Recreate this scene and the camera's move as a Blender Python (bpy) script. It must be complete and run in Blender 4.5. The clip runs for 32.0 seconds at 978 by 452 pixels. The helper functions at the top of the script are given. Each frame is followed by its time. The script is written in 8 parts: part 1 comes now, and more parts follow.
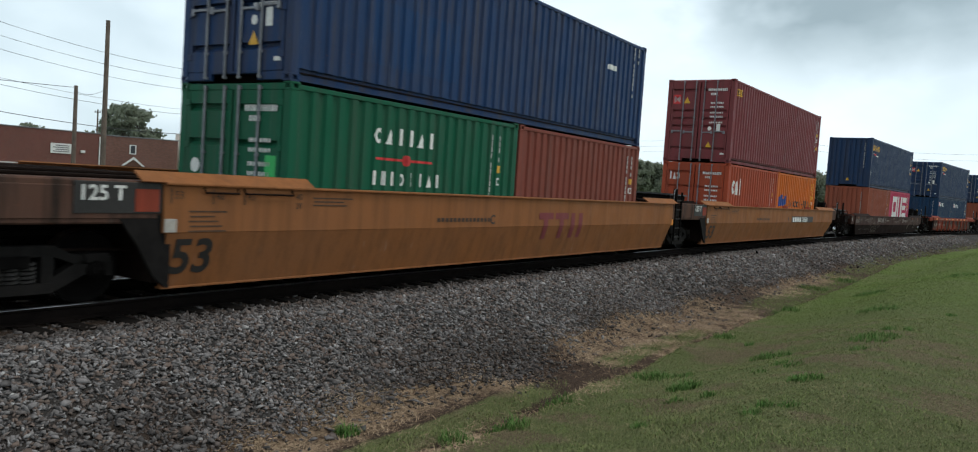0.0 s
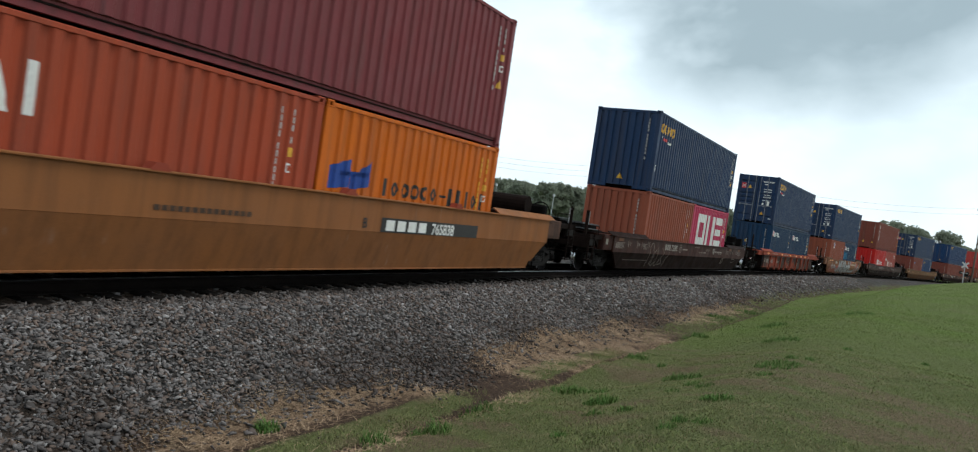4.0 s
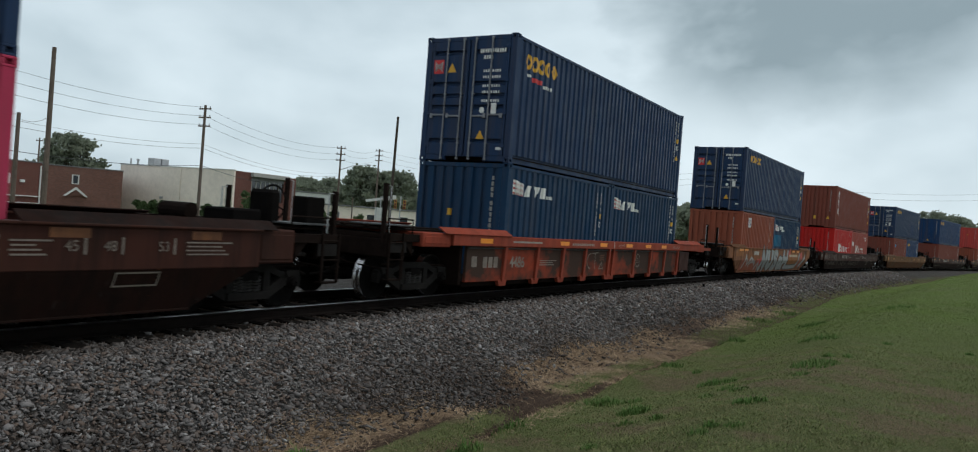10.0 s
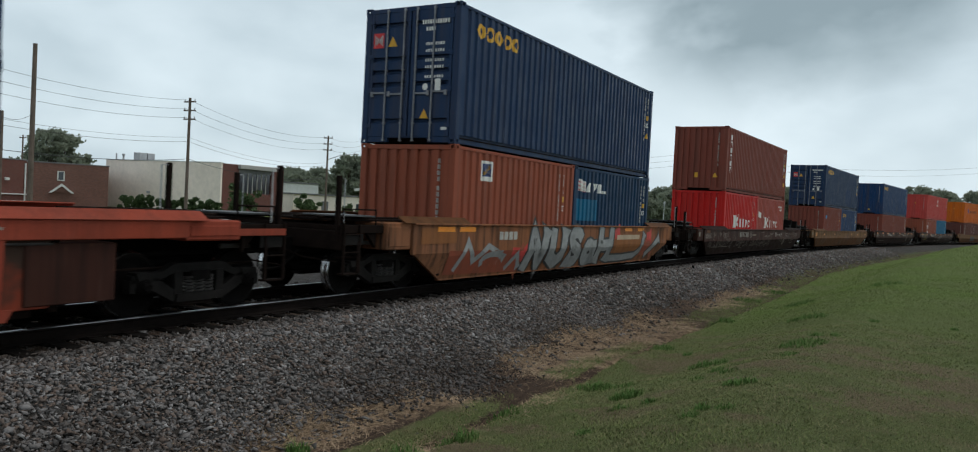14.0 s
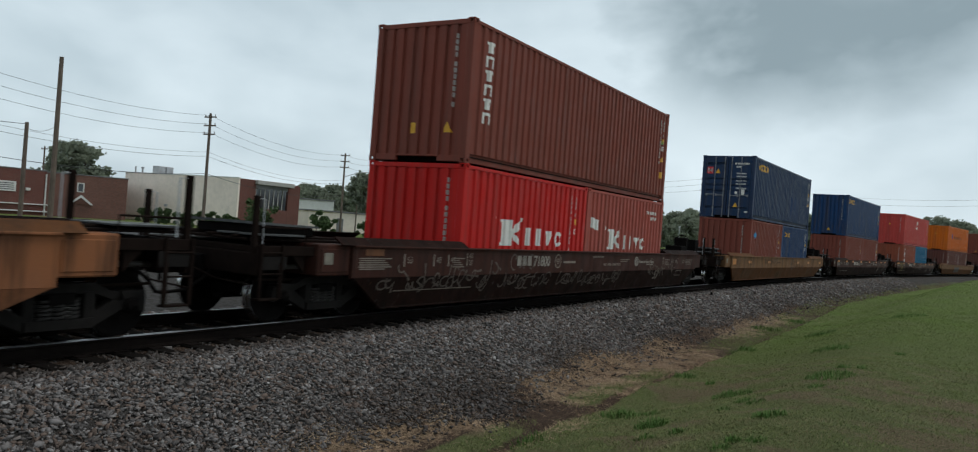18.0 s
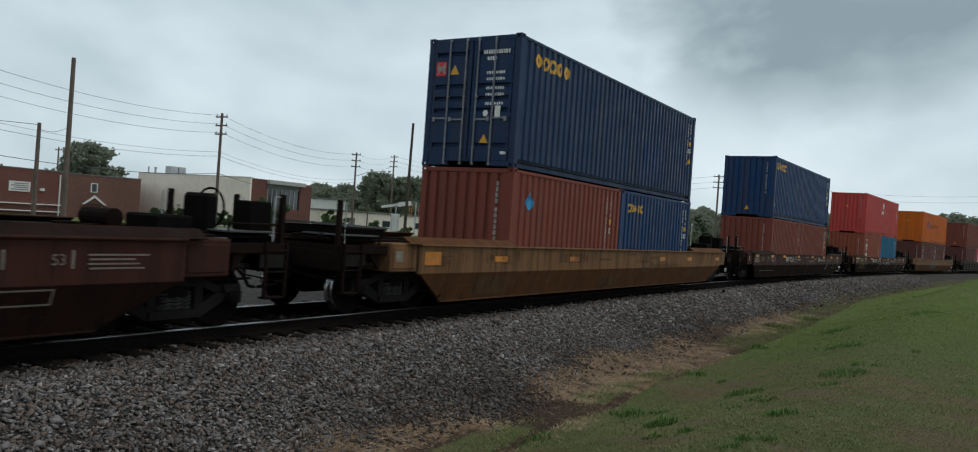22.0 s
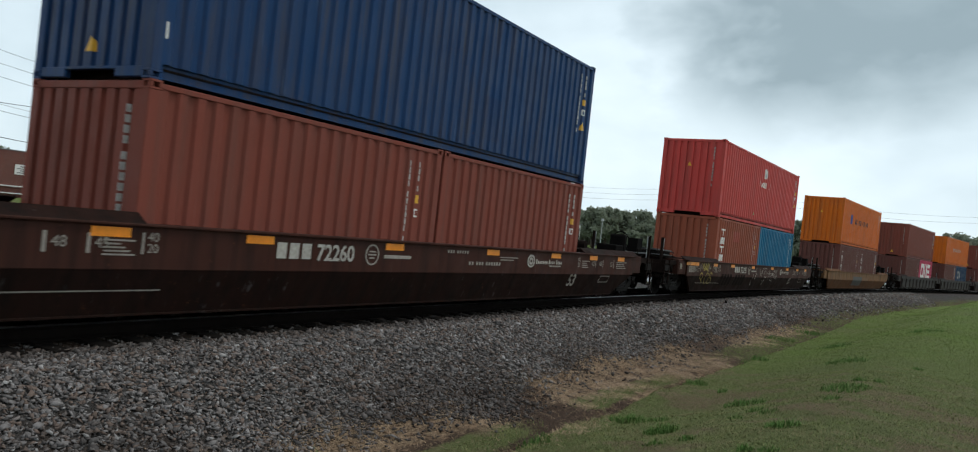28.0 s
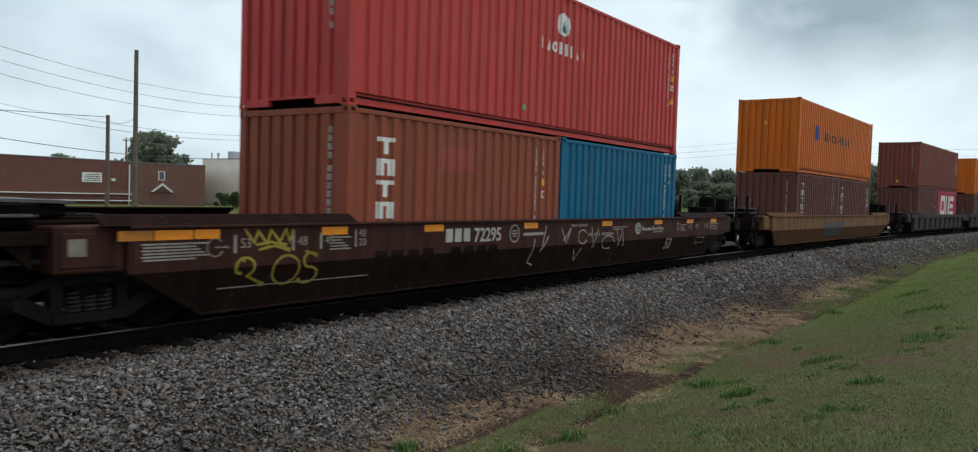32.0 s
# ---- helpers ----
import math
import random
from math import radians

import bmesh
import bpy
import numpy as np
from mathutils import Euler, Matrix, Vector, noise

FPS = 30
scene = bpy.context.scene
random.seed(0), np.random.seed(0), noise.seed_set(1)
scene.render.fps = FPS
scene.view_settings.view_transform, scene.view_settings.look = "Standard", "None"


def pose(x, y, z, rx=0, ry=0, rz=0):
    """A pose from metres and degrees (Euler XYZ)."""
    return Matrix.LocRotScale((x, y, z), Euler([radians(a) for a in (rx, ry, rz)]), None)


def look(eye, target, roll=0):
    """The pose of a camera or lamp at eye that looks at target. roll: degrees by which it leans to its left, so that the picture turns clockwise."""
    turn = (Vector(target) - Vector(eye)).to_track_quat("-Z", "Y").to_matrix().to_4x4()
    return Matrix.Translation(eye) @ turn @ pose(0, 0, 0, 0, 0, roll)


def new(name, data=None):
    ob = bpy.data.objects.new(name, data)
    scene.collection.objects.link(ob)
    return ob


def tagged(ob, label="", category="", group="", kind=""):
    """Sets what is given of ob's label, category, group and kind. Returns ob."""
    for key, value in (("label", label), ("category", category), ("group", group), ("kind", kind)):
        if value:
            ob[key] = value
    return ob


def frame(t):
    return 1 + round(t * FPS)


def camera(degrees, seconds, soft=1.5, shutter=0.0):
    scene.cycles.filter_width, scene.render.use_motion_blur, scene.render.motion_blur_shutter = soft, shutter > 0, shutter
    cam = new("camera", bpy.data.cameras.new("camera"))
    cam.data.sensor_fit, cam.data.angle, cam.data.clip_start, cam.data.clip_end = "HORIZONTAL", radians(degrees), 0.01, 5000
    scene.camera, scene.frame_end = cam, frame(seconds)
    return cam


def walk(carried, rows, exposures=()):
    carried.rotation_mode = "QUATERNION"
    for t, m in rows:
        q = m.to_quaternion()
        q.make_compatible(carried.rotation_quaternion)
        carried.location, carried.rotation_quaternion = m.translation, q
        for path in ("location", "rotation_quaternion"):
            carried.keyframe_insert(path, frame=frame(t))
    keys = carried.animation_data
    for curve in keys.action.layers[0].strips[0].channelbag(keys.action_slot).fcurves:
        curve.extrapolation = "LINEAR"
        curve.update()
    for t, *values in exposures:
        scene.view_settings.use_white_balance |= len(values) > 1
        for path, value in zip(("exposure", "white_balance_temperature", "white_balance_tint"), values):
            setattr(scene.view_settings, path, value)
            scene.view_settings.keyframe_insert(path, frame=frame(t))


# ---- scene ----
cam = camera(63.42, 32.0, soft=1.1, shutter=0.25)

# seconds, eye, heading from +x, pitch, roll in degrees
PATH = [
    (0.0, 0.168, -0.091, 1.702, 31.94, -3.17, 3.87),
    (0.5, 0.108, -0.086, 1.672, 31.84, -3.22, 4.28),
    (1.0, 0.089, 0.003, 1.660, 30.60, -2.98, 3.85),
    (1.5, 0.034, 0.068, 1.627, 29.93, -2.89, 5.18),
    (2.0, -0.019, 0.059, 1.626, 29.06, -2.42, 5.96),
    (2.5, -0.024, 0.061, 1.624, 28.21, -1.36, 7.80),
    (3.0, -0.014, 0.029, 1.644, 27.29, -1.17, 7.49),
    (3.5, -0.006, 0.052, 1.624, 28.23, -1.02, 7.74),
    (4.0, -0.033, 0.014, 1.610, 26.14, -1.52, 8.34),
    (4.5, -0.027, 0.005, 1.628, 26.16, -0.97, 6.30),
    (6.5, 0.055, 0.010, 1.648, 29.09, 1.00, 2.65),
    (7.0, 0.075, 0.014, 1.649, 26.91, 1.13, 4.55),
    (7.5, 0.033, -0.012, 1.645, 25.98, 4.86, 2.30),
    (8.0, -0.014, -0.035, 1.641, 26.80, 2.64, 5.12),
    (8.5, 0.002, -0.072, 1.624, 26.13, 0.96, 3.99),
    (9.0, 0.026, -0.131, 1.620, 26.40, 0.47, 4.63),
    (9.5, 0.034, -0.134, 1.607, 28.48, 0.21, 3.49),
    (10.0, 0.025, -0.146, 1.597, 28.62, -0.38, 4.41),
    (10.5, 0.007, -0.109, 1.583, 28.83, -0.94, 4.86),
    (11.0, 0.006, -0.124, 1.569, 29.70, -0.88, 5.09),
    (11.5, 0.044, -0.102, 1.594, 29.64, -0.29, 4.84),
    (12.0, 0.068, -0.112, 1.619, 26.01, 1.03, 3.80),
    (12.5, 0.022, -0.140, 1.635, 24.97, 0.53, 1.98),
    (13.0, -0.032, -0.173, 1.654, 25.60, -0.01, 2.03),
    (13.5, -0.052, -0.145, 1.651, 25.56, -1.25, 3.46),
    (14.0, -0.061, -0.178, 1.659, 27.80, -1.37, 2.96),
    (14.5, -0.086, -0.105, 1.651, 26.61, -0.74, 2.18),
    (16.5, -0.181, 0.015, 1.628, 33.14, 0.52, 4.14),
    (17.0, -0.230, 0.054, 1.606, 30.57, -0.02, 4.84),
    (17.5, -0.167, 0.038, 1.648, 30.90, 0.05, 4.13),
    (18.0, -0.133, 0.002, 1.686, 28.83, 0.04, 4.26),
    (18.5, -0.077, 0.021, 1.719, 27.90, 0.84, 4.14),
    (19.0, -0.074, 0.050, 1.706, 27.90, 0.99, 2.57),
    (19.5, 0.005, 0.093, 1.707, 27.98, 0.07, 3.85),
    (20.0, 0.050, 0.092, 1.736, 27.19, -0.66, 2.04),
    (20.5, 0.052, 0.078, 1.702, 28.64, -0.39, 3.26),
    (21.0, 0.045, 0.037, 1.693, 30.62, -0.36, 3.72),
    (21.5, 0.045, 0.023, 1.677, 30.11, -0.15, 3.37),
    (22.0, 0.014, -0.003, 1.660, 29.68, -0.11, 4.02),
    (22.5, -0.021, -0.022, 1.649, 29.69, -0.54, 3.11),
    (23.0, -0.018, -0.023, 1.648, 29.42, -0.85, 2.86),
    (23.5, -0.028, -0.034, 1.692, 28.74, -1.28, 3.08),
    (24.0, -0.074, -0.012, 1.680, 27.52, -1.19, 3.44),
    (24.5, -0.043, -0.008, 1.642, 27.40, -1.26, 3.75),
    (25.0, 0.009, -0.021, 1.645, 27.97, -1.74, 3.66),
    (25.5, 0.041, 0.004, 1.634, 26.97, -1.78, 5.24),
    (26.0, 0.100, 0.041, 1.606, 27.02, -2.61, 5.34),
    (26.5, 0.099, 0.059, 1.620, 28.02, -1.06, 6.43),
    (28.5, -0.016, 0.059, 1.624, 31.05, 0.55, 4.94),
    (29.0, -0.035, 0.063, 1.623, 30.50, 1.33, 1.33),
    (29.5, -0.016, 0.063, 1.621, 30.43, 2.02, 3.47),
    (30.0, 0.008, 0.082, 1.616, 31.14, 1.70, 3.49),
    (30.5, 0.036, 0.131, 1.606, 32.09, 0.85, 3.69),
    (31.0, 0.077, 0.126, 1.609, 31.32, 0.07, 3.01),
    (31.5, 0.021, 0.108, 1.607, 33.44, -0.50, 2.05),
    (32.0, -0.005, 0.131, 1.684, 33.70, -2.29, 1.77),
]


def aim(x, y, z, heading, pitch, roll):
    a, p = radians(heading), radians(pitch)
    way = Vector((math.cos(a) * math.cos(p), math.sin(a) * math.cos(p), math.sin(p)))
    return look((x, y, z), Vector((x, y, z)) + way * 10, roll)


EXPOSURES = ((0.0, 0.45), (1.0, 0.9), (2.0, 0.65), (3.0, 0.35), (4.0, 0.55), (7.0, 0.15), (9.0, 0.28), (10.0, 0.08), (11.0, 0.15), (12.0, 0.5), (13.0, 0.35), (14.0, 0.1), (17.0, 0.27), (18.0, 0.05), (20.0, 0.45), (21.0, 0.25), (22.0, 0.0), (23.0, 0.1), (24.0, 0.5), (25.0, 0.5), (26.0, 0.17), (29.0, 0.4), (30.0, 0.05), (31.0, -0.15), (32.0, 0.28))
walk(cam, [(t, aim(*row)) for t, *row in PATH], EXPOSURES)

# ---- world and sun: bright overcast ----
world = bpy.data.worlds.new("overcast_sky")
scene.world = world
world.use_nodes = True


def nodes_of(tree):
    tree.nodes.clear()

    def add(kind, **inputs):
        n = tree.nodes.new(kind)
        for key, value in inputs.items():
            if key in n.inputs:
                sock = n.inputs[key]
            else:
                sock = n.inputs[key.replace("_", " ")]
            if isinstance(value, bpy.types.NodeSocket):
                tree.links.new(value, sock)
            else:
                sock.default_value = value
        return n

    def math_(op, a, b=0.0, clamp=False):
        n = tree.nodes.new("ShaderNodeMath")
        n.operation, n.use_clamp = op, clamp
        for i, v in enumerate((a, b)):
            if isinstance(v, bpy.types.NodeSocket):
                tree.links.new(v, n.inputs[i])
            else:
                n.inputs[i].default_value = v
        return n.outputs[0]

    def mix(fac, a, b, blend="MIX"):
        n = tree.nodes.new("ShaderNodeMix")
        n.data_type, n.blend_type = "RGBA", blend
        for sock, v in ((n.inputs[0], fac), (n.inputs[6], a), (n.inputs[7], b)):
            if isinstance(v, bpy.types.NodeSocket):
                tree.links.new(v, sock)
            elif isinstance(v, (tuple, list)):
                sock.default_value = (*v[:3], 1)
            else:
                sock.default_value = v
        return n.outputs[2]

    def ramp(v, a, b, lo=0.0, hi=1.0):
        n = tree.nodes.new("ShaderNodeMapRange")
        n.clamp = True
        tree.links.new(v, n.inputs[0])
        for i, x in enumerate((a, b, lo, hi)):
            n.inputs[i + 1].default_value = x
        return n.outputs[0]

    def noise_(vec, scale, detail=4.0, rough=0.55, distort=0.0):
        n = tree.nodes.new("ShaderNodeTexNoise")
        tree.links.new(vec, n.inputs["Vector"])
        n.inputs["Scale"].default_value, n.inputs["Detail"].default_value = scale, detail
        n.inputs["Roughness"].default_value, n.inputs["Distortion"].default_value = rough, distort
        return n.outputs[0]

    def mapped(vec, scale=(1, 1, 1), loc=(0, 0, 0), rot=(0, 0, 0)):
        n = tree.nodes.new("ShaderNodeMapping")
        tree.links.new(vec, n.inputs[0])
        n.inputs["Scale"].default_value, n.inputs["Location"].default_value, n.inputs["Rotation"].default_value = scale, loc, rot
        return n.outputs[0]

    return add, math_, mix, ramp, noise_, mapped


SUN_EL, SUN_AZ = radians(58), radians(200)
add, math_, mix, ramp, noise_, mapped = nodes_of(world.node_tree)
sky = add("ShaderNodeTexSky")
sky.sky_type, sky.sun_disc, sky.sun_elevation, sky.sun_rotation = "NISHITA", False, SUN_EL, SUN_AZ
sky.air_density, sky.dust_density = 1.0, 2.0
way = add("ShaderNodeTexCoord").outputs["Generated"]
up = add("ShaderNodeSeparateXYZ", Vector=way).outputs[2]
tilt = (radians(9), 0, 0)
east, north = add("ShaderNodeSeparateXYZ", Vector=way).outputs[:2]
big = noise_(mapped(way, (2.4, 2.4, 4.2), (0.3, 0.0, 0.1), tilt), 1.0, 3.0, 0.5, 0.3)
fine = noise_(mapped(way, (6, 6, 11), (1.0, 2.0, 0.4), tilt), 1.0, 4.0, 0.5, 0.3)
puff = noise_(mapped(way, (13, 13, 21), (2.0, 1.0, 0.9), tilt), 1.0, 4.0, 0.5, 0.2)
cloud = math_("ADD", math_("MULTIPLY", big, 0.68), math_("ADD", math_("MULTIPLY", fine, 0.24), math_("MULTIPLY", puff, 0.08)))
# a heavier grey bank of cloud hangs over the curve of the line, its foot rising to the south
bearing = math_("MULTIPLY", math_("ARCTAN2", north, east), 57.3)
height = math_("MULTIPLY", math_("ARCSINE", up), 57.3)
swell = math_("MAXIMUM", math_("SUBTRACT", 12.0, bearing), 0.0)
foot_of_bank = math_("ADD", 7.0, math_("MULTIPLY", math_("MULTIPLY", swell, swell), 0.02))
rag = math_("ADD", math_("MULTIPLY", math_("SUBTRACT", fine, 0.5), 9.0), math_("MULTIPLY", math_("SUBTRACT", puff, 0.5), 3.5))
bank = ramp(math_("ADD", math_("SUBTRACT", height, foot_of_bank), rag), -0.6, 4.2)
bank = math_("MULTIPLY", bank, ramp(math_("ADD", bearing, math_("MULTIPLY", rag, 2.5)), 22.0, 10.0))
bank = math_("MULTIPLY", bank, ramp(height, 20.0, 32.0, 1.0, 0.0))
veil = mix(ramp(cloud, 0.36, 0.62), (0.505, 0.615, 0.675), (0.80, 0.92, 0.98))
veil = mix(math_("MULTIPLY", bank, 0.92), veil, mix(ramp(math_("ADD", math_("MULTIPLY", big, 0.6), math_("MULTIPLY", fine, 0.4)), 0.4, 0.6), (0.255, 0.335, 0.372), (0.40, 0.50, 0.545)))
veil = mix(ramp(up, 0.36, 0.75), veil, (0.39, 0.43, 0.46))
shown = mix(0.92, mix(1.0, sky.outputs[0], (0.08, 0.08, 0.08), "MULTIPLY"), veil)
back = add("ShaderNodeBackground", Color=shown, Strength=1.0)
add("ShaderNodeOutputWorld", Surface=back.outputs[0])

sun_data = bpy.data.lights.new("sun", "SUN")
sun_data.energy, sun_data.angle, sun_data.color = 1.05, radians(25), (1.0, 0.97, 0.92)
sun = new("sun", sun_data)
sun.matrix_world = look((0, 0, 60), (-20, 25, 0))

# ---- the line: a right-hand curve seen from its inside ----
BEND, NEAREST = 555.6, 9.386
SPEED, SLOWING = 5.6655, 0.010467


def line_at(s, lat=0.0):
    """World x, y and heading in radians at s metres along the track, lat metres to the far side."""
    th = -s / BEND
    return (BEND + lat) * math.sin(-th), NEAREST - BEND + (BEND + lat) * math.cos(th), th


def on_line(s, lat=0.0, z=0.0):
    x, y, th = line_at(s, lat)
    return pose(x, y, z, 0, 0, math.degrees(th))


def gone(t):
    return SPEED * t - SLOWING * (t - 16) ** 2


# ---- mesh helpers ----
class Shape:
    """Vertices and faces of one part."""

    def __init__(self):
        self.v, self.f = [], []

    def face_list(self, verts, faces):
        k = len(self.v)
        self.v += verts
        self.f += [tuple(i + k for i in f) for f in faces]
        return self

    def box(self, x0, x1, y0, y1, z0, z1, b=0.0):
        if x0 > x1: x0, x1 = x1, x0
        if y0 > y1: y0, y1 = y1, y0
        if z0 > z1: z0, z1 = z1, z0
        b = min(b, 0.45 * min(x1 - x0, y1 - y0, z1 - z0))
        if b <= 0:
            vs = [(x, y, z) for x in (x0, x1) for y in (y0, y1) for z in (z0, z1)]
            return self.face_list(vs, [(0, 1, 3, 2), (4, 6, 7, 5), (0, 4, 5, 1), (2, 3, 7, 6), (0, 2, 6, 4), (1, 5, 7, 3)])
        vs, ix = [], {}
        for i, x in enumerate((x0, x1)):
            for j, y in enumerate((y0, y1)):
                for k, z in enumerate((z0, z1)):
                    dx, dy, dz = (b, -b)[i], (b, -b)[j], (b, -b)[k]
                    for a, p in enumerate(((x, y + dy, z + dz), (x + dx, y, z + dz), (x + dx, y + dy, z))):
                        ix[i, j, k, a] = len(vs)
                        vs.append(p)
        fs = []
        for n in (0, 1):
            for a in range(3):
                ring = [(0, 0), (1, 0), (1, 1), (0, 1)]
                quad = []
                for p, q in ring:
                    key = [p, q]
                    key.insert(a, n)
                    quad.append(ix[(*key, a)])
                fs.append(tuple(quad))
        for p in (0, 1):
            for q in (0, 1):
                fs.append((ix[p, q, 0, 0], ix[p, q, 1, 0], ix[p, q, 1, 1], ix[p, q, 0, 1]))
                fs.append((ix[p, 0, q, 0], ix[p, 1, q, 0], ix[p, 1, q, 2], ix[p, 0, q, 2]))
                fs.append((ix[0, p, q, 1], ix[1, p, q, 1], ix[1, p, q, 2], ix[0, p, q, 2]))
        fs += [tuple(ix[i, j, k, a] for a in range(3)) for i in (0, 1) for j in (0, 1) for k in (0, 1)]
        return self.face_list(vs, fs)

    def tube(self, p0, p1, r, n=10, r1=None, caps=True):
        p0, p1 = Vector(p0), Vector(p1)
        q = (p1 - p0).to_track_quat("Z", "Y")
        r1 = r if r1 is None else r1
        vs = []
        for p, rr in ((p0, r), (p1, r1)):
            for i in range(n):
                a = 2 * math.pi * i / n
                vs.append(tuple(p + q @ Vector((rr * math.cos(a), rr * math.sin(a), 0))))
        fs = [(i, (i + 1) % n, n + (i + 1) % n, n + i) for i in range(n)]
        if caps:
            fs += [tuple(range(n - 1, -1, -1)), tuple(range(n, 2 * n))]
        return self.face_list(vs, fs)

    def path(self, pts, r, n=8):
        """One bent bar through the points."""
        pts = [Vector(p) for p in pts]
        k = len(self.v)
        for i, p in enumerate(pts):
            way = (pts[min(i + 1, len(pts) - 1)] - pts[max(i - 1, 0)]).normalized()
            q = way.to_track_quat("Z", "Y")
            for j in range(n):
                a = 2 * math.pi * j / n
                self.v.append(tuple(p + q @ Vector((r * math.cos(a), r * math.sin(a), 0))))
        for i in range(len(pts) - 1):
            for j in range(n):
                m = (j + 1) % n
                self.f.append((k + i * n + j, k + i * n + m, k + (i + 1) * n + m, k + (i + 1) * n + j))
        self.f += [tuple(k + j for j in range(n - 1, -1, -1)), tuple(k + (len(pts) - 1) * n + j for j in range(n))]
        return self

    def prism(self, poly, axis, a, b):
        """A flat outline (two coordinates) pushed along the axis from a to b."""
        n = len(poly)

        def put(p, h):
            c = list(p)
            c.insert(axis, h)
            return tuple(c)
        vs = [put(p, a) for p in poly] + [put(p, b) for p in poly]
        fs = [(i, (i + 1) % n, n + (i + 1) % n, n + i) for i in range(n)]
        return self.face_list(vs, fs + [tuple(range(n - 1, -1, -1)), tuple(range(n, 2 * n))])

    def lathe(self, profile, centre, axis, n=24):
        """A profile of (radius, offset) turned about an axis through centre."""
        vs, fs, m = [], [], len(profile)
        others = [i for i in range(3) if i != axis]
        for i in range(n):
            a = 2 * math.pi * i / n
            for r, h in profile:
                p = list(centre)
                p[axis] += h
                p[others[0]] += r * math.cos(a)
                p[others[1]] += r * math.sin(a)
                vs.append(tuple(p))
        for i in range(n):
            for j in range(m - 1):
                fs.append((i * m + j, ((i + 1) % n) * m + j, ((i + 1) % n) * m + j + 1, i * m + j + 1))
        return self.face_list(vs, fs)

    def moved(self, m):
        self.v = [tuple(m @ Vector(p)) for p in self.v]
        return self

    def mesh(self, name, mat, smooth=False):
        me = bpy.data.meshes.new(name)
        me.from_pydata(self.v, [], self.f)
        bm = bmesh.new()
        bm.from_mesh(me)
        bmesh.ops.recalc_face_normals(bm, faces=bm.faces)
        bm.to_mesh(me)
        bm.free()
        if smooth:
            me.polygons.foreach_set("use_smooth", [True] * len(me.polygons))
        me.materials.append(mat)
        return me


def part(name, shape, mat, parent=None, label="", smooth=False):
    me = shape if isinstance(shape, bpy.types.Mesh) else shape.mesh(name, mat, smooth)
    ob = new(name, me)
    ob.parent = parent
    if label:
        ob["label"] = label
    return ob


def thing(name, label, category, group="", m=None, kind=""):
    ob = tagged(new(name), label, category, group, kind)
    if m is not None:
        ob.matrix_world = m
    return ob


# ---- materials ----
def material(name):
    m = bpy.data.materials.new(name)
    m.use_nodes = True
    return m, nodes_of(m.node_tree)


def finish(m, tools, colour, rough, metal=0.0, bump=None, strength=0.2, distance=0.02, spec=0.5, emit=None):
    add, math_, mix, ramp, noise_, mapped = tools
    b = add("ShaderNodeBsdfPrincipled", Metallic=metal)
    t = m.node_tree
    for key, v in (("Base Color", colour), ("Roughness", rough), ("Specular IOR Level", spec)):
        if isinstance(v, bpy.types.NodeSocket):
            t.links.new(v, b.inputs[key])
        else:
            b.inputs[key].default_value = (*v, 1) if isinstance(v, tuple) else v
    if emit:
        b.inputs["Emission Color"].default_value = (*emit[0], 1)
        b.inputs["Emission Strength"].default_value = emit[1]
    if bump is not None:
        n = add("ShaderNodeBump", Strength=strength, Distance=distance, Height=bump)
        t.links.new(n.outputs[0], b.inputs["Normal"])
    t.links.new(b.outputs[0], add("ShaderNodeOutputMaterial").inputs[0])
    return m


def coords(tools):
    return tools[0]("ShaderNodeTexCoord").outputs["Object"]


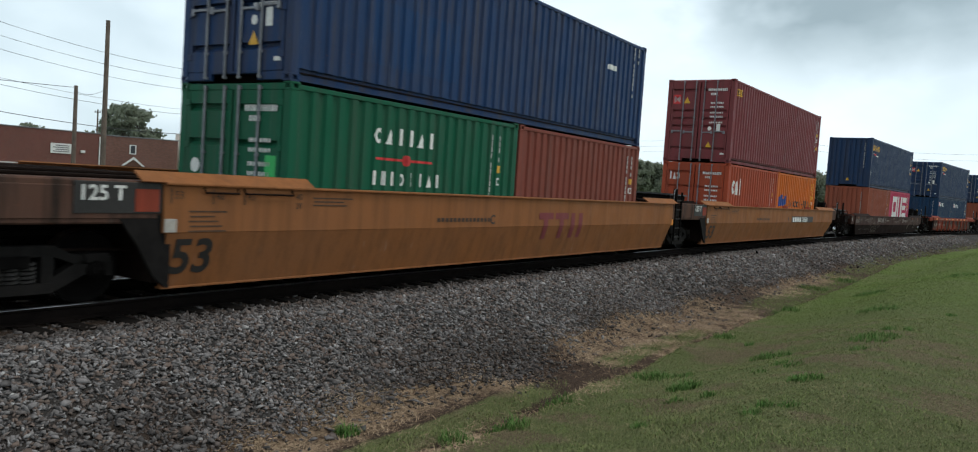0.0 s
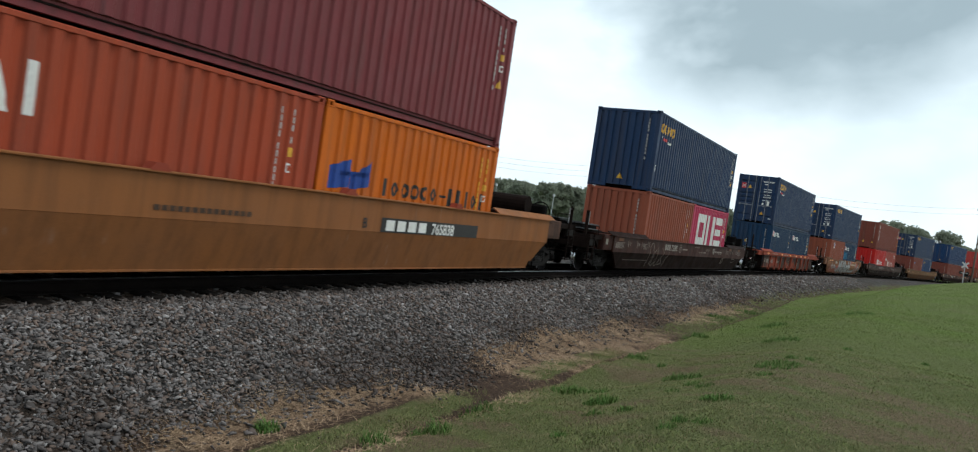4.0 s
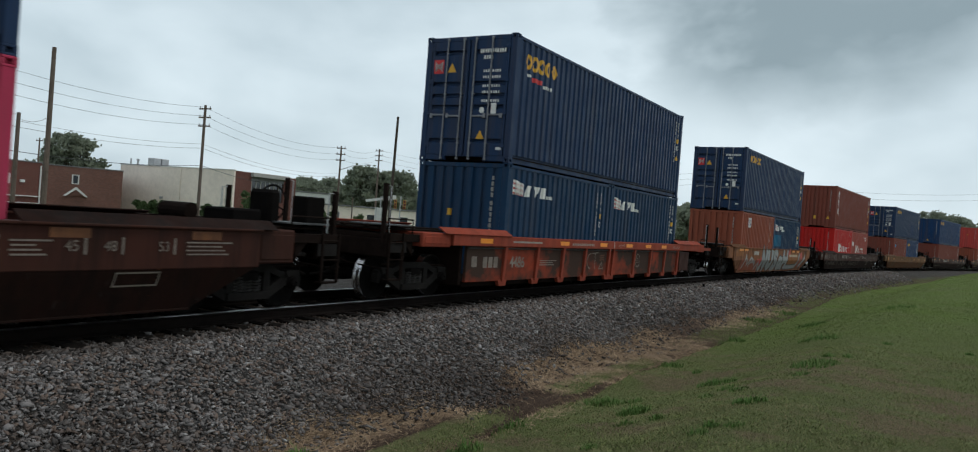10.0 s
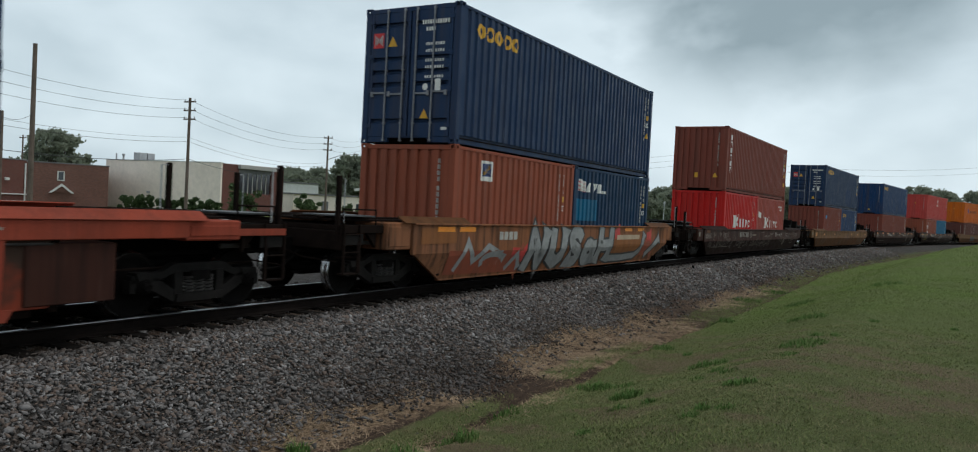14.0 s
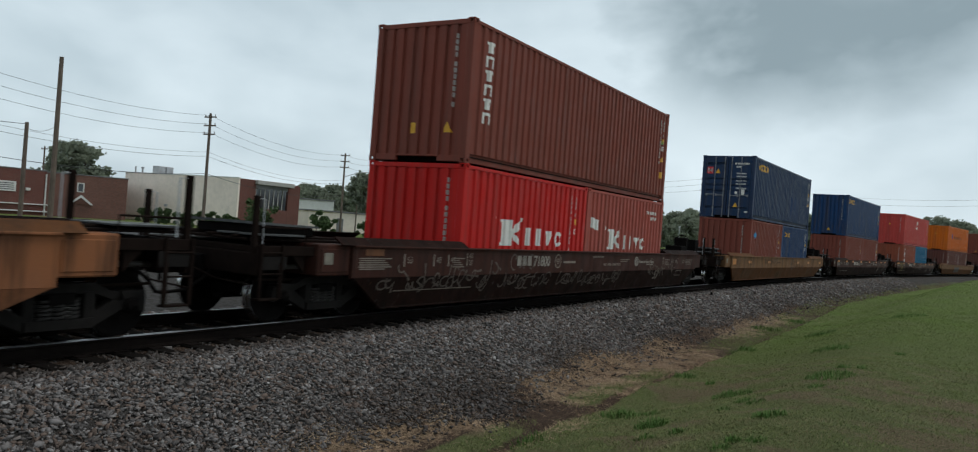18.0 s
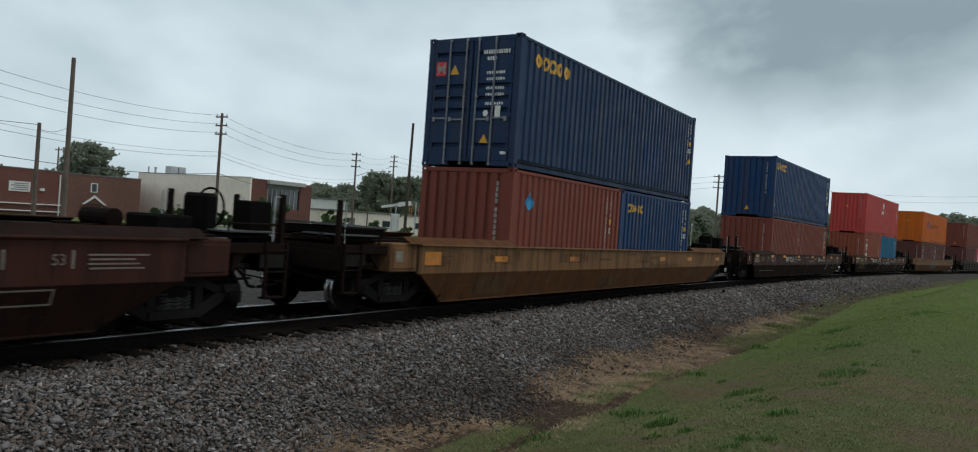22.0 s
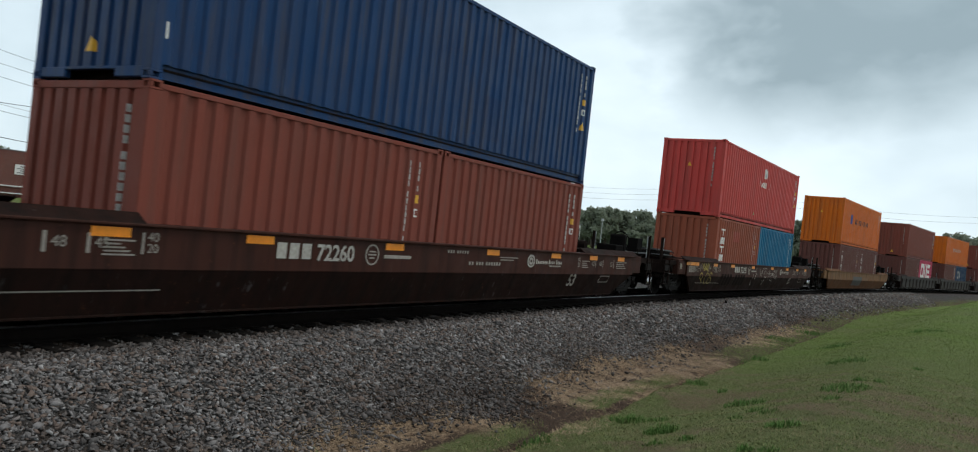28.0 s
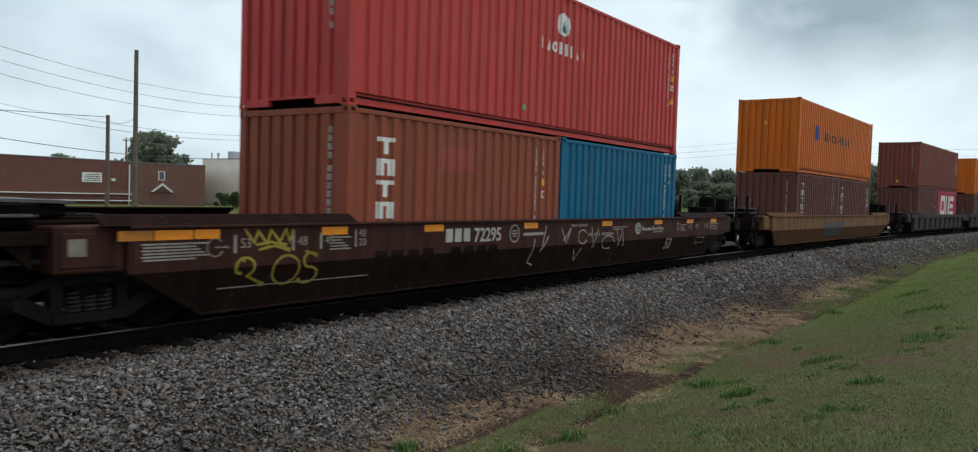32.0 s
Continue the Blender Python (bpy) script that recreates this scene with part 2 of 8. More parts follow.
def paint(name, rgb, rough=0.5, fade=0.15, rust=0.25, scale=1.0, dirt=(0.07, 0.055, 0.045), dirty=0.3, spec=0.12):
    """Weathered paint on steel: faded blotches, run-down streaks of dirt, rust spots."""
    m, tools = material(name)
    add, math_, mix, ramp, noise_, mapped = tools
    p = coords(tools)
    faded = tuple(min(1, c * 0.85 + 0.10 * sum(rgb) / 3 + 0.004) for c in rgb)
    col = mix(ramp(noise_(p, 0.7 * scale, 6, 0.6), 0.35, 0.7, 0, fade * 2.4), rgb, faded)
    streak = noise_(mapped(p, (5 * scale, 5 * scale, 0.35 * scale)), 1.0, 5, 0.65)
    col = mix(ramp(streak, 0.45, 0.72, 0, dirty * 1.3), col, dirt)
    spots = noise_(p, 9.0 * scale, 6, 0.7)
    col = mix(math_("MULTIPLY", ramp(spots, 0.62, 0.72), ramp(noise_(p, 0.9 * scale, 3), 0.42, 0.62, 0, rust)), col, (0.16, 0.06, 0.025))
    rub = noise_(mapped(p, (11 * scale, 11 * scale, 0.7 * scale), (3.1, 0.7, 0.2)), 1.0, 3, 0.5)
    col = mix(math_("MULTIPLY", ramp(rub, 0.66, 0.74), ramp(noise_(p, 0.5, 3), 0.45, 0.6, 0, 0.3)), col, tuple(min(1, c * 0.6 + 0.16) for c in rgb))
    grain = noise_(p, 60, 3, 0.6)
    col = mix(ramp(grain, 0.3, 0.7, 0.0, 0.18), col, (0.012, 0.011, 0.01))
    r = ramp(noise_(p, 2.2 * scale, 5, 0.6), 0.3, 0.7, rough - 0.1, rough + 0.15)
    return finish(m, tools, col, r, 0.0, noise_(p, 3.0, 5, 0.5), 0.25, 0.02, spec)


def scuffed(name, rgb, grime):
    """Paint under old grime, rubbed bare again in broad soft-edged patches."""
    m, tools = material(name)
    add, math_, mix, ramp, noise_, mapped = tools
    p = coords(tools)
    broad = noise_(mapped(p, (0.8, 0.8, 1.1), (1.7, 0.3, 0.42)), 1.0, 4, 0.55)
    col = mix(ramp(broad, 0.44, 0.58), grime, rgb)
    streak = noise_(mapped(p, (6, 6, 0.5)), 1.0, 5, 0.65)
    col = mix(ramp(streak, 0.5, 0.75, 0, 0.45), col, grime)
    spots = noise_(p, 11.0, 6, 0.7)
    col = mix(ramp(spots, 0.58, 0.72, 0, 0.5), col, (0.11, 0.045, 0.028))
    return finish(m, tools, col, 0.75, 0.0, noise_(p, 3.0, 5, 0.5), 0.25, 0.02, 0.08)


def plain(name, rgb, rough=0.7, metal=0.0, vary=0.3, scale=8.0, bump=0.2, spec=0.4):
    m, tools = material(name)
    add, math_, mix, ramp, noise_, mapped = tools
    p = coords(tools)
    dark = tuple(c * (1 - vary) for c in rgb)
    light = tuple(min(1, c * (1 + vary)) for c in rgb)
    n1, n2 = noise_(p, scale, 5, 0.6), noise_(p, scale * 0.12, 4, 0.6)
    col = mix(ramp(math_("ADD", math_("MULTIPLY", n1, 0.5), math_("MULTIPLY", n2, 0.5)), 0.36, 0.64), dark, light)
    return finish(m, tools, col, rough, metal, n1, bump, 0.01, spec)


navy = paint("navy_paint", (0.014, 0.0375, 0.093), 0.45)
blue = paint("blue_paint", (0.0085, 0.044, 0.13), 0.45, rust=0.5, dirty=0.5)
slate_blue = paint("slate_blue_paint", (0.0085, 0.038, 0.088), 0.5)
worn_blue = paint("worn_blue_paint", (0.012, 0.042, 0.12), 0.5, fade=0.4, rust=0.5, dirty=0.5)
sky_blue = paint("bright_blue_paint", (0.003, 0.13, 0.25), 0.5)
green = paint("green_paint", (0.006, 0.1, 0.05), 0.5)
brown = paint("brown_paint", (0.21, 0.055, 0.037), 0.55)
rust_brown = paint("rust_brown_paint", (0.285, 0.075, 0.04), 0.55, rust=0.5)
dark_brown = paint("dark_brown_paint", (0.125, 0.045, 0.036), 0.55)
maroon = paint("maroon_paint", (0.205, 0.046, 0.05), 0.5)
orange = paint("orange_paint", (0.6, 0.135, 0.008), 0.5)
red = paint("red_paint", (0.52, 0.013, 0.010), 0.45)
crimson = paint("crimson_paint", (0.53, 0.063, 0.054), 0.5)
pink = paint("magenta_paint", (0.49, 0.04, 0.098), 0.5, fade=0.15)
pale_red = paint("pale_red_paint", (0.37, 0.082, 0.06), 0.55, fade=0.3)
terracotta = paint("terracotta_paint", (0.37, 0.066, 0.028), 0.55)
yellow_car = paint("yellow_wagon_paint", (0.27, 0.105, 0.036), 0.6, fade=0.3, rust=0.6, dirty=0.25, dirt=(0.03, 0.02, 0.014), spec=0.08)
tan_car = paint("tan_wagon_paint", (0.195, 0.098, 0.041), 0.65, fade=0.5, rust=0.7, dirty=0.75, dirt=(0.05, 0.028, 0.015), spec=0.08)
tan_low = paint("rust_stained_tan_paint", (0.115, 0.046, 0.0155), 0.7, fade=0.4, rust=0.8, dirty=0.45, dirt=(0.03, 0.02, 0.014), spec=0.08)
yellow_end = paint("grimy_yellow_brown_paint", (0.10, 0.05, 0.034), 0.7, fade=0.5, rust=0.7, dirty=0.8, dirt=(0.02, 0.016, 0.013), spec=0.08)
buffed = paint("buffed_over_paint", (0.12, 0.06, 0.027), 0.7, fade=0.4, rust=0.6, dirty=0.7, dirt=(0.03, 0.02, 0.014), spec=0.08)
# shade of the inward-leaning skirts is in this darker brown, along with grime
brown_low = paint("grimy_shaded_brown_paint", (0.0175, 0.0068, 0.0046), 0.7, fade=0.2, rust=0.5, dirty=0.8, dirt=(0.0075, 0.0052, 0.0043), spec=0.06)
rust_car = paint("rust_orange_wagon_paint", (0.27, 0.105, 0.045), 0.7, fade=0.6, rust=0.8, dirty=0.8, dirt=(0.03, 0.02, 0.014), spec=0.08)
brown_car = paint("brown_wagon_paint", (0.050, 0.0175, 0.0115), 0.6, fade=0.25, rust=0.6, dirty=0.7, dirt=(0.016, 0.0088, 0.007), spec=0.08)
orange_car = paint("orange_wagon_paint", (0.29, 0.052, 0.027), 0.65, fade=0.4, rust=0.6, dirty=0.3, dirt=(0.04, 0.022, 0.015), spec=0.08)
orange_low = scuffed("scuffed_orange_wagon_paint", (0.25, 0.044, 0.022), (0.046, 0.028, 0.021))
grey_car = paint("grey_wagon_paint", (0.05, 0.045, 0.042), 0.7, fade=0.5, rust=0.6, dirty=0.7, dirt=(0.03, 0.02, 0.014), spec=0.08)
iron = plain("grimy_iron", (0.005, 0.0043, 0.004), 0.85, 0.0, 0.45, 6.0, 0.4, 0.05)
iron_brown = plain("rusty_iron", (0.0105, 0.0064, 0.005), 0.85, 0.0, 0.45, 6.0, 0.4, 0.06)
rod_steel = plain("dull_galvanised_rod", (0.19, 0.195, 0.21), 0.5, 0.2, 0.25, 14.0, 0.1)
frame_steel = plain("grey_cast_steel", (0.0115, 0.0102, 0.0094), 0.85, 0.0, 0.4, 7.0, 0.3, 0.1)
tread_steel = plain("worn_tread_steel", (0.55, 0.55, 0.56), 0.24, 1.0, 0.3, 9.0, 0.03)
spring_steel = plain("grey_spring_steel", (0.036, 0.033, 0.031), 0.6, 0.0, 0.3, 9.0, 0.2, 0.2)
bright_steel = plain("worn_steel", (0.26, 0.26, 0.265), 0.28, 1.0, 0.12, 12.0, 0.02)
galvanised = plain("galvanised_steel", (0.42, 0.43, 0.44), 0.45, 0.4, 0.2, 14.0, 0.1)
worn_board = plain("worn_grey_steel_plate", (0.075, 0.078, 0.08), 0.5, 0.3, 0.5, 5.0, 0.1, 0.3)
white_mark = plain("white_lettering_paint", (0.66, 0.66, 0.62), 0.6, 0.0, 0.15, 20.0, 0.0)
dull_mark = plain("dull_lettering_paint", (0.36, 0.34, 0.30), 0.7, 0.0, 0.3, 20.0, 0.0)
code_mark = plain("weathered_code_paint", (0.37, 0.36, 0.335), 0.6, 0.0, 0.25, 20.0, 0.0)
black_mark = plain("black_lettering_paint", (0.02, 0.018, 0.016), 0.6, 0.0, 0.3, 20.0, 0.0)
yellow_mark = plain("yellow_sticker", (0.62, 0.33, 0.02), 0.5, 0.0, 0.15, 20.0, 0.0)
reflector = plain("amber_reflector_tape", (0.75, 0.24, 0.01), 0.35, 0.0, 0.15, 20.0, 0.0)
faded_white = plain("faded_white_lettering", (0.25, 0.225, 0.195), 0.7, 0.0, 0.3, 12.0, 0.0)
faded_dull = plain("faded_dull_lettering", (0.17, 0.14, 0.115), 0.7, 0.0, 0.3, 12.0, 0.0)
old_reflector = plain("browned_reflector_tape", (0.12, 0.043, 0.013), 0.7, 0.0, 0.4, 6.0, 0.0)
worn_reflector = plain("worn_amber_tape", (0.42, 0.15, 0.015), 0.5, 0.0, 0.4, 6.0, 0.0)
plate_mark = plain("dull_notice_plate", (0.19, 0.175, 0.14), 0.7, 0.0, 0.35, 9.0, 0.0)
blue_mark = plain("blue_lettering_paint", (0.01, 0.05, 0.25), 0.6, 0.0, 0.2, 20.0, 0.0)
cyan_mark = plain("cyan_sticker", (0.02, 0.25, 0.50), 0.5, 0.0, 0.15, 20.0, 0.0)
red_mark = plain("red_sticker", (0.55, 0.03, 0.03), 0.5, 0.0, 0.15, 20.0, 0.0)
green_mark = plain("green_sticker", (0.03, 0.40, 0.10), 0.5, 0.0, 0.15, 20.0, 0.0)
graffiti_yellow = plain("yellow_spray_paint", (0.25, 0.19, 0.02), 0.6, 0.0, 0.3, 12.0, 0.0)
graffiti_grey = plain("silver_spray_paint", (0.235, 0.24, 0.235), 0.5, 0.1, 0.3, 6.0, 0.0)
pale_strip = plain("pale_tan_spray_paint", (0.36, 0.27, 0.18), 0.6, 0.0, 0.3, 5.0, 0.0)
graffiti_dark = plain("black_spray_paint", (0.03, 0.03, 0.03), 0.6, 0.0, 0.3, 8.0, 0.0)


# ---- lettering in the built-in font ----
GLYPHS = {}
for text in ("53", "48", "45", "40", "20", "125 T", "B", "C", "4486", "72090", "71800", "70094", "72260", "72295", "765838"):
    for heavy in (False, True):
        cu = bpy.data.curves.new("lettering", "FONT")
        cu.body, cu.size, cu.offset, cu.fill_mode = text, 1.0, 0.022 if heavy else 0.0, "FRONT"
        tmp = new("lettering", cu)
        GLYPHS[text, heavy] = bpy.data.meshes.new_from_object(tmp.evaluated_get(bpy.context.evaluated_depsgraph_get()))
        bpy.data.objects.remove(tmp)
        bpy.data.curves.remove(cu)


# ---- the ground: one sheet in track coordinates ----
def smooth(x, a, b):
    t = np.clip((x - a) / (b - a), 0, 1)
    return t * t * (3 - 2 * t)


def wob(s, lat, k, seed):
    """A cheap smooth noise of -1 to 1 for arrays."""
    rng = np.random.RandomState(seed)
    out = 0
    for i in range(7):
        a, b, c = rng.uniform(-1, 1, 3)
        f = k * (0.6 + 0.35 * i)
        out = out + np.sin(s * f * (0.6 + abs(a)) + lat * f * b * 1.6 + c * 9) / (1 + 0.35 * i)
    return out / 3.2


def ditch_line(s):
    """Distance of the ditch from the track's middle on the near side."""
    return 5.12 + 0.13 * wob(s, 0 * s, 0.35, 3) + 0.05 * wob(s, 0 * s, 1.7, 4) - 0.85 * smooth(s, 24, 46)


def gully(s):
    """How far the wash has cut the ditch open, 0 to 1."""
    along = smooth(s, 6.5, 8.0) * (1 - smooth(s, 23, 28))
    return np.clip(along * (0.34 + 0.5 * wob(s, 0 * s, 2.6, 15) + 0.3 * wob(s, 0 * s, 6.5, 16)) + 0.3 * np.exp(-((s - 10.4) / 0.8) ** 2) + 0.3 * np.exp(-((s - 14.6) / 1.0) ** 2), 0, 0.85)


def ground_z(s, lat):
    """Height over the rail head at s along and lat across the track."""
    s, lat = np.asarray(s, float), np.asarray(lat, float)
    near, ditch_at = -lat, ditch_line(s)
    z = -0.2 - 0.02 * np.abs(lat) / 1.9 - 0.74 * smooth(near, 1.75, 4.1)
    ditch = -0.21 * gully(s) * np.exp(-(np.abs(near - ditch_at + 0.08) / 0.15) ** 3)
    bank = 0.11 * smooth(near, ditch_at, ditch_at + 0.09) * (0.75 + 0.4 * wob(s, lat, 0.9, 5))
    rise = 0.82 * smooth(near, 5.2, 8.8)
    mound = 1.65 * smooth(s, 6, 70) * smooth(near, 4.6, 15)
    z = z + np.where(near > 2, ditch + bank + rise + mound, 0)
    z = z + (0.025 * wob(s, lat, 1.1, 8) + 0.018 * wob(s, lat, 3.1, 9)) * smooth(near, ditch_at + 0.1, ditch_at + 0.8)
    z = z + (0.022 * wob(s, lat, 2.3, 12) + 0.012 * wob(s, lat, 7.0, 13)) * smooth(near, 2.0, 3.0)
    far = -0.22 - 0.35 * smooth(lat, 1.75, 4.0) - 0.25 * smooth(lat, 6, 30)
    return np.where(lat > 1.75, far, z)


def foot_line(s, lat):
    """Where the ballast's foot gives way to earth."""
    return 3.62 - 0.3 * smooth(s, 10.5, 13) + 0.55 * np.exp(-((s - 9.9) / 0.9) ** 2) + 0.16 * wob(s, lat, 1.2, 22) + 0.07 * wob(s, lat, 4.0, 23)


def stain_shade_at(s, lat):
    """Where dark soil has washed into the ballast's foot, and painted shade under trains."""
    foot = smooth(-lat, 2.3, 3.7) * smooth(wob(s, lat, 0.7, 61) + 0.5 * wob(s, lat, 1.9, 62) + 1.6 * np.exp(-((s - 9.8) / 1.5) ** 2), -0.5, 0.7)
    # second mask darkens the track bed to carry the shade below the wagons
    return np.clip(np.maximum(foot, smooth(-np.abs(lat), -1.75, -1.35)), 0, 1)


def zone(u, a, b, soft):
    return smooth(u, a - soft, a + soft) * (1 - smooth(u, b - soft, b + soft))


def straw_at(s, lat):
    """Straw lies in patches: two long mats with a wet gap between them, and scraps beyond."""
    u, v = s + 0.5 * wob(s, lat, 0.9, 31), -lat + 0.22 * wob(s, lat, 1.1, 32)
    a = zone(u, 5.0, 9.7, 0.5) * zone(v, 3.45, 4.3, 0.22)
    b = zone(u, 11.4, 20.5, 0.8) * zone(v, 3.3, 4.95, 0.25) * (0.8 + 0.3 * wob(s, lat, 1.5, 33))
    c = 0.75 * zone(u, 23.5, 33.0, 1.2) * zone(v, 3.5, 4.4, 0.3)
    d = 0.6 * zone(u, 3.0, 10.6, 0.5) * zone(v, 4.95, 5.3, 0.12)
    return np.clip(np.maximum.reduce([a, b, c, d]), 0, 1)


def fringe_at(s, lat):
    """Straggling grass on the track side of the ditch."""
    d = -lat - ditch_line(s)
    along = np.maximum.reduce([zone(s, 3.0, 9.7, 0.6), zone(s, 11.6, 16.0, 0.5), 0.6 * smooth(s, 17, 22)])
    return along * zone(d, -0.78 - 0.5 * smooth(s, 17, 24), -0.23 + 0.15 * smooth(s, 16, 19), 0.08) * smooth(wob(s, lat, 1.1, 71), -1.2, -0.1)


def bare_at(s, lat):
    return smooth(wob(s, lat, 0.7, 41) + 0.8 * wob(s, lat, 2.4, 42) + 0.6 * wob(s, lat, 6.0, 43), -0.35, 0.75) * (1 - 0.8 * smooth(s - 0.6 * lat, 16, 24))


def steps(*runs):
    out = []
    for a, b, d in runs:
        out += list(np.arange(a, b, d))
    return np.array(sorted(set(np.round(out, 4))))


S_LINES = steps((-900, -200, 100), (-200, -40, 20), (-40, -4, 2.0), (-4, 26, 0.12), (26, 60, 0.4), (60, 160, 2.5), (160, 400, 20), (400, 901, 100))
L_LINES = steps((-520, -120, 80), (-120, -30, 10), (-30, -13, 1.0), (-13, -9, 0.35), (-9, -5.6, 0.12), (-5.6, -4.6, 0.03), (-4.6, -4.0, 0.06), (-4.0, -1.6, 0.12), (-1.6, 1.8, 0.3), (1.8, 8, 0.5), (8, 40, 4), (40, 200, 20), (200, 1900, 150))


def grid_ground():
    ss, ll = np.meshgrid(S_LINES, L_LINES, indexing="ij")
    zz = ground_z(ss, ll)
    th = -ss / BEND
    xs, ys = (BEND + ll) * np.sin(-th), NEAREST - BEND + (BEND + ll) * np.cos(th)
    n, m = ss.shape
    i = (np.arange(n - 1)[:, None] * m + np.arange(m - 1)[None, :]).ravel()
    faces = np.stack([i, i + m, i + m + 1, i + 1], -1)
    me = bpy.data.meshes.new("ground")
    me.from_pydata(np.stack([xs, ys, zz], -1).reshape(-1, 3).tolist(), [], faces.tolist())
    me.polygons.foreach_set("use_smooth", [True] * len(me.polygons))
    near, ditch_at = -ll, ditch_line(ss)
    foot = foot_line(ss, ll)
    stone = np.where(ll > 1.5, 1 - smooth(ll, 15.0, 19.0), 1 - smooth(near, foot - 0.3, foot + 0.3))
    turf_from = ditch_at + 0.06 + 0.06 * wob(ss, ll, 1.8, 21)
    grass = np.where(ll > 1.5, smooth(ll, 16.0, 20.0), smooth(near, turf_from - 0.05, turf_from + 0.05))
    grass = np.where(ll > 1.5, grass, np.maximum(grass, fringe_at(ss, ll) * 0.75))
    straw, bare = straw_at(ss, ll), bare_at(ss, ll)
    for name, data in (("stone", stone), ("grass", grass), ("straw", straw), ("bare", bare), ("stain_shade", stain_shade_at(ss, ll))):
        at = me.attributes.new(name, "FLOAT", "POINT")
        at.data.foreach_set("value", data.astype(np.float32).ravel())
    return me


def ground_material():
    m, tools = material("ballast_soil_and_turf")
    add, math_, mix, ramp, noise_, mapped = tools

    def attr(name):
        n = add("ShaderNodeAttribute")
        n.attribute_name = name
        return n.outputs["Fac"]
    p = coords(tools)
    n_fine, n_small, n_mid, n_big = noise_(p, 120, 4, 0.75), noise_(p, 34, 5, 0.7), noise_(p, 5, 5, 0.6), noise_(p, 0.45, 4, 0.55)

    def rough_edge(name, a, b, mid, small):
        v = math_("ADD", attr(name), math_("ADD", math_("MULTIPLY", math_("SUBTRACT", n_mid, 0.5), mid), math_("MULTIPLY", math_("SUBTRACT", n_small, 0.5), small)))
        return ramp(v, a, b)
    cell = add("ShaderNodeTexVoronoi", Vector=p, Scale=19.0)
    stone_c = mix(ramp(n_mid, 0.3, 0.7), mix(cell.outputs["Color"], (0.035, 0.034, 0.033), (0.14, 0.137, 0.135)), (0.05, 0.045, 0.04))
    soil = mix(ramp(math_("ADD", math_("MULTIPLY", n_small, 0.6), math_("MULTIPLY", n_fine, 0.4)), 0.38, 0.62), (0.026, 0.0185, 0.0145), (0.125, 0.086, 0.063))
    stone_c = mix(math_("MULTIPLY", attr("stain_shade"), ramp(n_mid, 0.25, 0.5, 0.5, 1.0)), stone_c, soil)
    fibre = noise_(mapped(p, (6, 26, 15), rot=(0, 0, 0.35)), 1.0, 7, 0.75, 0.8)
    fibre_b = noise_(mapped(p, (20, 7, 15), rot=(0, 0, 0.9)), 1.0, 7, 0.75, 1.0)
    lay = math_("ADD", math_("MULTIPLY", fibre, 0.55), math_("MULTIPLY", fibre_b, 0.45))
    straw = mix(ramp(lay, 0.43, 0.62), (0.042, 0.028, 0.02), (0.52, 0.385, 0.25))
    straw = mix(ramp(n_mid, 0.35, 0.7, 0.0, 0.4), straw, (0.2, 0.115, 0.072))
    earth = mix(rough_edge("straw", 0.35, 0.95, 2.4, 2.2), soil, straw)
    turf = mix(ramp(n_fine, 0.3, 0.7), (0.065, 0.078, 0.036), (0.19, 0.205, 0.09))
    lush = mix(ramp(n_small, 0.3, 0.7), (0.05, 0.085, 0.02), (0.16, 0.23, 0.055))
    over = add("ShaderNodeSeparateXYZ", Vector=p).outputs[0]
    turf = mix(math_("MULTIPLY", ramp(n_big, 0.35, 0.65, 0.35, 1.0), ramp(over, 11.0, 24.0, 0.15, 1.0)), turf, lush)
    dry = mix(ramp(math_("ADD", math_("MULTIPLY", n_fine, 0.5), math_("MULTIPLY", n_small, 0.5)), 0.38, 0.62), (0.06, 0.045, 0.03), (0.27, 0.205, 0.13))
    turf = mix(math_("MULTIPLY", rough_edge("bare", 0.2, 0.95, 1.4, 1.3), 0.85), turf, dry)
    st_mask = rough_edge("stone", 0.38, 0.62, 0.9, 1.0)
    col = mix(rough_edge("grass", 0.35, 0.65, 0.8, 1.1), mix(st_mask, earth, stone_c), turf)
    h = math_("ADD", math_("MULTIPLY", cell.outputs["Distance"], math_("MULTIPLY", st_mask, -1.2)), math_("ADD", n_small, math_("ADD", math_("MULTIPLY", n_fine, 0.6), math_("MULTIPLY", lay, 0.7))))
    return finish(m, tools, col, 0.95, 0.0, h, 1.0, 0.035, 0.08)


ground = new("ground", grid_ground())
ground.data.materials.append(ground_material())
tagged(ground, "grey ballast bank, straw-strewn ditch and mown lawn", "ground", kind="structure")


# ---- railway track ----
def sweep(profile, s0, s1, ds, lat=0.0):
    """A closed outline (lat, z) carried along the curve."""
    sh = Shape()
    ss = np.arange(s0, s1 + 1e-6, ds)
    m = len(profile)
    for s in ss:
        for a, z in profile:
            x, y, _ = line_at(s, lat + a)
            sh.v.append((x, y, z))
    for i in range(len(ss) - 1):
        for j in range(m):
            k = (j + 1) % m
            sh.f.append((i * m + j, (i + 1) * m + j, (i + 1) * m + k, i * m + k))
    return sh


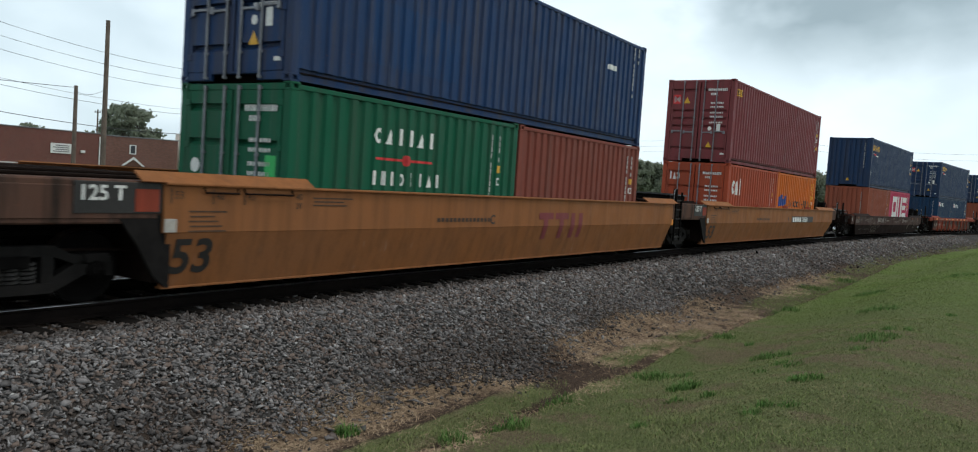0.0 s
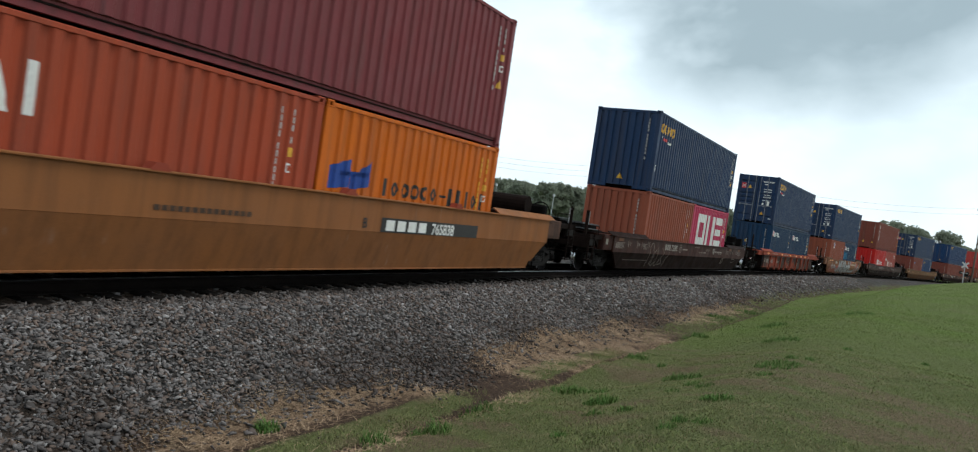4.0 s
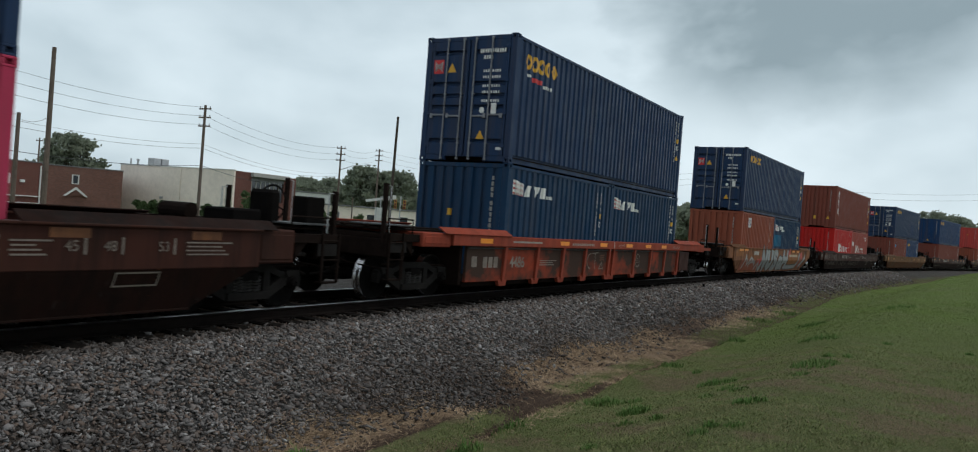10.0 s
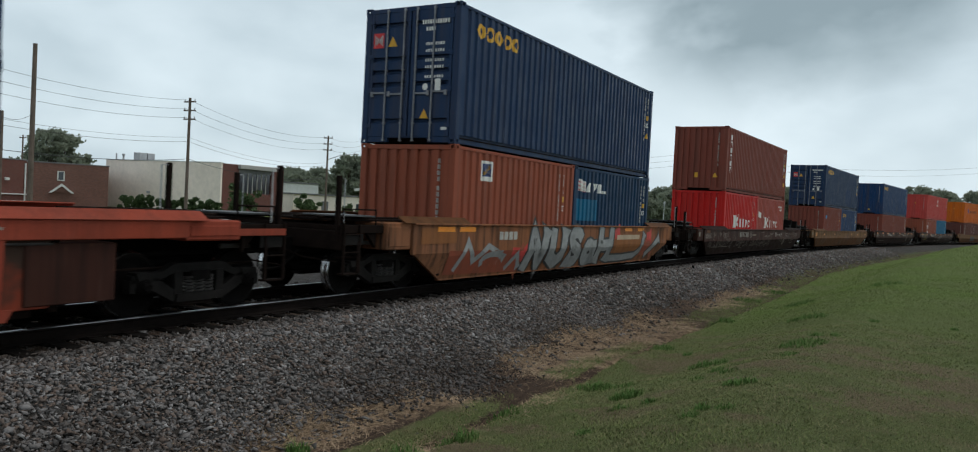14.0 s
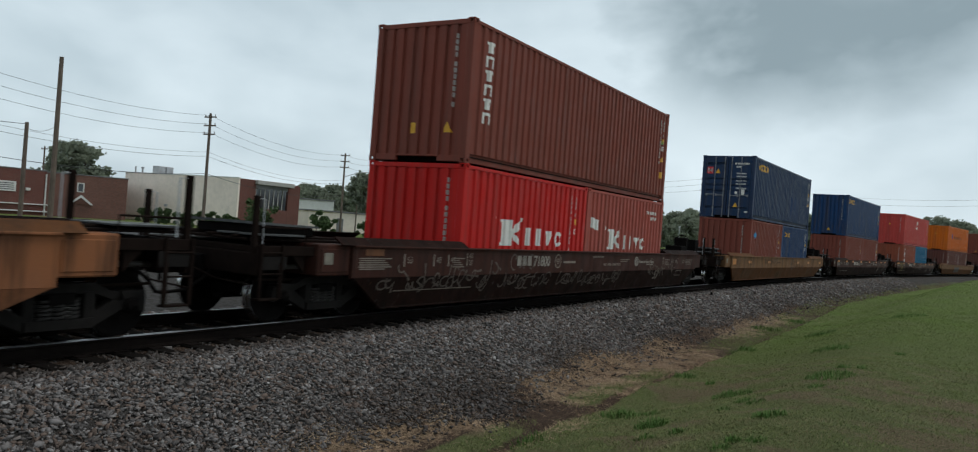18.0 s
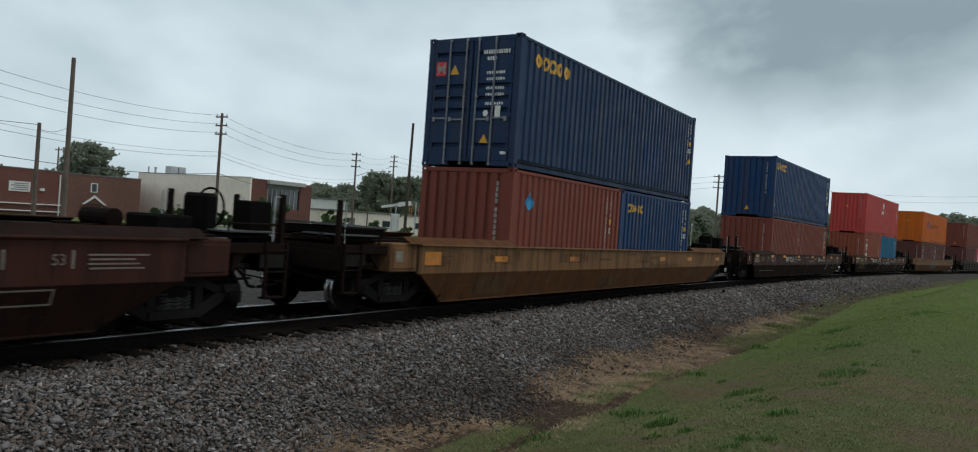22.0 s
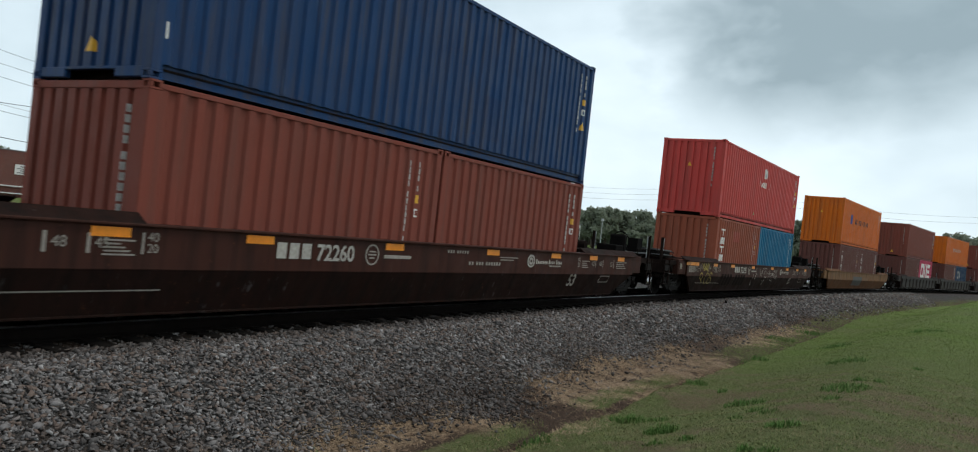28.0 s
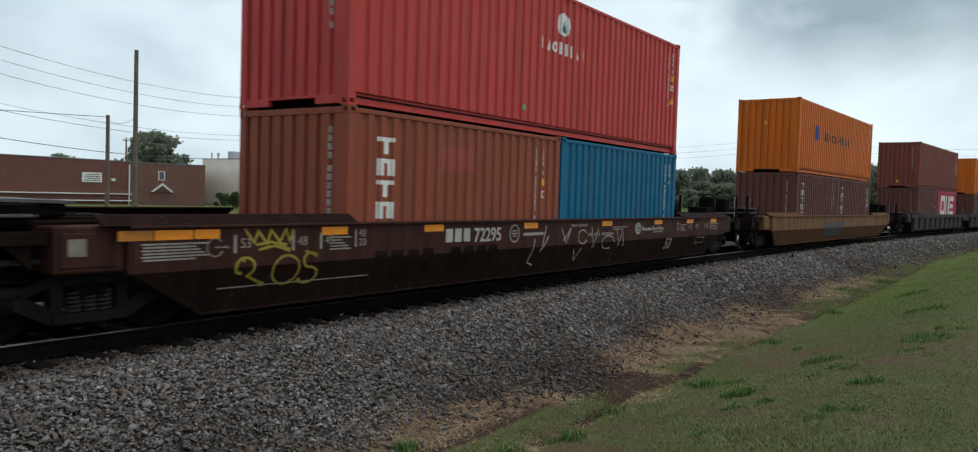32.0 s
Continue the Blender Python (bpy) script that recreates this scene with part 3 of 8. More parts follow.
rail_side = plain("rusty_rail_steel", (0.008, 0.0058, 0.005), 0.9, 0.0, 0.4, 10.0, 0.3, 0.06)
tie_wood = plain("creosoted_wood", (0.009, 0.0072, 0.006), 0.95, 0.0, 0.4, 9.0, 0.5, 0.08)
track = tagged(new("railway_track"), "curved railway track with rusty rails on dark wooden ties", "railway track", kind="structure")
RAIL = [(-0.076, -0.172), (0.076, -0.172), (0.076, -0.158), (0.012, -0.135), (0.010, -0.048), (0.036, -0.036), (0.037, -0.010), (-0.037, -0.010), (-0.036, -0.036), (-0.010, -0.048), (-0.012, -0.135), (-0.076, -0.158)]
HEAD = [(-0.037, -0.0098), (0.037, -0.0098), (0.033, -0.002), (0.022, 0.0), (-0.022, 0.0), (-0.033, -0.002)]
for side in (-1, 1):
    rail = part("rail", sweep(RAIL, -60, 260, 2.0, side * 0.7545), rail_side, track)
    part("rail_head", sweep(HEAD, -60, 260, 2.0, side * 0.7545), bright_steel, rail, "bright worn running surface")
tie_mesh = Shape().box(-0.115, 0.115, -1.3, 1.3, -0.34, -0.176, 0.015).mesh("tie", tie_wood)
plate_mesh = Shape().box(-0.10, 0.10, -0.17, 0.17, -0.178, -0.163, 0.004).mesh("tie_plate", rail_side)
rest_ties = Shape()
for i in range(-40, 380):
    s = i * 0.52
    if -4 < s < 70:
        tie = part("tie", tie_mesh, None, track)
        tie.matrix_world = on_line(s + 0.03 * math.sin(i * 2.3), 0.04 * math.sin(i * 1.7), 0) @ pose(0, 0, 0, 0, 0, 0.8 * math.sin(i * 3.1))
        if -2 < s < 40:
            for side in (-1, 1):
                tp = part("tie_plate", plate_mesh, None, tie)
                tp.location = (0, side * 0.7545, 0)
    else:
        rest_ties.box(-0.115, 0.115, -1.3, 1.3, -0.34, -0.176)
        rest_ties.v[-8:] = [tuple(on_line(s) @ Vector(p)) for p in rest_ties.v[-8:]]
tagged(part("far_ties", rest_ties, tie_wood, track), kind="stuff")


# ---- containers ----
WIDE, TALL, LOW = 2.438, 2.896, 2.591
MOVERS, WHEELS = [], []
MESHES = {}


def cached(key, build):
    if key not in MESHES:
        MESHES[key] = build()
    return MESHES[key]


def rib_profile(a, b, pitch, depth, wide=0.40, ramp_=0.13):
    """Points (u, inset) of a trapezoid corrugation from a to b."""
    n = max(1, round((b - a) / pitch))
    p = (b - a) / n
    out = [(a, 0.0)]
    for i in range(n):
        u = a + i * p
        out += [(u + wide * p, 0.0), (u + (wide + ramp_) * p, depth), (u + (1 - ramp_) * p, depth), (u + p, 0.0)]
    return out


def corrugated(prof, z0, z1, y, side, along):
    """A corrugated sheet; side is -1 or 1, along is 0 for a long side and 1 for an end."""
    sh = Shape()
    for u, d in prof:
        for z in (z0, z1):
            w = side * (y - d)
            sh.v.append((u, w, z) if along == 0 else (w, u, z))
    for i in range(len(prof) - 1):
        k = 2 * i
        sh.f.append((k, k + 2, k + 3, k + 1))
    return sh


def inset_at(prof, u):
    for (a, p), (b, q) in zip(prof, prof[1:]):
        if a <= u <= b:
            return p + (q - p) * (u - a) / max(1e-9, b - a)
    return 0.0


def decal(traps, prof, y, side, along, lift=0.004):
    """Paint on a sheet: trapezoids (u0, u1, low0, high0, low1, high1) that follow its ribs."""
    sh = Shape()
    for u0, u1, a0, b0, a1, b1 in traps:
        cuts = [u0] + [u for u, _ in prof if u0 + 1e-4 < u < u1 - 1e-4] + [u1]
        k = len(sh.v)
        for u in cuts:
            f = (u - u0) / max(1e-9, u1 - u0)
            w = side * (y - inset_at(prof, u) + lift)
            for z in (a0 + (a1 - a0) * f, b0 + (b1 - b0) * f):
                sh.v.append((u, w, z) if along == 0 else (w, u, z))
        for i in range(len(cuts) - 1):
            sh.f.append((k + 2 * i, k + 2 * i + 2, k + 2 * i + 3, k + 2 * i + 1))
    return sh


def rect(u0, u1, z0, z1):
    return (u0, u1, z0, z1, z0, z1)


def bar_column(u, z_top, n, w=0.06, h=0.08, gap=0.04):
    """Upright lettering too small to read: one bar a character."""
    out, z = [], z_top
    for i in range(n):
        if i in (4, n - 1):
            z -= h * 0.7
        k = w * (0.75 + 0.25 * ((i * 7) % 3) / 2)
        out.append(rect(u, u + k, z - h, z))
        z -= h + gap
    return out


def bar_row(u, z, n, h=0.1, w=0.07, gap=0.03):
    return [rect(u + i * (w + gap), u + i * (w + gap) + w * (0.8 + 0.2 * ((i * 5) % 2)), z, z + h) for i in range(n)]


def ring(u0, u1, z0, z1, t):
    return [rect(u0, u0 + t, z0, z1), rect(u1 - t, u1, z0, z1), rect(u0 + t, u1 - t, z0, z0 + t), rect(u0 + t, u1 - t, z1 - t, z1)]


def container(size, tall, mat, label, S, z, doors=False, marks=(), group="stacked shipping containers"):
    """A 20 or 40 foot box; marks: (name, material, traps, where) with where 'side' or 'end'."""
    L = 6.058 if size == 20 else 12.192
    H = TALL if tall else LOW
    hl, hw = L / 2, WIDE / 2
    root = thing("shipping_container", label, "container", group)
    key = (size, tall, mat.name)
    side_prof = rib_profile(-hl + 0.16, hl - 0.16, 0.278, 0.040)
    end_prof = rib_profile(-hw + 0.15, hw - 0.15, 0.265, 0.050, 0.58, 0.06)

    def put(name, build, n=None, label=""):
        return part(name, cached((*key, name, n), lambda: build().mesh(name, mat)), mat, root, label)
    for side in (-1, 1):
        put("side_panel", lambda: corrugated(side_prof, 0.20, H - 0.09, hw - 0.012, side, 0), side)
        put("bottom_rail", lambda: Shape().prism([(side * (hw - a), z) for a, z in ((0.12, 0.02), (0.02, 0.02), (0.02, 0.034), (0.085, 0.034), (0.085, 0.195), (0.055, 0.195), (0.055, 0.215), (0.12, 0.215))], 0, -hl + 0.17, hl - 0.17), side)
        put("top_rail", lambda: Shape().box(-hl + 0.17, hl - 0.17, side * (hw - 0.06), side * (hw - 0.004), H - 0.10, H - 0.03, 0.008), side)
    put("roof", lambda: Shape().face_list([(x, y, H - 0.035 - (0.02 if (i % 4) in (1, 2) else 0)) for i, x in enumerate(np.linspace(-hl + 0.1, hl - 0.1, 4 * round(L / 0.45) + 1)) for y in (-hw + 0.05, hw - 0.05)],
        [(2 * i, 2 * i + 2, 2 * i + 3, 2 * i + 1) for i in range(4 * round(L / 0.45))]))
    under = part("floor", cached((*key, "floor"), lambda: Shape().box(-hl + 0.12, hl - 0.12, -hw + 0.07, hw - 0.07, 0.125, 0.150).mesh("floor", iron_brown)), None, root, "dark underside")
    beam = cached("cross_member", lambda: Shape().box(-0.03, 0.03, -hw + 0.125, hw - 0.125, 0.03, 0.125).mesh("cross_member", iron_brown))
    for x in np.arange(-hl + 0.3, hl - 0.2, 0.45):
        part("cross_member", beam, None, under).location = (x, 0, 0)
    for e in (-1, 1):
        for side in (-1, 1):
            put("corner_post", lambda: Shape().box(e * (hl - 0.004), e * (hl - 0.17), side * (hw - 0.004), side * (hw - 0.16), 0.11, H - 0.11, 0.012), (e, side))
            for top in (0, 1):
                zc = (0.0, H - 0.118)[top]
                put("corner_casting", lambda: casting(e, side, hl, hw, zc), (e, side, top))
        put("end_header", lambda: Shape().box(e * (hl - 0.01), e * (hl - 0.1), -hw + 0.16, hw - 0.16, H - 0.12, H - 0.02, 0.01), e)
        put("end_sill", lambda: end_sill(e, hl, hw, size), e)
        if doors and e == -1:
            continue
        put("end_panel", lambda: corrugated(end_prof, 0.14, H - 0.11, hl - 0.02, e, 1), e)
    if doors:
        for k in (-1, 1):
            leaf = put("door", lambda: door_leaf(k, hl, hw, H), k)
            for i, sheet in enumerate(door_panels(k, hl, hw, H)):
                part("door_panel", cached((*key, "panel", k, i), lambda: sheet.mesh("door_panel", mat)), None, leaf)
            for i in range(4):
                zz = 0.33 + i * (H - 0.67) / 3
                part("hinge", cached((*key, "hinge", k, i), lambda: door_hinge(k, hl, hw, zz).mesh("hinge", mat)), None, leaf)
            for j, u in enumerate((0.16, 0.60)):
                rod = cached((size, tall, "rod", k, j), lambda: lock_rod(k * u, hl, H).mesh("lock_rod", rod_steel))
                part("lock_rod", rod, None, leaf, "dull steel locking rod")
                grip = cached((size, tall, "grip", k, j), lambda: Shape().box(-hl - 0.035, -hl - 0.015, k * u - 0.02, k * (u + 0.34), 1.02 + 0.03 * j, 1.06 + 0.03 * j, 0.005).box(-hl - 0.045, -hl - 0.008, k * (u + 0.31), k * (u + 0.38), 0.99, 1.10, 0.008).mesh("door_handle", rod_steel))
                part("door_handle", grip, None, leaf, "dull steel door handle")
    for i, (name, paint_, traps, where) in enumerate(marks):
        if where == "side":
            mark = part(name, decal(traps, side_prof, hw - 0.012, -1, 0), paint_, root)
        elif doors:
            mark = part(name, decal(traps, [], hl - 0.012, -1, 1, 0.0135), paint_, root)
        else:
            mark = part(name, decal(traps, end_prof, hl - 0.02, -1, 1), paint_, root)
        if len(traps) > 9:
            tagged(mark, kind="stuff")
    MOVERS.append((root, S, 0.0, z))
    return root


def casting(e, side, hl, hw, z):
    """A corner casting with its slots cut in from the outer faces."""
    sh = Shape()
    x0, x1, y0, y1 = hl, hl - 0.178, hw, hw - 0.162
    for a, b, c, d, p, q in ((x0, x1, y0, y1, 0, 0.03), (x0, x1, y0, y1, 0.088, 0.118), (x0, x0 - 0.05, y0, y0 - 0.05, 0.03, 0.088), (x0, x0 - 0.05, y1 + 0.05, y1, 0.03, 0.088), (x1 + 0.05, x1, y0, y0 - 0.05, 0.03, 0.088), (x1 + 0.06, x1, y1 + 0.06, y1, 0.03, 0.088)):
        sh.box(e * a, e * b, side * c, side * d, z + p, z + q, 0.006)
    return sh


def end_sill(e, hl, hw, size):
    sh = Shape()
    if size == 20:
        return sh.box(e * (hl - 0.012), e * (hl - 0.1), -hw + 0.16, hw - 0.16, 0.02, 0.15, 0.01)
    for side in (-1, 1):
        sh.box(e * (hl - 0.012), e * (hl - 0.1), side * (hw - 0.16), side * 0.52, 0.02, 0.15, 0.01)
    return sh.box(e * (hl - 0.012), e * (hl - 0.1), -0.52, 0.52, 0.115, 0.155, 0.008)


def door_leaf(k, hl, hw, H):
    return Shape().box(-hl + 0.085, -hl + 0.115, k * 0.008, k * (hw - 0.16), 0.15, H - 0.12, 0.006)


def door_panels(k, hl, hw, H):
    """The stile, the rails and the raised panels of one leaf, with deep slots between the panels."""
    z0, z1 = 0.15, H - 0.12
    slots = (0.13, 0.425, 0.525, 0.63, 0.905) if H > 2.7 else (0.16, 0.42, 0.68, 0.90)
    tops = [z0 + (z1 - z0) * f for f in slots]
    out, low = [], z0
    for z in tops:
        out.append(Shape().face_list([(-hl + d, k * y, zz) for y in (0.10, hw - 0.24) for d, zz in ((0.006, low), (0.006, z - 0.075), (0.080, z - 0.02), (0.080, low))],
                                     [(0, 1, 2, 3), (4, 7, 6, 5), (0, 4, 5, 1), (1, 5, 6, 2), (2, 6, 7, 3), (3, 7, 4, 0)]))
        low = z + 0.035
    out.append(Shape().box(-hl + 0.006, -hl + 0.086, k * 0.10, k * (hw - 0.24), low, z1, 0.005))
    out.append(Shape().box(-hl + 0.002, -hl + 0.086, k * 0.02, k * 0.098, z0, z1, 0.006))
    out.append(Shape().box(-hl + 0.002, -hl + 0.086, k * (hw - 0.238), k * (hw - 0.175), z0, z1, 0.006))
    return out


def door_hinge(k, hl, hw, z):
    return Shape().box(-hl - 0.010, -hl + 0.041, k * (hw - 0.25), k * (hw - 0.14), z, z + 0.09, 0.006)


def lock_rod(y, hl, H):
    sh = Shape().tube((-hl - 0.024, y, 0.06), (-hl - 0.024, y, H - 0.05), 0.020, 8)
    for z in (0.06, 0.42, 1.55, H - 0.09):
        sh.box(-hl - 0.04, -hl + 0.012, y - 0.03, y + 0.03, z - 0.02, z + 0.02, 0.006)
    return sh


# ---- well wagons ----
def truck_frame():
    """One cast side frame, its outer face towards -y."""
    sh = Shape()
    y0, y1 = -0.07, 0.07
    top = [(-0.42, 0.70), (0.42, 0.70), (0.62, 0.60), (1.08, 0.56), (1.08, 0.47), (0.66, 0.49), (0.42, 0.58), (-0.42, 0.58), (-0.66, 0.49), (-1.08, 0.47), (-1.08, 0.56), (-0.62, 0.60)]
    sh.prism(top, 1, y0, y1)
    sh.prism([(-0.40, 0.30), (0.40, 0.30), (0.40, 0.19), (-0.40, 0.19)], 1, y0 - 0.04, y1)
    for e in (-1, 1):
        sh.prism([(e * 0.38, 0.17), (e * 0.38, 0.33), (e * 0.72, 0.53), (e * 1.04, 0.53), (e * 0.90, 0.43)], 1, y0, y1)
        sh.prism([(e * 0.29, 0.29), (e * 0.42, 0.29), (e * 0.42, 0.60), (e * 0.29, 0.60)], 1, y0 - 0.01, y1)
        sh.prism([(e * 1.02, 0.34), (e * 1.10, 0.34), (e * 1.10, 0.50), (e * 1.00, 0.50)], 1, y0, y1)
        sh.prism([(e * 0.78, 0.50), (e * 1.0, 0.50), (e * 1.04, 0.60), (e * 0.74, 0.60)], 1, y0 - 0.03, y1)
    return sh


def coil(x, y, z0, z1, r=0.06, w=0.016, turns=5, n=10):
    sh = Shape()
    pts = []
    for i in range(turns * n + 1):
        a = 2 * math.pi * i / n
        pts.append((x + r * math.cos(a), y + r * math.sin(a), z0 + (z1 - z0) * i / (turns * n)))
    for a, b in zip(pts, pts[1:]):
        sh.tube(a, b, w, 5, caps=False)
    return sh


WHEEL_R = 0.42


def wheel_pair():
    sh = Shape()
    for side in (-1, 1):
        prof = [(0.0, 0.17), (0.09, 0.17), (0.11, 0.10), (0.13, 0.05), (0.33, 0.03), (0.355, 0.075), (0.40, 0.075), (0.415, 0.07), (0.42, 0.0), (0.425, -0.03), (0.45, -0.045), (0.448, -0.06), (0.40, -0.065), (0.355, -0.06), (0.33, -0.01), (0.13, -0.01), (0.11, -0.08), (0.0, -0.08)]
        sh.lathe([(r, side * h) for r, h in prof], (0, side * 0.755, 0), 1, 28)
        sh.tube((0, side * 0.9, 0), (0, side * 1.10, 0), 0.105, 14)
        sh.tube((0, side * 1.10, 0), (0, side * 1.135, 0), 0.075, 12)
        for i in range(3):
            a = 2 * math.pi * i / 3
            sh.tube((0.05 * math.cos(a), side * 1.13, 0.05 * math.sin(a)), (0.05 * math.cos(a), side * 1.15, 0.05 * math.sin(a)), 0.018, 6)
    sh.tube((0, -0.7, 0), (0, 0.7, 0), 0.085, 12)
    me = sh.mesh("wheelset", iron, True)
    me.materials.append(tread_steel)
    for f in me.polygons:
        c = f.center
        if abs(math.hypot(c.x, c.z)) > 0.405 and abs(c.y) > 0.70:
            f.material_index = 1
    return me


def truck(parent, x):
    """A two-axle truck under the wagon at x."""
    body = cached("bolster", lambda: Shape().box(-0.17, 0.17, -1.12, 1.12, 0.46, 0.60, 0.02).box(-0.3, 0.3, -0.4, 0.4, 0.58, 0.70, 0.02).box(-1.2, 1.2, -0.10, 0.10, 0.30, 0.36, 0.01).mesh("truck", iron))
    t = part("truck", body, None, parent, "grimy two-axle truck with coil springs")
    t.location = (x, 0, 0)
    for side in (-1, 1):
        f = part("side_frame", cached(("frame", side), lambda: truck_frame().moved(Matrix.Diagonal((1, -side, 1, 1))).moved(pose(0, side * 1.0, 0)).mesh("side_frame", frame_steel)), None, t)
        for i in (-1, 0, 1):
            part("spring", cached(("coil", side, i), lambda: coil(i * 0.165, side * 1.03, 0.29, 0.52, 0.07, 0.019).mesh("spring", spring_steel)), None, t, "grey coil spring")
    for e in (-1, 1):
        w = part("wheelset", cached("wheels", wheel_pair), None, t, "dark steel wheels with bright worn treads")
        w.location = (e * 0.89, 0, WHEEL_R)
        WHEELS.append((w, e * 0.89))
    return t


def words(name, text, size, mat, parent, x, z, face=None, bold=0.006, y=None):
    """Readable lettering on a wagon's near side."""
    me = GLYPHS[text, bold > 0].copy()
    me.name = name
    face = face or skin()
    y0, y1 = (face(z), face(z + size * 0.7)) if y is None else (y, y)
    me.transform(pose(x, y0 - 0.003, z, 90 + math.degrees(math.atan2(y0 - y1, size * 0.7)), 0, 0) @ Matrix.Diagonal((size, size, size, 1)))
    me.materials.clear()
    me.materials.append(mat)
    return part(name, me, None, parent)


def skin(mid=0.70, low=0.16):
    """The y of a wagon's near side at height z: upright above mid, leaning in below."""
    return lambda z: -1.456 + max(0.0, mid - z) * 0.199 / (mid - low)


def arc(x, z, rx, rz, a0, a1, n=8):
    return [(x + rx * math.cos(radians(a0 + (a1 - a0) * i / n)), z + rz * math.sin(radians(a0 + (a1 - a0) * i / n))) for i in range(n + 1)]


def ribbon(line, w, face):
    """One painted stroke on a wagon side through the points (x, z), its corners mitred."""
    pts = [Vector(p) for p in line]
    closed = (pts[0] - pts[-1]).length < 1e-4
    run = []
    for a, b in zip(pts, pts[1:]):
        n = max(1, int((b - a).length / 0.09))
        run += [a.lerp(b, i / n) for i in range(n)]
    run.append(pts[-1])
    rows, m = max(1, int(w / 0.09)), len(run)
    verts = []
    for i, p in enumerate(run):
        before = run[i - 1] if i else (run[-2] if closed else p)
        after = run[i + 1] if i < m - 1 else (run[1] if closed else p)
        u, v = (p - before), (after - p)
        u, v = (u or v).normalized(), (v or u).normalized()
        way = (u + v) if (u + v).length > 0.3 else v
        way.normalize()
        wide = w / 2 / max(0.55, way.dot(v))
        if not closed and i in (0, m - 1):
            p = p + way * w * (0.3 if i else -0.3)
        for j in range(rows + 1):
            f = 1 - 2 * j / rows
            x, z = p.x - way.y * wide * f, p.y + way.x * wide * f
            verts.append((x, face(z), z))
    k = rows + 1
    return Shape().face_list(verts, [(i * k + j, (i + 1) * k + j, (i + 1) * k + j + 1, i * k + j + 1) for i in range(m - 1) for j in range(rows)])


def scribble(strokes, w, face):
    sh = Shape()
    for line in strokes:
        r = ribbon(line, w, face)
        sh.face_list(r.v, r.f)
    return sh


def sprayed(name, strokes, w, face, mat, parent, label=""):
    """Each stroke a part of its own."""
    for line in strokes:
        part(name, ribbon(line, w, face), mat, parent, label)


def side_plates(x0, x1, b0, b1, z_top, z_mid, z_low, side):
    """Upper band (vertical) and lower band (leaning in) of a wagon side with slanted lower ends."""
    up = Shape().box(x0, x1, side * 1.45, side * 1.38, z_mid, z_top, 0.008)
    up.box(x0, x1, side * 1.50, side * 1.30, z_top - 0.004, z_top + 0.03, 0.008)
    lo = Shape()
    outer = [(x0 + 0.05, 1.449, z_mid), (x1 - 0.05, 1.449, z_mid), (b1, 1.25, z_low), (b0, 1.25, z_low)]
    lo.face_list([(x, side * y, z) for x, y, z in outer] + [(x, side * (y - 0.06), z) for x, y, z in outer],
                 [(0, 1, 2, 3), (4, 7, 6, 5), (0, 4, 5, 1), (1, 5, 6, 2), (2, 6, 7, 3), (3, 7, 4, 0)])
    lo.box(b0, b1, side * 1.27, side * 1.15, z_low - 0.02, z_low + 0.01, 0.006)
    return up, lo


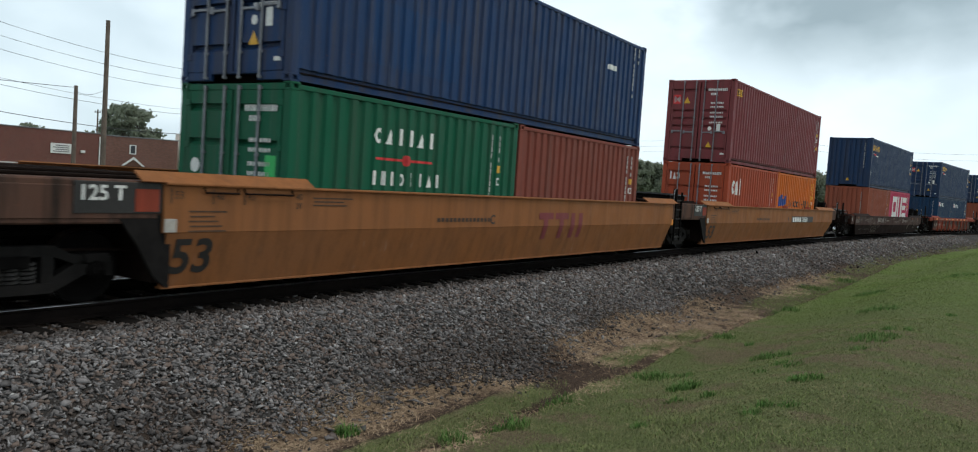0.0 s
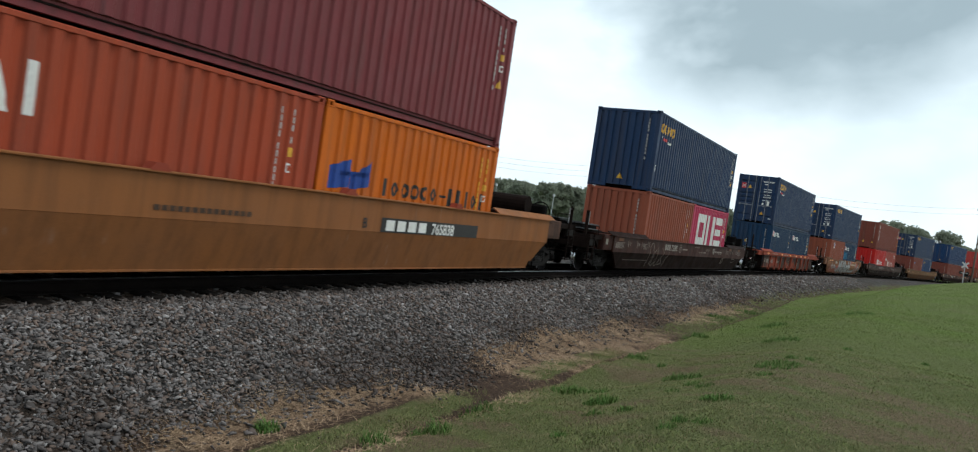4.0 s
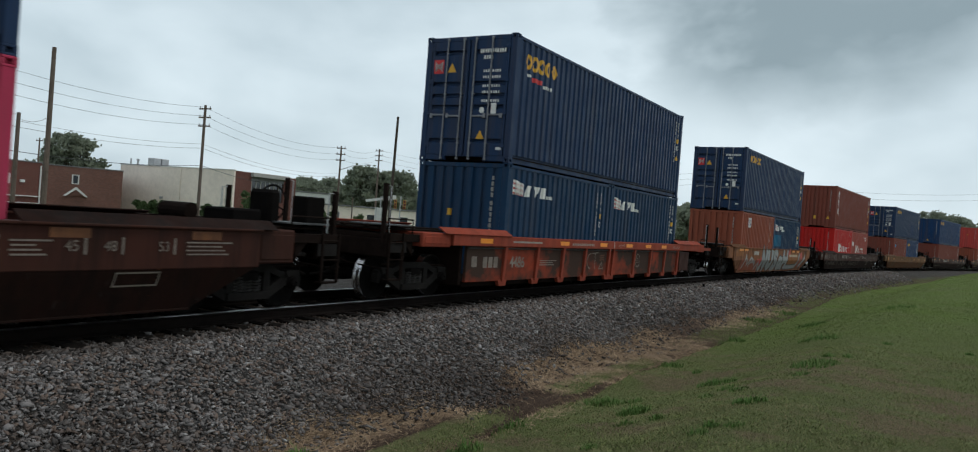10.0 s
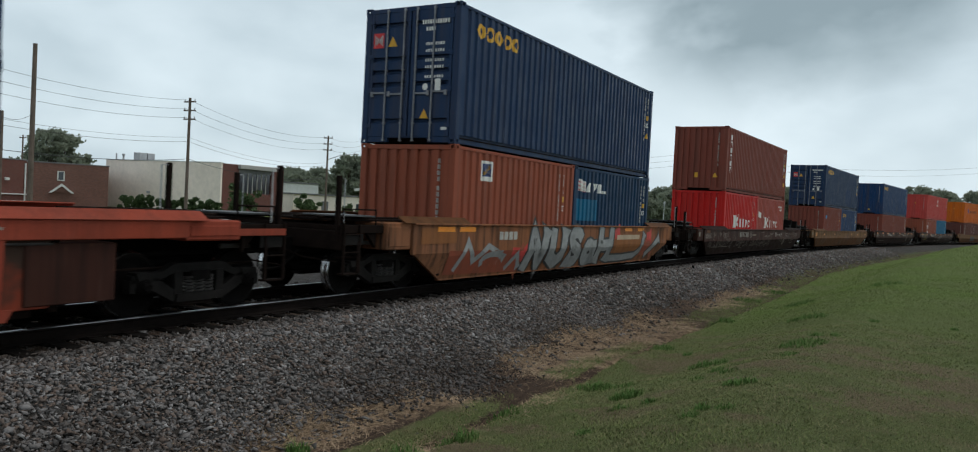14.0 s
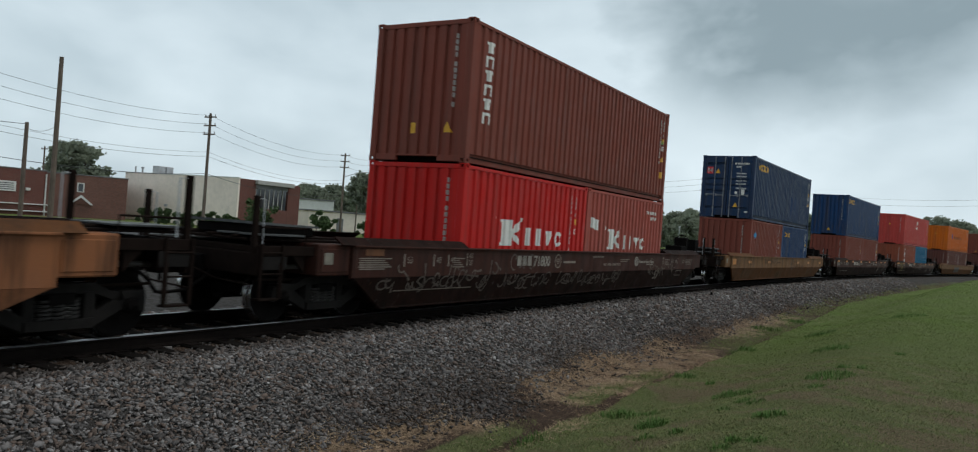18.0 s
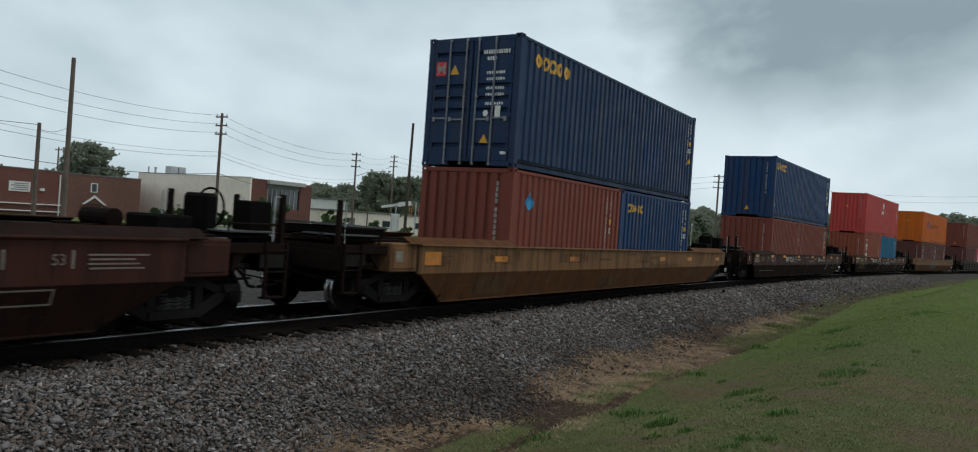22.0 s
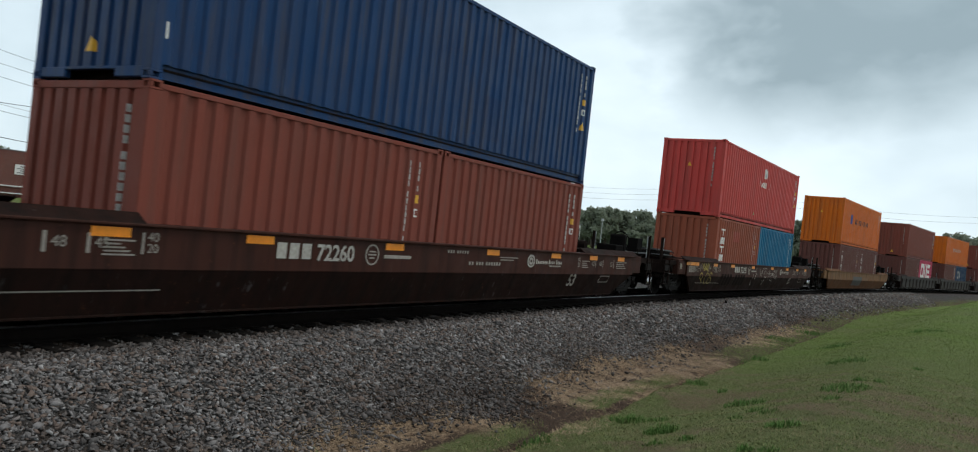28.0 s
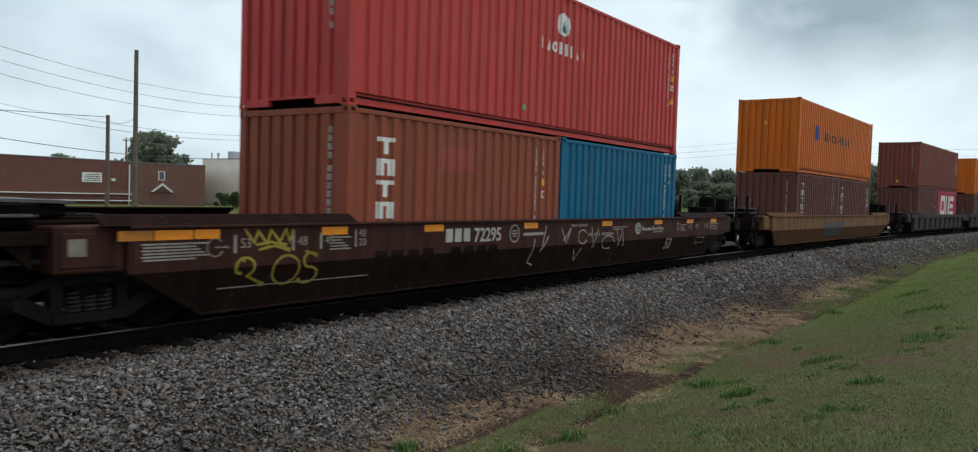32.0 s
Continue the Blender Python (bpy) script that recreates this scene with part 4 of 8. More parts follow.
def well_wagon(S, mat, label, style="single", top=1.20, mid=0.70, low=0.16, half=9.5, flat=8.5, ends=(True, True), wheel_end=1, reach=11.35, trucks=(-9.7, 9.7), boxes=0.75, ribs_at=(), ribbed_deck=False, posts=1.88):
    """A container well wagon; x runs along the train, origin on the rails under its middle. Pairs are front and rear."""
    root = thing("well_wagon", label, "freight wagon", "double-stack well wagons")
    half, flat, reach, boxes_ = [v if isinstance(v, tuple) else (v, v) for v in (half, flat, reach, boxes)]
    end_mat = yellow_end if mat is yellow_car else mat
    deep = 0.24 if ribbed_deck else 0.46
    ribbed = style == "ribbed"
    for side in (-1, 1):
        if ribbed:
            part("top_chord", Shape().box(-half[0], half[1], side * 1.46, side * 1.30, top - 0.20, top + 0.02, 0.01), mat, root)
            part("side_web", Shape().box(-flat[0], flat[1], side * 1.37, side * 1.30, low, top - 0.19, 0.006), orange_low if mat is orange_car else mat, root)
            post = cached(("rib", mat.name, side, top, low), lambda: Shape().face_list(
                [(-0.05, side * 1.455, top - 0.2), (0.05, side * 1.455, top - 0.2), (0.05, side * 1.41, low - 0.02), (-0.05, side * 1.41, low - 0.02), (-0.05, side * 1.365, top - 0.2), (0.05, side * 1.365, top - 0.2), (0.05, side * 1.365, low - 0.02), (-0.05, side * 1.365, low - 0.02)],
                [(0, 1, 2, 3), (4, 7, 6, 5), (0, 4, 5, 1), (1, 5, 6, 2), (2, 6, 7, 3), (3, 7, 4, 0)]).prism([(-0.2, low + 0.02), (0.2, low + 0.02), (0.13, low - 0.11), (-0.13, low - 0.11)], 1, min(side * 1.39, side * 1.31), max(side * 1.39, side * 1.31)).mesh("side_rib", mat))
            part("side_pipe", Shape().path([(-flat[0], side * 1.40, top - 0.245), (flat[1], side * 1.40, top - 0.245)], 0.016, 6), spring_steel, root, "thin pipe under the top chord")
            for x in ribs_at or np.linspace(-flat[0] + 0.08, flat[1] - 0.08, 11):
                r = part("side_rib", post, None, root)
                r.location = (x, 0, 0)
        else:
            up, lo = side_plates(-half[0], half[1], -flat[0], flat[1], top, mid, low, side)
            part("side_sill", up, mat, root)
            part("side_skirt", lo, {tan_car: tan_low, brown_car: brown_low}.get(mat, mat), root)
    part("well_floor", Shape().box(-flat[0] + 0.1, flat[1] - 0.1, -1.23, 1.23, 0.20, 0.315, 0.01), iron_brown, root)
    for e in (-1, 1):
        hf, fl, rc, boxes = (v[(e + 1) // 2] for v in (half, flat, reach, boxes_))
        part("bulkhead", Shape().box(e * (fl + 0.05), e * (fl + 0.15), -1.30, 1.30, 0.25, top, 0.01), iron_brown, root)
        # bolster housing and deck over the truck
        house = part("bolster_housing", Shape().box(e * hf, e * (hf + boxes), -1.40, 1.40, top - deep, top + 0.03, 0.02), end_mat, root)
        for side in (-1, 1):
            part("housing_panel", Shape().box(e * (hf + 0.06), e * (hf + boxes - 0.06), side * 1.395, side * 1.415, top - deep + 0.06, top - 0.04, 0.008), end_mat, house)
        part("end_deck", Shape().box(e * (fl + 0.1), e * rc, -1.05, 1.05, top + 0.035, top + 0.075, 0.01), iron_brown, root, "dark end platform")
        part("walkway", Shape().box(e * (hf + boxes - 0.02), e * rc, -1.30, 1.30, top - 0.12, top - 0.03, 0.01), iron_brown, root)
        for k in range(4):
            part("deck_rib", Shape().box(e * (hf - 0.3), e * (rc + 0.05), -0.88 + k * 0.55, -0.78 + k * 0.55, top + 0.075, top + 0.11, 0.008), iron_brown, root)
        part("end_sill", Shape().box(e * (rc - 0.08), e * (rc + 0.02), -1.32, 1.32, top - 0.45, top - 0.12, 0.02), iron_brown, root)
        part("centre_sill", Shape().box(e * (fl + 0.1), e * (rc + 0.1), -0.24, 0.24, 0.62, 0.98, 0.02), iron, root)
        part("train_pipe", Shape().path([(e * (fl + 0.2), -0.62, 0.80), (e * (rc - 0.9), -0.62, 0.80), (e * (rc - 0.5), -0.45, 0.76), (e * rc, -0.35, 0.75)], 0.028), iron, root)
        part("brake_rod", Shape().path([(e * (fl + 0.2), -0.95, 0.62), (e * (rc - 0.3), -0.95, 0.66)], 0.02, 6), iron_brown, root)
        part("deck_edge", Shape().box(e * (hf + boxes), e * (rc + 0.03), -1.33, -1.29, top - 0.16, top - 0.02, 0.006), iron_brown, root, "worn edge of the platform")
        part("hand_rail", Shape().path([(e * (hf + boxes + 0.1), -1.22, top - 0.04), (e * (hf + boxes + 0.1), -1.22, top + 0.24), (e * (rc - 0.12), -1.22, top + 0.24), (e * (rc - 0.12), -1.22, top - 0.04)], 0.016, 6), iron_brown, root)
        for k in (0, 1):
            part("bracket", Shape().prism([(e * (hf + boxes + 0.15 + 0.5 * k), top - 0.12), (e * (hf + boxes + 0.45 + 0.5 * k), top - 0.12), (e * (hf + boxes + 0.15 + 0.5 * k), top - 0.42)], 1, -1.28, -1.22), iron_brown, root)
        for k in (0, 1):
            part("running_board", Shape().box(e * (hf + boxes + 0.05), e * (rc - 0.02), -1.18 + 0.46 * k, -0.86 + 0.46 * k, top + 0.112, top + 0.14, 0.006), worn_board, root, "worn steel running board")
        part("end_plate", Shape().box(e * (rc - 0.52), e * (rc - 0.06), -1.352, -1.335, top - 0.36, top - 0.17, 0.004), frame_steel, root, "dull grey plate at the wagon's corner")
        part("brake_pipe", Shape().path([(e * (hf + boxes - 0.1), -1.1, top - 0.34), (e * (rc - 0.6), -1.1, top - 0.34), (e * (rc - 0.2), -0.8, top - 0.38)], 0.035), spring_steel, root)
        if ends[(e + 1) // 2]:
            part("coupler", Shape().box(e * (rc + 0.1), e * (rc + 0.45), -0.09, 0.09, 0.74, 0.92, 0.03).box(e * (rc + 0.40), e * (rc + 0.68), -0.17, 0.13, 0.70, 0.98, 0.05), iron, root, "rusty knuckle coupler")
            part("air_hose", Shape().path([(e * rc, -0.35, 0.75), (e * (rc + 0.15), -0.35, 0.62), (e * (rc + 0.35), -0.25, 0.46), (e * (rc + 0.6), -0.12, 0.42)], 0.026), iron, root, "black rubber air hose")
            part("cut_lever", Shape().path([(e * (rc + 0.04), -1.25, 0.62), (e * (rc + 0.05), -0.5, 0.66), (e * (rc + 0.2), -0.15, 0.80)], 0.013, 6), iron_brown, root, "bent uncoupling rod")
            part("step", Shape().box(e * (rc - 0.40), e * (rc - 0.02), -1.36, -1.22, 0.40, 0.43, 0.006).box(e * (rc - 0.40), e * (rc - 0.37), -1.36, -1.33, 0.42, 0.95, 0.006).box(e * (rc - 0.05), e * (rc - 0.02), -1.36, -1.33, 0.42, 0.95, 0.006), iron_brown, root)
        for side in (-1, 1):
            flap = Shape()
            x0, x1 = e * min(6.1, fl - 0.8), e * (hf + 0.3)
            y_in, y_out = side * 1.30, side * 1.49
            flap.face_list([(x0, y_out, top + 0.03), (x1, y_out, top + 0.03), (x1, y_in, top + 0.15), (x0, y_in, top + 0.15), (x0, y_out - side * 0.02, top + 0.02), (x1, y_out - side * 0.02, top + 0.02), (x1, y_in - side * 0.02, top + 0.135), (x0, y_in - side * 0.02, top + 0.135)],
                           [(0, 1, 2, 3), (4, 7, 6, 5), (0, 4, 5, 1), (1, 5, 6, 2), (2, 6, 7, 3), (3, 7, 4, 0)])
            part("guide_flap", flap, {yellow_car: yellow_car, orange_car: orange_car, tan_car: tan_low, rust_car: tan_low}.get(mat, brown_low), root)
            if ends[(e + 1) // 2]:
                lad = Shape()
                for x in (rc - 0.42, rc - 0.02):
                    lad.box(e * x - 0.02, e * x + 0.02, side * 1.37, side * 1.33, 0.42, top + 0.0, 0.006)
                for z in (0.78, 1.08):
                    lad.tube((e * (rc - 0.42), side * 1.36, z), (e * (rc - 0.02), side * 1.36, z), 0.014, 6)
                part("ladder", lad, iron_brown, root)
            part("stanchion", Shape().box(e * (rc - 0.05), e * (rc + 0.03), side * 1.16, side * 1.24, top - 0.3, posts, 0.01), iron_brown, root)
            part("grab_iron", Shape().path([(e * rc, side * 1.20, posts - 0.04), (e * (rc - 0.16), side * 1.20, posts - 0.04), (e * (rc - 0.16), side * 1.20, top)], 0.012, 6), galvanised, root)
    for x in trucks:
        truck(root, x)
    if wheel_end:
        rc = reach[0]
        tray = part("equipment_tray", Shape().box(-rc + 0.25, -rc + 1.45, -0.95, 0.35, top + 0.11, top + 0.25, 0.02), iron, root, "low dark equipment tray on the front platform")
        part("tray_lid", Shape().prism([(-rc + 0.2, top + 0.27), (-rc + 1.5, top + 0.25), (-rc + 1.5, top + 0.28), (-rc + 0.2, top + 0.31)], 1, -1.0, 0.4), worn_board, tray, "pale worn tray lid")
        e = wheel_end
        rc = reach[(e + 1) // 2]
        wx = e * (rc - 0.75)
        wheel = Shape()
        wheel.lathe([(0.28 + 0.017 * math.cos(a), 0.017 * math.sin(a)) for a in (i * math.pi / 3 for i in range(7))], (wx, -0.55, 1.62), 0, 22)
        for i in range(4):
            a = 2 * math.pi * i / 4 + 0.4
            wheel.tube((wx, -0.55, 1.62), (wx, -0.55 + 0.28 * math.cos(a), 1.62 + 0.28 * math.sin(a)), 0.011, 5)
        gear = part("hand_brake", Shape().box(wx - e * 0.05, wx - e * 0.30, -0.80, -0.32, top + 0.075, 1.82, 0.05).tube((wx, -0.55, 1.62), (wx - e * 0.06, -0.55, 1.62), 0.05, 10), iron, root, "dark hand-brake housing")
        part("hand_wheel", wheel, iron, gear, "spoked brake wheel")
        if style == "tank":
            part("air_reservoir", Shape().tube((e * (rc - 1.5), -0.5, top + 0.34), (e * (rc - 1.5), 0.75, top + 0.34), 0.24, 16).box(e * (rc - 1.62), e * (rc - 1.38), -0.1, 0.5, top + 0.07, top + 0.16, 0.01), iron_brown, root, "rusty air reservoir cylinder")
        else:
            part("brake_valve", Shape().box(e * (rc - 1.9), e * (rc - 1.3), -0.9, -0.3, top + 0.075, top + 0.30, 0.03), iron, root)
            part("control_box", Shape().box(e * (rc + 0.02), e * (rc - 0.42), -0.98, -0.66, top - 0.1, top + 0.56, 0.02), iron, root, "upright black control box")
            part("brake_cylinder", Shape().tube((e * (rc - 1.75), 0.1, top + 0.2), (e * (rc - 1.75), 0.7, top + 0.2), 0.13, 14), iron_brown, root)
    MOVERS.append((root, S, 0.0, 0.0))
    return root


# ---- painted marks ----
def tri(u, z, h):
    return [(u - h * 0.55, u, z, z, z, z + h), (u, u + h * 0.55, z, z + h, z, z)]


def disc(u, z, r, n=10):
    out = []
    for i in range(n):
        a, b = -r + 2 * r * i / n, -r + 2 * r * (i + 1) / n
        ha, hb = math.sqrt(max(0, r * r - a * a)), math.sqrt(max(0, r * r - b * b))
        out.append((u + a, u + b, z - ha, z + ha, z - hb, z + hb))
    return out


def blocks(u0, u1, z0, z1, n, gap=0.25, bite=True):
    """A run of n plain blocks that stands for a trade name."""
    w = (u1 - u0) / (n - gap)
    out = []
    for i in range(n):
        a, b = u0 + i * w, u0 + i * w + w * (1 - gap)
        t = (b - a) * 0.34
        if bite and i % 3 == 0:
            out += [rect(a, a + t, z0, z1), rect(a + t, b, z1 - (z1 - z0) * 0.26, z1), rect(a + t, b, z0, z0 + (z1 - z0) * 0.26)]
        elif bite and i % 3 == 1:
            out += [rect(a, a + t, z0, z1), rect(b - t, b, z0, z1)]
        else:
            out.append(rect(a, b, z0, z1))
    return out


def shapes(u0, u1, z0, z1, plan, gap=0.2):
    """A run of plain shapes that stands for a trade name: o ring, c open ring, l bar, b block, t peak, v valley, z leaning block, - dash."""
    w = (u1 - u0) / (len(plan) - gap)
    h, out = z1 - z0, []
    for i, kind in enumerate(plan):
        a, b = u0 + i * w, u0 + i * w + w * (1 - gap)
        m, r = (a + b) / 2, (b - a) / 2
        if kind in "oc":
            n = 8
            for j in range(n):
                p, q = -1 + 2 * j / n, -1 + 2 * (j + 1) / n
                hp, hq = (math.sqrt(max(0.0, 1 - x * x)) for x in (p, q))
                kp, kq = (0.52 * math.sqrt(max(0.0, 1 - (x / 0.5) ** 2)) for x in (p, q))
                zc, hh = (z0 + z1) / 2, h / 2
                if kind == "c" and j >= 6:
                    kp = kq = 0.45
                if kp == 0 and kq == 0:
                    out.append((m + p * r, m + q * r, zc - hh * hp, zc + hh * hp, zc - hh * hq, zc + hh * hq))
                else:
                    out.append((m + p * r, m + q * r, zc + hh * kp, zc + hh * hp, zc + hh * kq, zc + hh * max(hq, kq)))
                    out.append((m + p * r, m + q * r, zc - hh * hp, zc - hh * kp, zc - hh * max(hq, kq), zc - hh * kq))
        elif kind == "l":
            out.append(rect(m - 0.42 * r, m + 0.42 * r, z0, z1 + 0.12 * h))
        elif kind == "b":
            out.append(rect(a, b, z0, z1))
        elif kind == "t":
            out += [(a, m, z0, z0, z0, z1), (m, b, z0, z1, z0, z0)]
        elif kind == "v":
            out += [(a, m, z1, z1, z0, z1), (m, b, z0, z1, z1, z1)]
        elif kind == "z":
            q = 0.5 * r
            out += [(a, a + q, z0, z0, z0, z1), (a + q, b - q, z0, z1, z0, z1), (b - q, b, z0, z1, z1, z1)]
        elif kind == "-":
            out.append(rect(a, b, z0 + 0.4 * h, z0 + 0.58 * h))
    return out


def column_blocks(u, w, z_top, h, n):
    out = []
    for i in range(n):
        z = z_top - i * h
        a, b = z - h * 0.78, z
        if i % 2:
            out += [rect(u, u + w * 0.34, a, b), rect(u + w * 0.66, u + w, a, b), rect(u + w * 0.34, u + w * 0.66, b - h * 0.2, b)]
        else:
            out += [rect(u + w * 0.3, u + w * 0.7, a, b), rect(u, u + w * 0.3, b - h * 0.2, b), rect(u + w * 0.7, u + w, b - h * 0.2, b)]
    return out


def side_codes(size, tall, warn=True, ink=None, inset=0.72):
    """The identity columns at the rear of a long side."""
    hl, H = (6.058, LOW) if size == 20 else (12.192, TALL)
    hl /= 2
    k = hl - inset
    out = [("code_column", ink or code_mark, bar_column(k, H - 0.3, 11, 0.042, 0.095, 0.022) + bar_column(k + 0.27, H - 0.3, 4, 0.042, 0.095, 0.022), "side")]
    if warn:
        out.append(("notice", yellow_mark, [rect(k + 0.25, k + 0.36, H - 1.02, H - 0.88)], "side"))
        out.append(("notice", white_mark, ring(k + 0.25, k + 0.37, H - 1.26, H - 1.12, 0.025), "side"))
        if tall:
            out.append(("warning_triangle", yellow_mark, tri(k + 0.31, H - 1.62, 0.2), "side"))
    return out


def end_codes(H, warn=True):
    out = [("code_column", code_mark, bar_column(-0.83, H - 0.3, 11, 0.042, 0.095, 0.03), "end")]
    if warn:
        out.append(("warning_triangle", yellow_mark, tri(0.02, 0.34, 0.2), "end"))
    return out


def door_codes(H, badge=True, patch=True):
    """Identity rows, weights and stickers on a pair of doors."""
    rows = bar_row(-0.95, H - 0.42, 11, 0.09, 0.045, 0.018) + bar_row(-0.62, H - 0.56, 4, 0.08, 0.045, 0.018)
    for i, z in enumerate((H - 0.86, H - 1.0, H - 1.2, H - 1.34, H - 1.54)):
        rows += bar_row(-0.55, z, 3, 0.06, 0.04, 0.02) + bar_row(-0.85, z, 4, 0.06, 0.04, 0.02)
    out = [("code_panel", white_mark, rows, "end"), ("notice", white_mark, [rect(-1.0, -0.86, 0.28, 0.34)], "end"),
           ("warning_triangle", yellow_mark, tri(-0.42, 0.52, 0.2), "end")]
    if patch:
        out.append(("notice_plate", white_mark, [rect(-0.80, -0.66, H - 1.82, H - 1.56)], "end"))
        out.append(("round_notice", white_mark, disc(-0.42, H - 1.72, 0.07, 6), "end"))
    if badge:
        out.append(("badge", red_mark, [rect(0.70, 0.98, H - 0.86, H - 0.54)], "end"))
        out.append(("badge_field", white_mark, [(0.73, 0.84, H - 0.83, H - 0.57, H - 0.74, H - 0.66), (0.84, 0.95, H - 0.74, H - 0.66, H - 0.83, H - 0.57)], "end"))
        out.append(("warning_triangle", yellow_mark, tri(0.47, H - 0.84, 0.22), "end"))
    return out


def yellow_badge(u0, u1, z0, z1, sub=False):
    out = [("badge", yellow_mark, shapes(u0, u1, z0, z1, "ooooo", 0.12), "side")]
    if sub:
        out.append(("badge_line", red_mark, [rect(u0 + 0.35, u0 + 0.85, z0 - 0.24, z0 - 0.14)], "side"))
        out.append(("badge_line", white_mark, [rect(u0 + 0.15, u0 + 0.28, z0 - 0.16, z0 - 0.1)] + bar_row(u0 + 0.9, z0 - 0.3, 6, 0.08, 0.06, 0.02), "side"))
    return out


def flag_badge(u0, z1, k=1.0):
    flag = [(u0 + 0.04, u0 + 0.5 * k, z1 - 0.34, z1, z1 - 0.36, z1 - 0.08)]
    stripes = [(u0 + 0.07, u0 + 0.5 * k, z1 - 0.11 - i * 0.11, z1 - 0.06 - i * 0.11, z1 - 0.17 - i * 0.10, z1 - 0.12 - i * 0.10) for i in range(3)]
    return [("flag", white_mark, flag, "side"), ("flag_stripe", red_mark, [(a, b, c + 0.0, d, e, f) for a, b, c, d, e, f in stripes], "side"),
            ("badge", white_mark, shapes(u0 + 0.62 * k, u0 + 1.72 * k, z1 - 0.36, z1 - 0.10, "zvz", 0.16) + bar_row(u0 + 1.75 * k, z1 - 0.36, 4, 0.08, 0.06, 0.02), "side")]


def slogan(u0, z0, w, h, flag=False):
    """A tall block and a run of lower ones in white."""
    out = [("trade_mark", white_mark, [rect(u0 + 0.07 * w, u0 + 0.2 * w, z0 - 0.02, z0 + h), rect(u0 + 0.03 * w, u0 + 0.07 * w, z0 + 0.88 * h, z0 + h), rect(u0 + 0.03 * w, u0 + 0.07 * w, z0 - 0.02, z0 + 0.1 * h), (u0 + 0.2 * w, u0 + 0.30 * w, z0 + 0.3 * h, z0 + 0.62 * h, z0 + 0.62 * h, z0 + h), (u0 + 0.2 * w, u0 + 0.32 * w, z0 + 0.32 * h, z0 + 0.62 * h, z0 - 0.02, z0 + 0.2 * h)] + shapes(u0 + 0.38 * w, u0 + w, z0, z0 + 0.66 * h, "llvc", 0.22) + [rect(u0 - 0.12, u0 - 0.07, z0 + h * 0.95, z0 + h * 1.12), rect(u0 + 0.33 * w, u0 + 0.35 * w, z0 + h * 0.95, z0 + h * 1.12)], "side")]
    if flag:
        out.append(("flag", white_mark, [(u0 - 1.05, u0 - 0.6, z0 + 0.55, z0 + 0.83, z0 + 0.48, z0 + 0.76)], "side"))
    return out


# ---- the train: wagon by wagon, with its load ----
BED = 0.317
PAIR = 3.067
C12, C13 = 259.9, 279.2


def stack(S, upper, front, rear, tall=True):
    container(40, tall, upper[0], upper[1], S, BED + LOW + 0.003, *upper[2:])
    container(20, False, front[0], front[1], S - PAIR, BED, *front[2:])
    container(20, False, rear[0], rear[1], S + PAIR, BED, *rear[2:])


artic = dict(top=1.42, mid=0.85, low=0.18)
w1 = well_wagon(11.74, yellow_car, "yellow-brown articulated well wagon with weathered paint", ends=(False, False), wheel_end=0, trucks=(-9.9,), half=(8.43, 8.0), flat=(8.3, 7.8), reach=(10.6, 8.85), boxes=(2.1, 0.3), **artic)
w2 = well_wagon(31.18, yellow_car, "yellow-brown articulated well wagon, brake gear on its end deck", style="tank", ends=(False, True), wheel_end=1, trucks=(-9.9, 9.55), half=(8.43, 9.1), flat=(8.3, 8.4), reach=(10.6, 11.2), boxes=(2.1, 0.95), **artic)
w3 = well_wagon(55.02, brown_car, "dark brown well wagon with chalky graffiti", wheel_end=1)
w4 = well_wagon(78.00, orange_car, "faded orange well wagon with ribbed sides", style="ribbed", half=8.4, flat=(7.75, 6.6), top=1.26, low=0.31, reach=10.3, trucks=(-9.1, 8.95), wheel_end=0, boxes=0.95, ribbed_deck=True, posts=2.12, ribs_at=(-6.25, -4.71, -3.31, -1.95, -0.31, 0.0, 1.72, 3.2, 4.6, 6.0))
w5 = well_wagon(99.24, rust_car, "rust-orange well wagon covered in silver graffiti", top=1.26, half=7.7, flat=6.5, reach=9.55, trucks=(-8.0, 8.0), wheel_end=0, posts=2.05)
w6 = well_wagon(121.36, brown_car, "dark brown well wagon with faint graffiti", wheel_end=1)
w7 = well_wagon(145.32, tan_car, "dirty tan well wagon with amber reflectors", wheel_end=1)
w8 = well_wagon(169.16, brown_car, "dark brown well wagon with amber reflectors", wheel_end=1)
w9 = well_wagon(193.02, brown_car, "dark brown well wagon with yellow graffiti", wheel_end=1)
w10 = well_wagon(216.85, tan_car, "brown-stained tan well wagon with a dark graffiti patch", wheel_end=1)
far_car = dict(style="ribbed", half=8.5, flat=7.8, top=1.25, low=0.3, wheel_end=0)
w11 = well_wagon(240.98, grey_car, "dark grey well wagon with ribbed sides", reach=(11.3, 9.4), trucks=(-9.6, 9.4), ends=(True, False), **far_car)
w12 = well_wagon(C12, grey_car, "dark grey well wagon with ribbed sides", reach=9.4, trucks=(9.6,), ends=(False, False), **far_car)
w13 = well_wagon(C13, grey_car, "dark grey well wagon with ribbed sides", reach=(9.4, 11.3), trucks=(9.6,), ends=(False, True), **far_car)

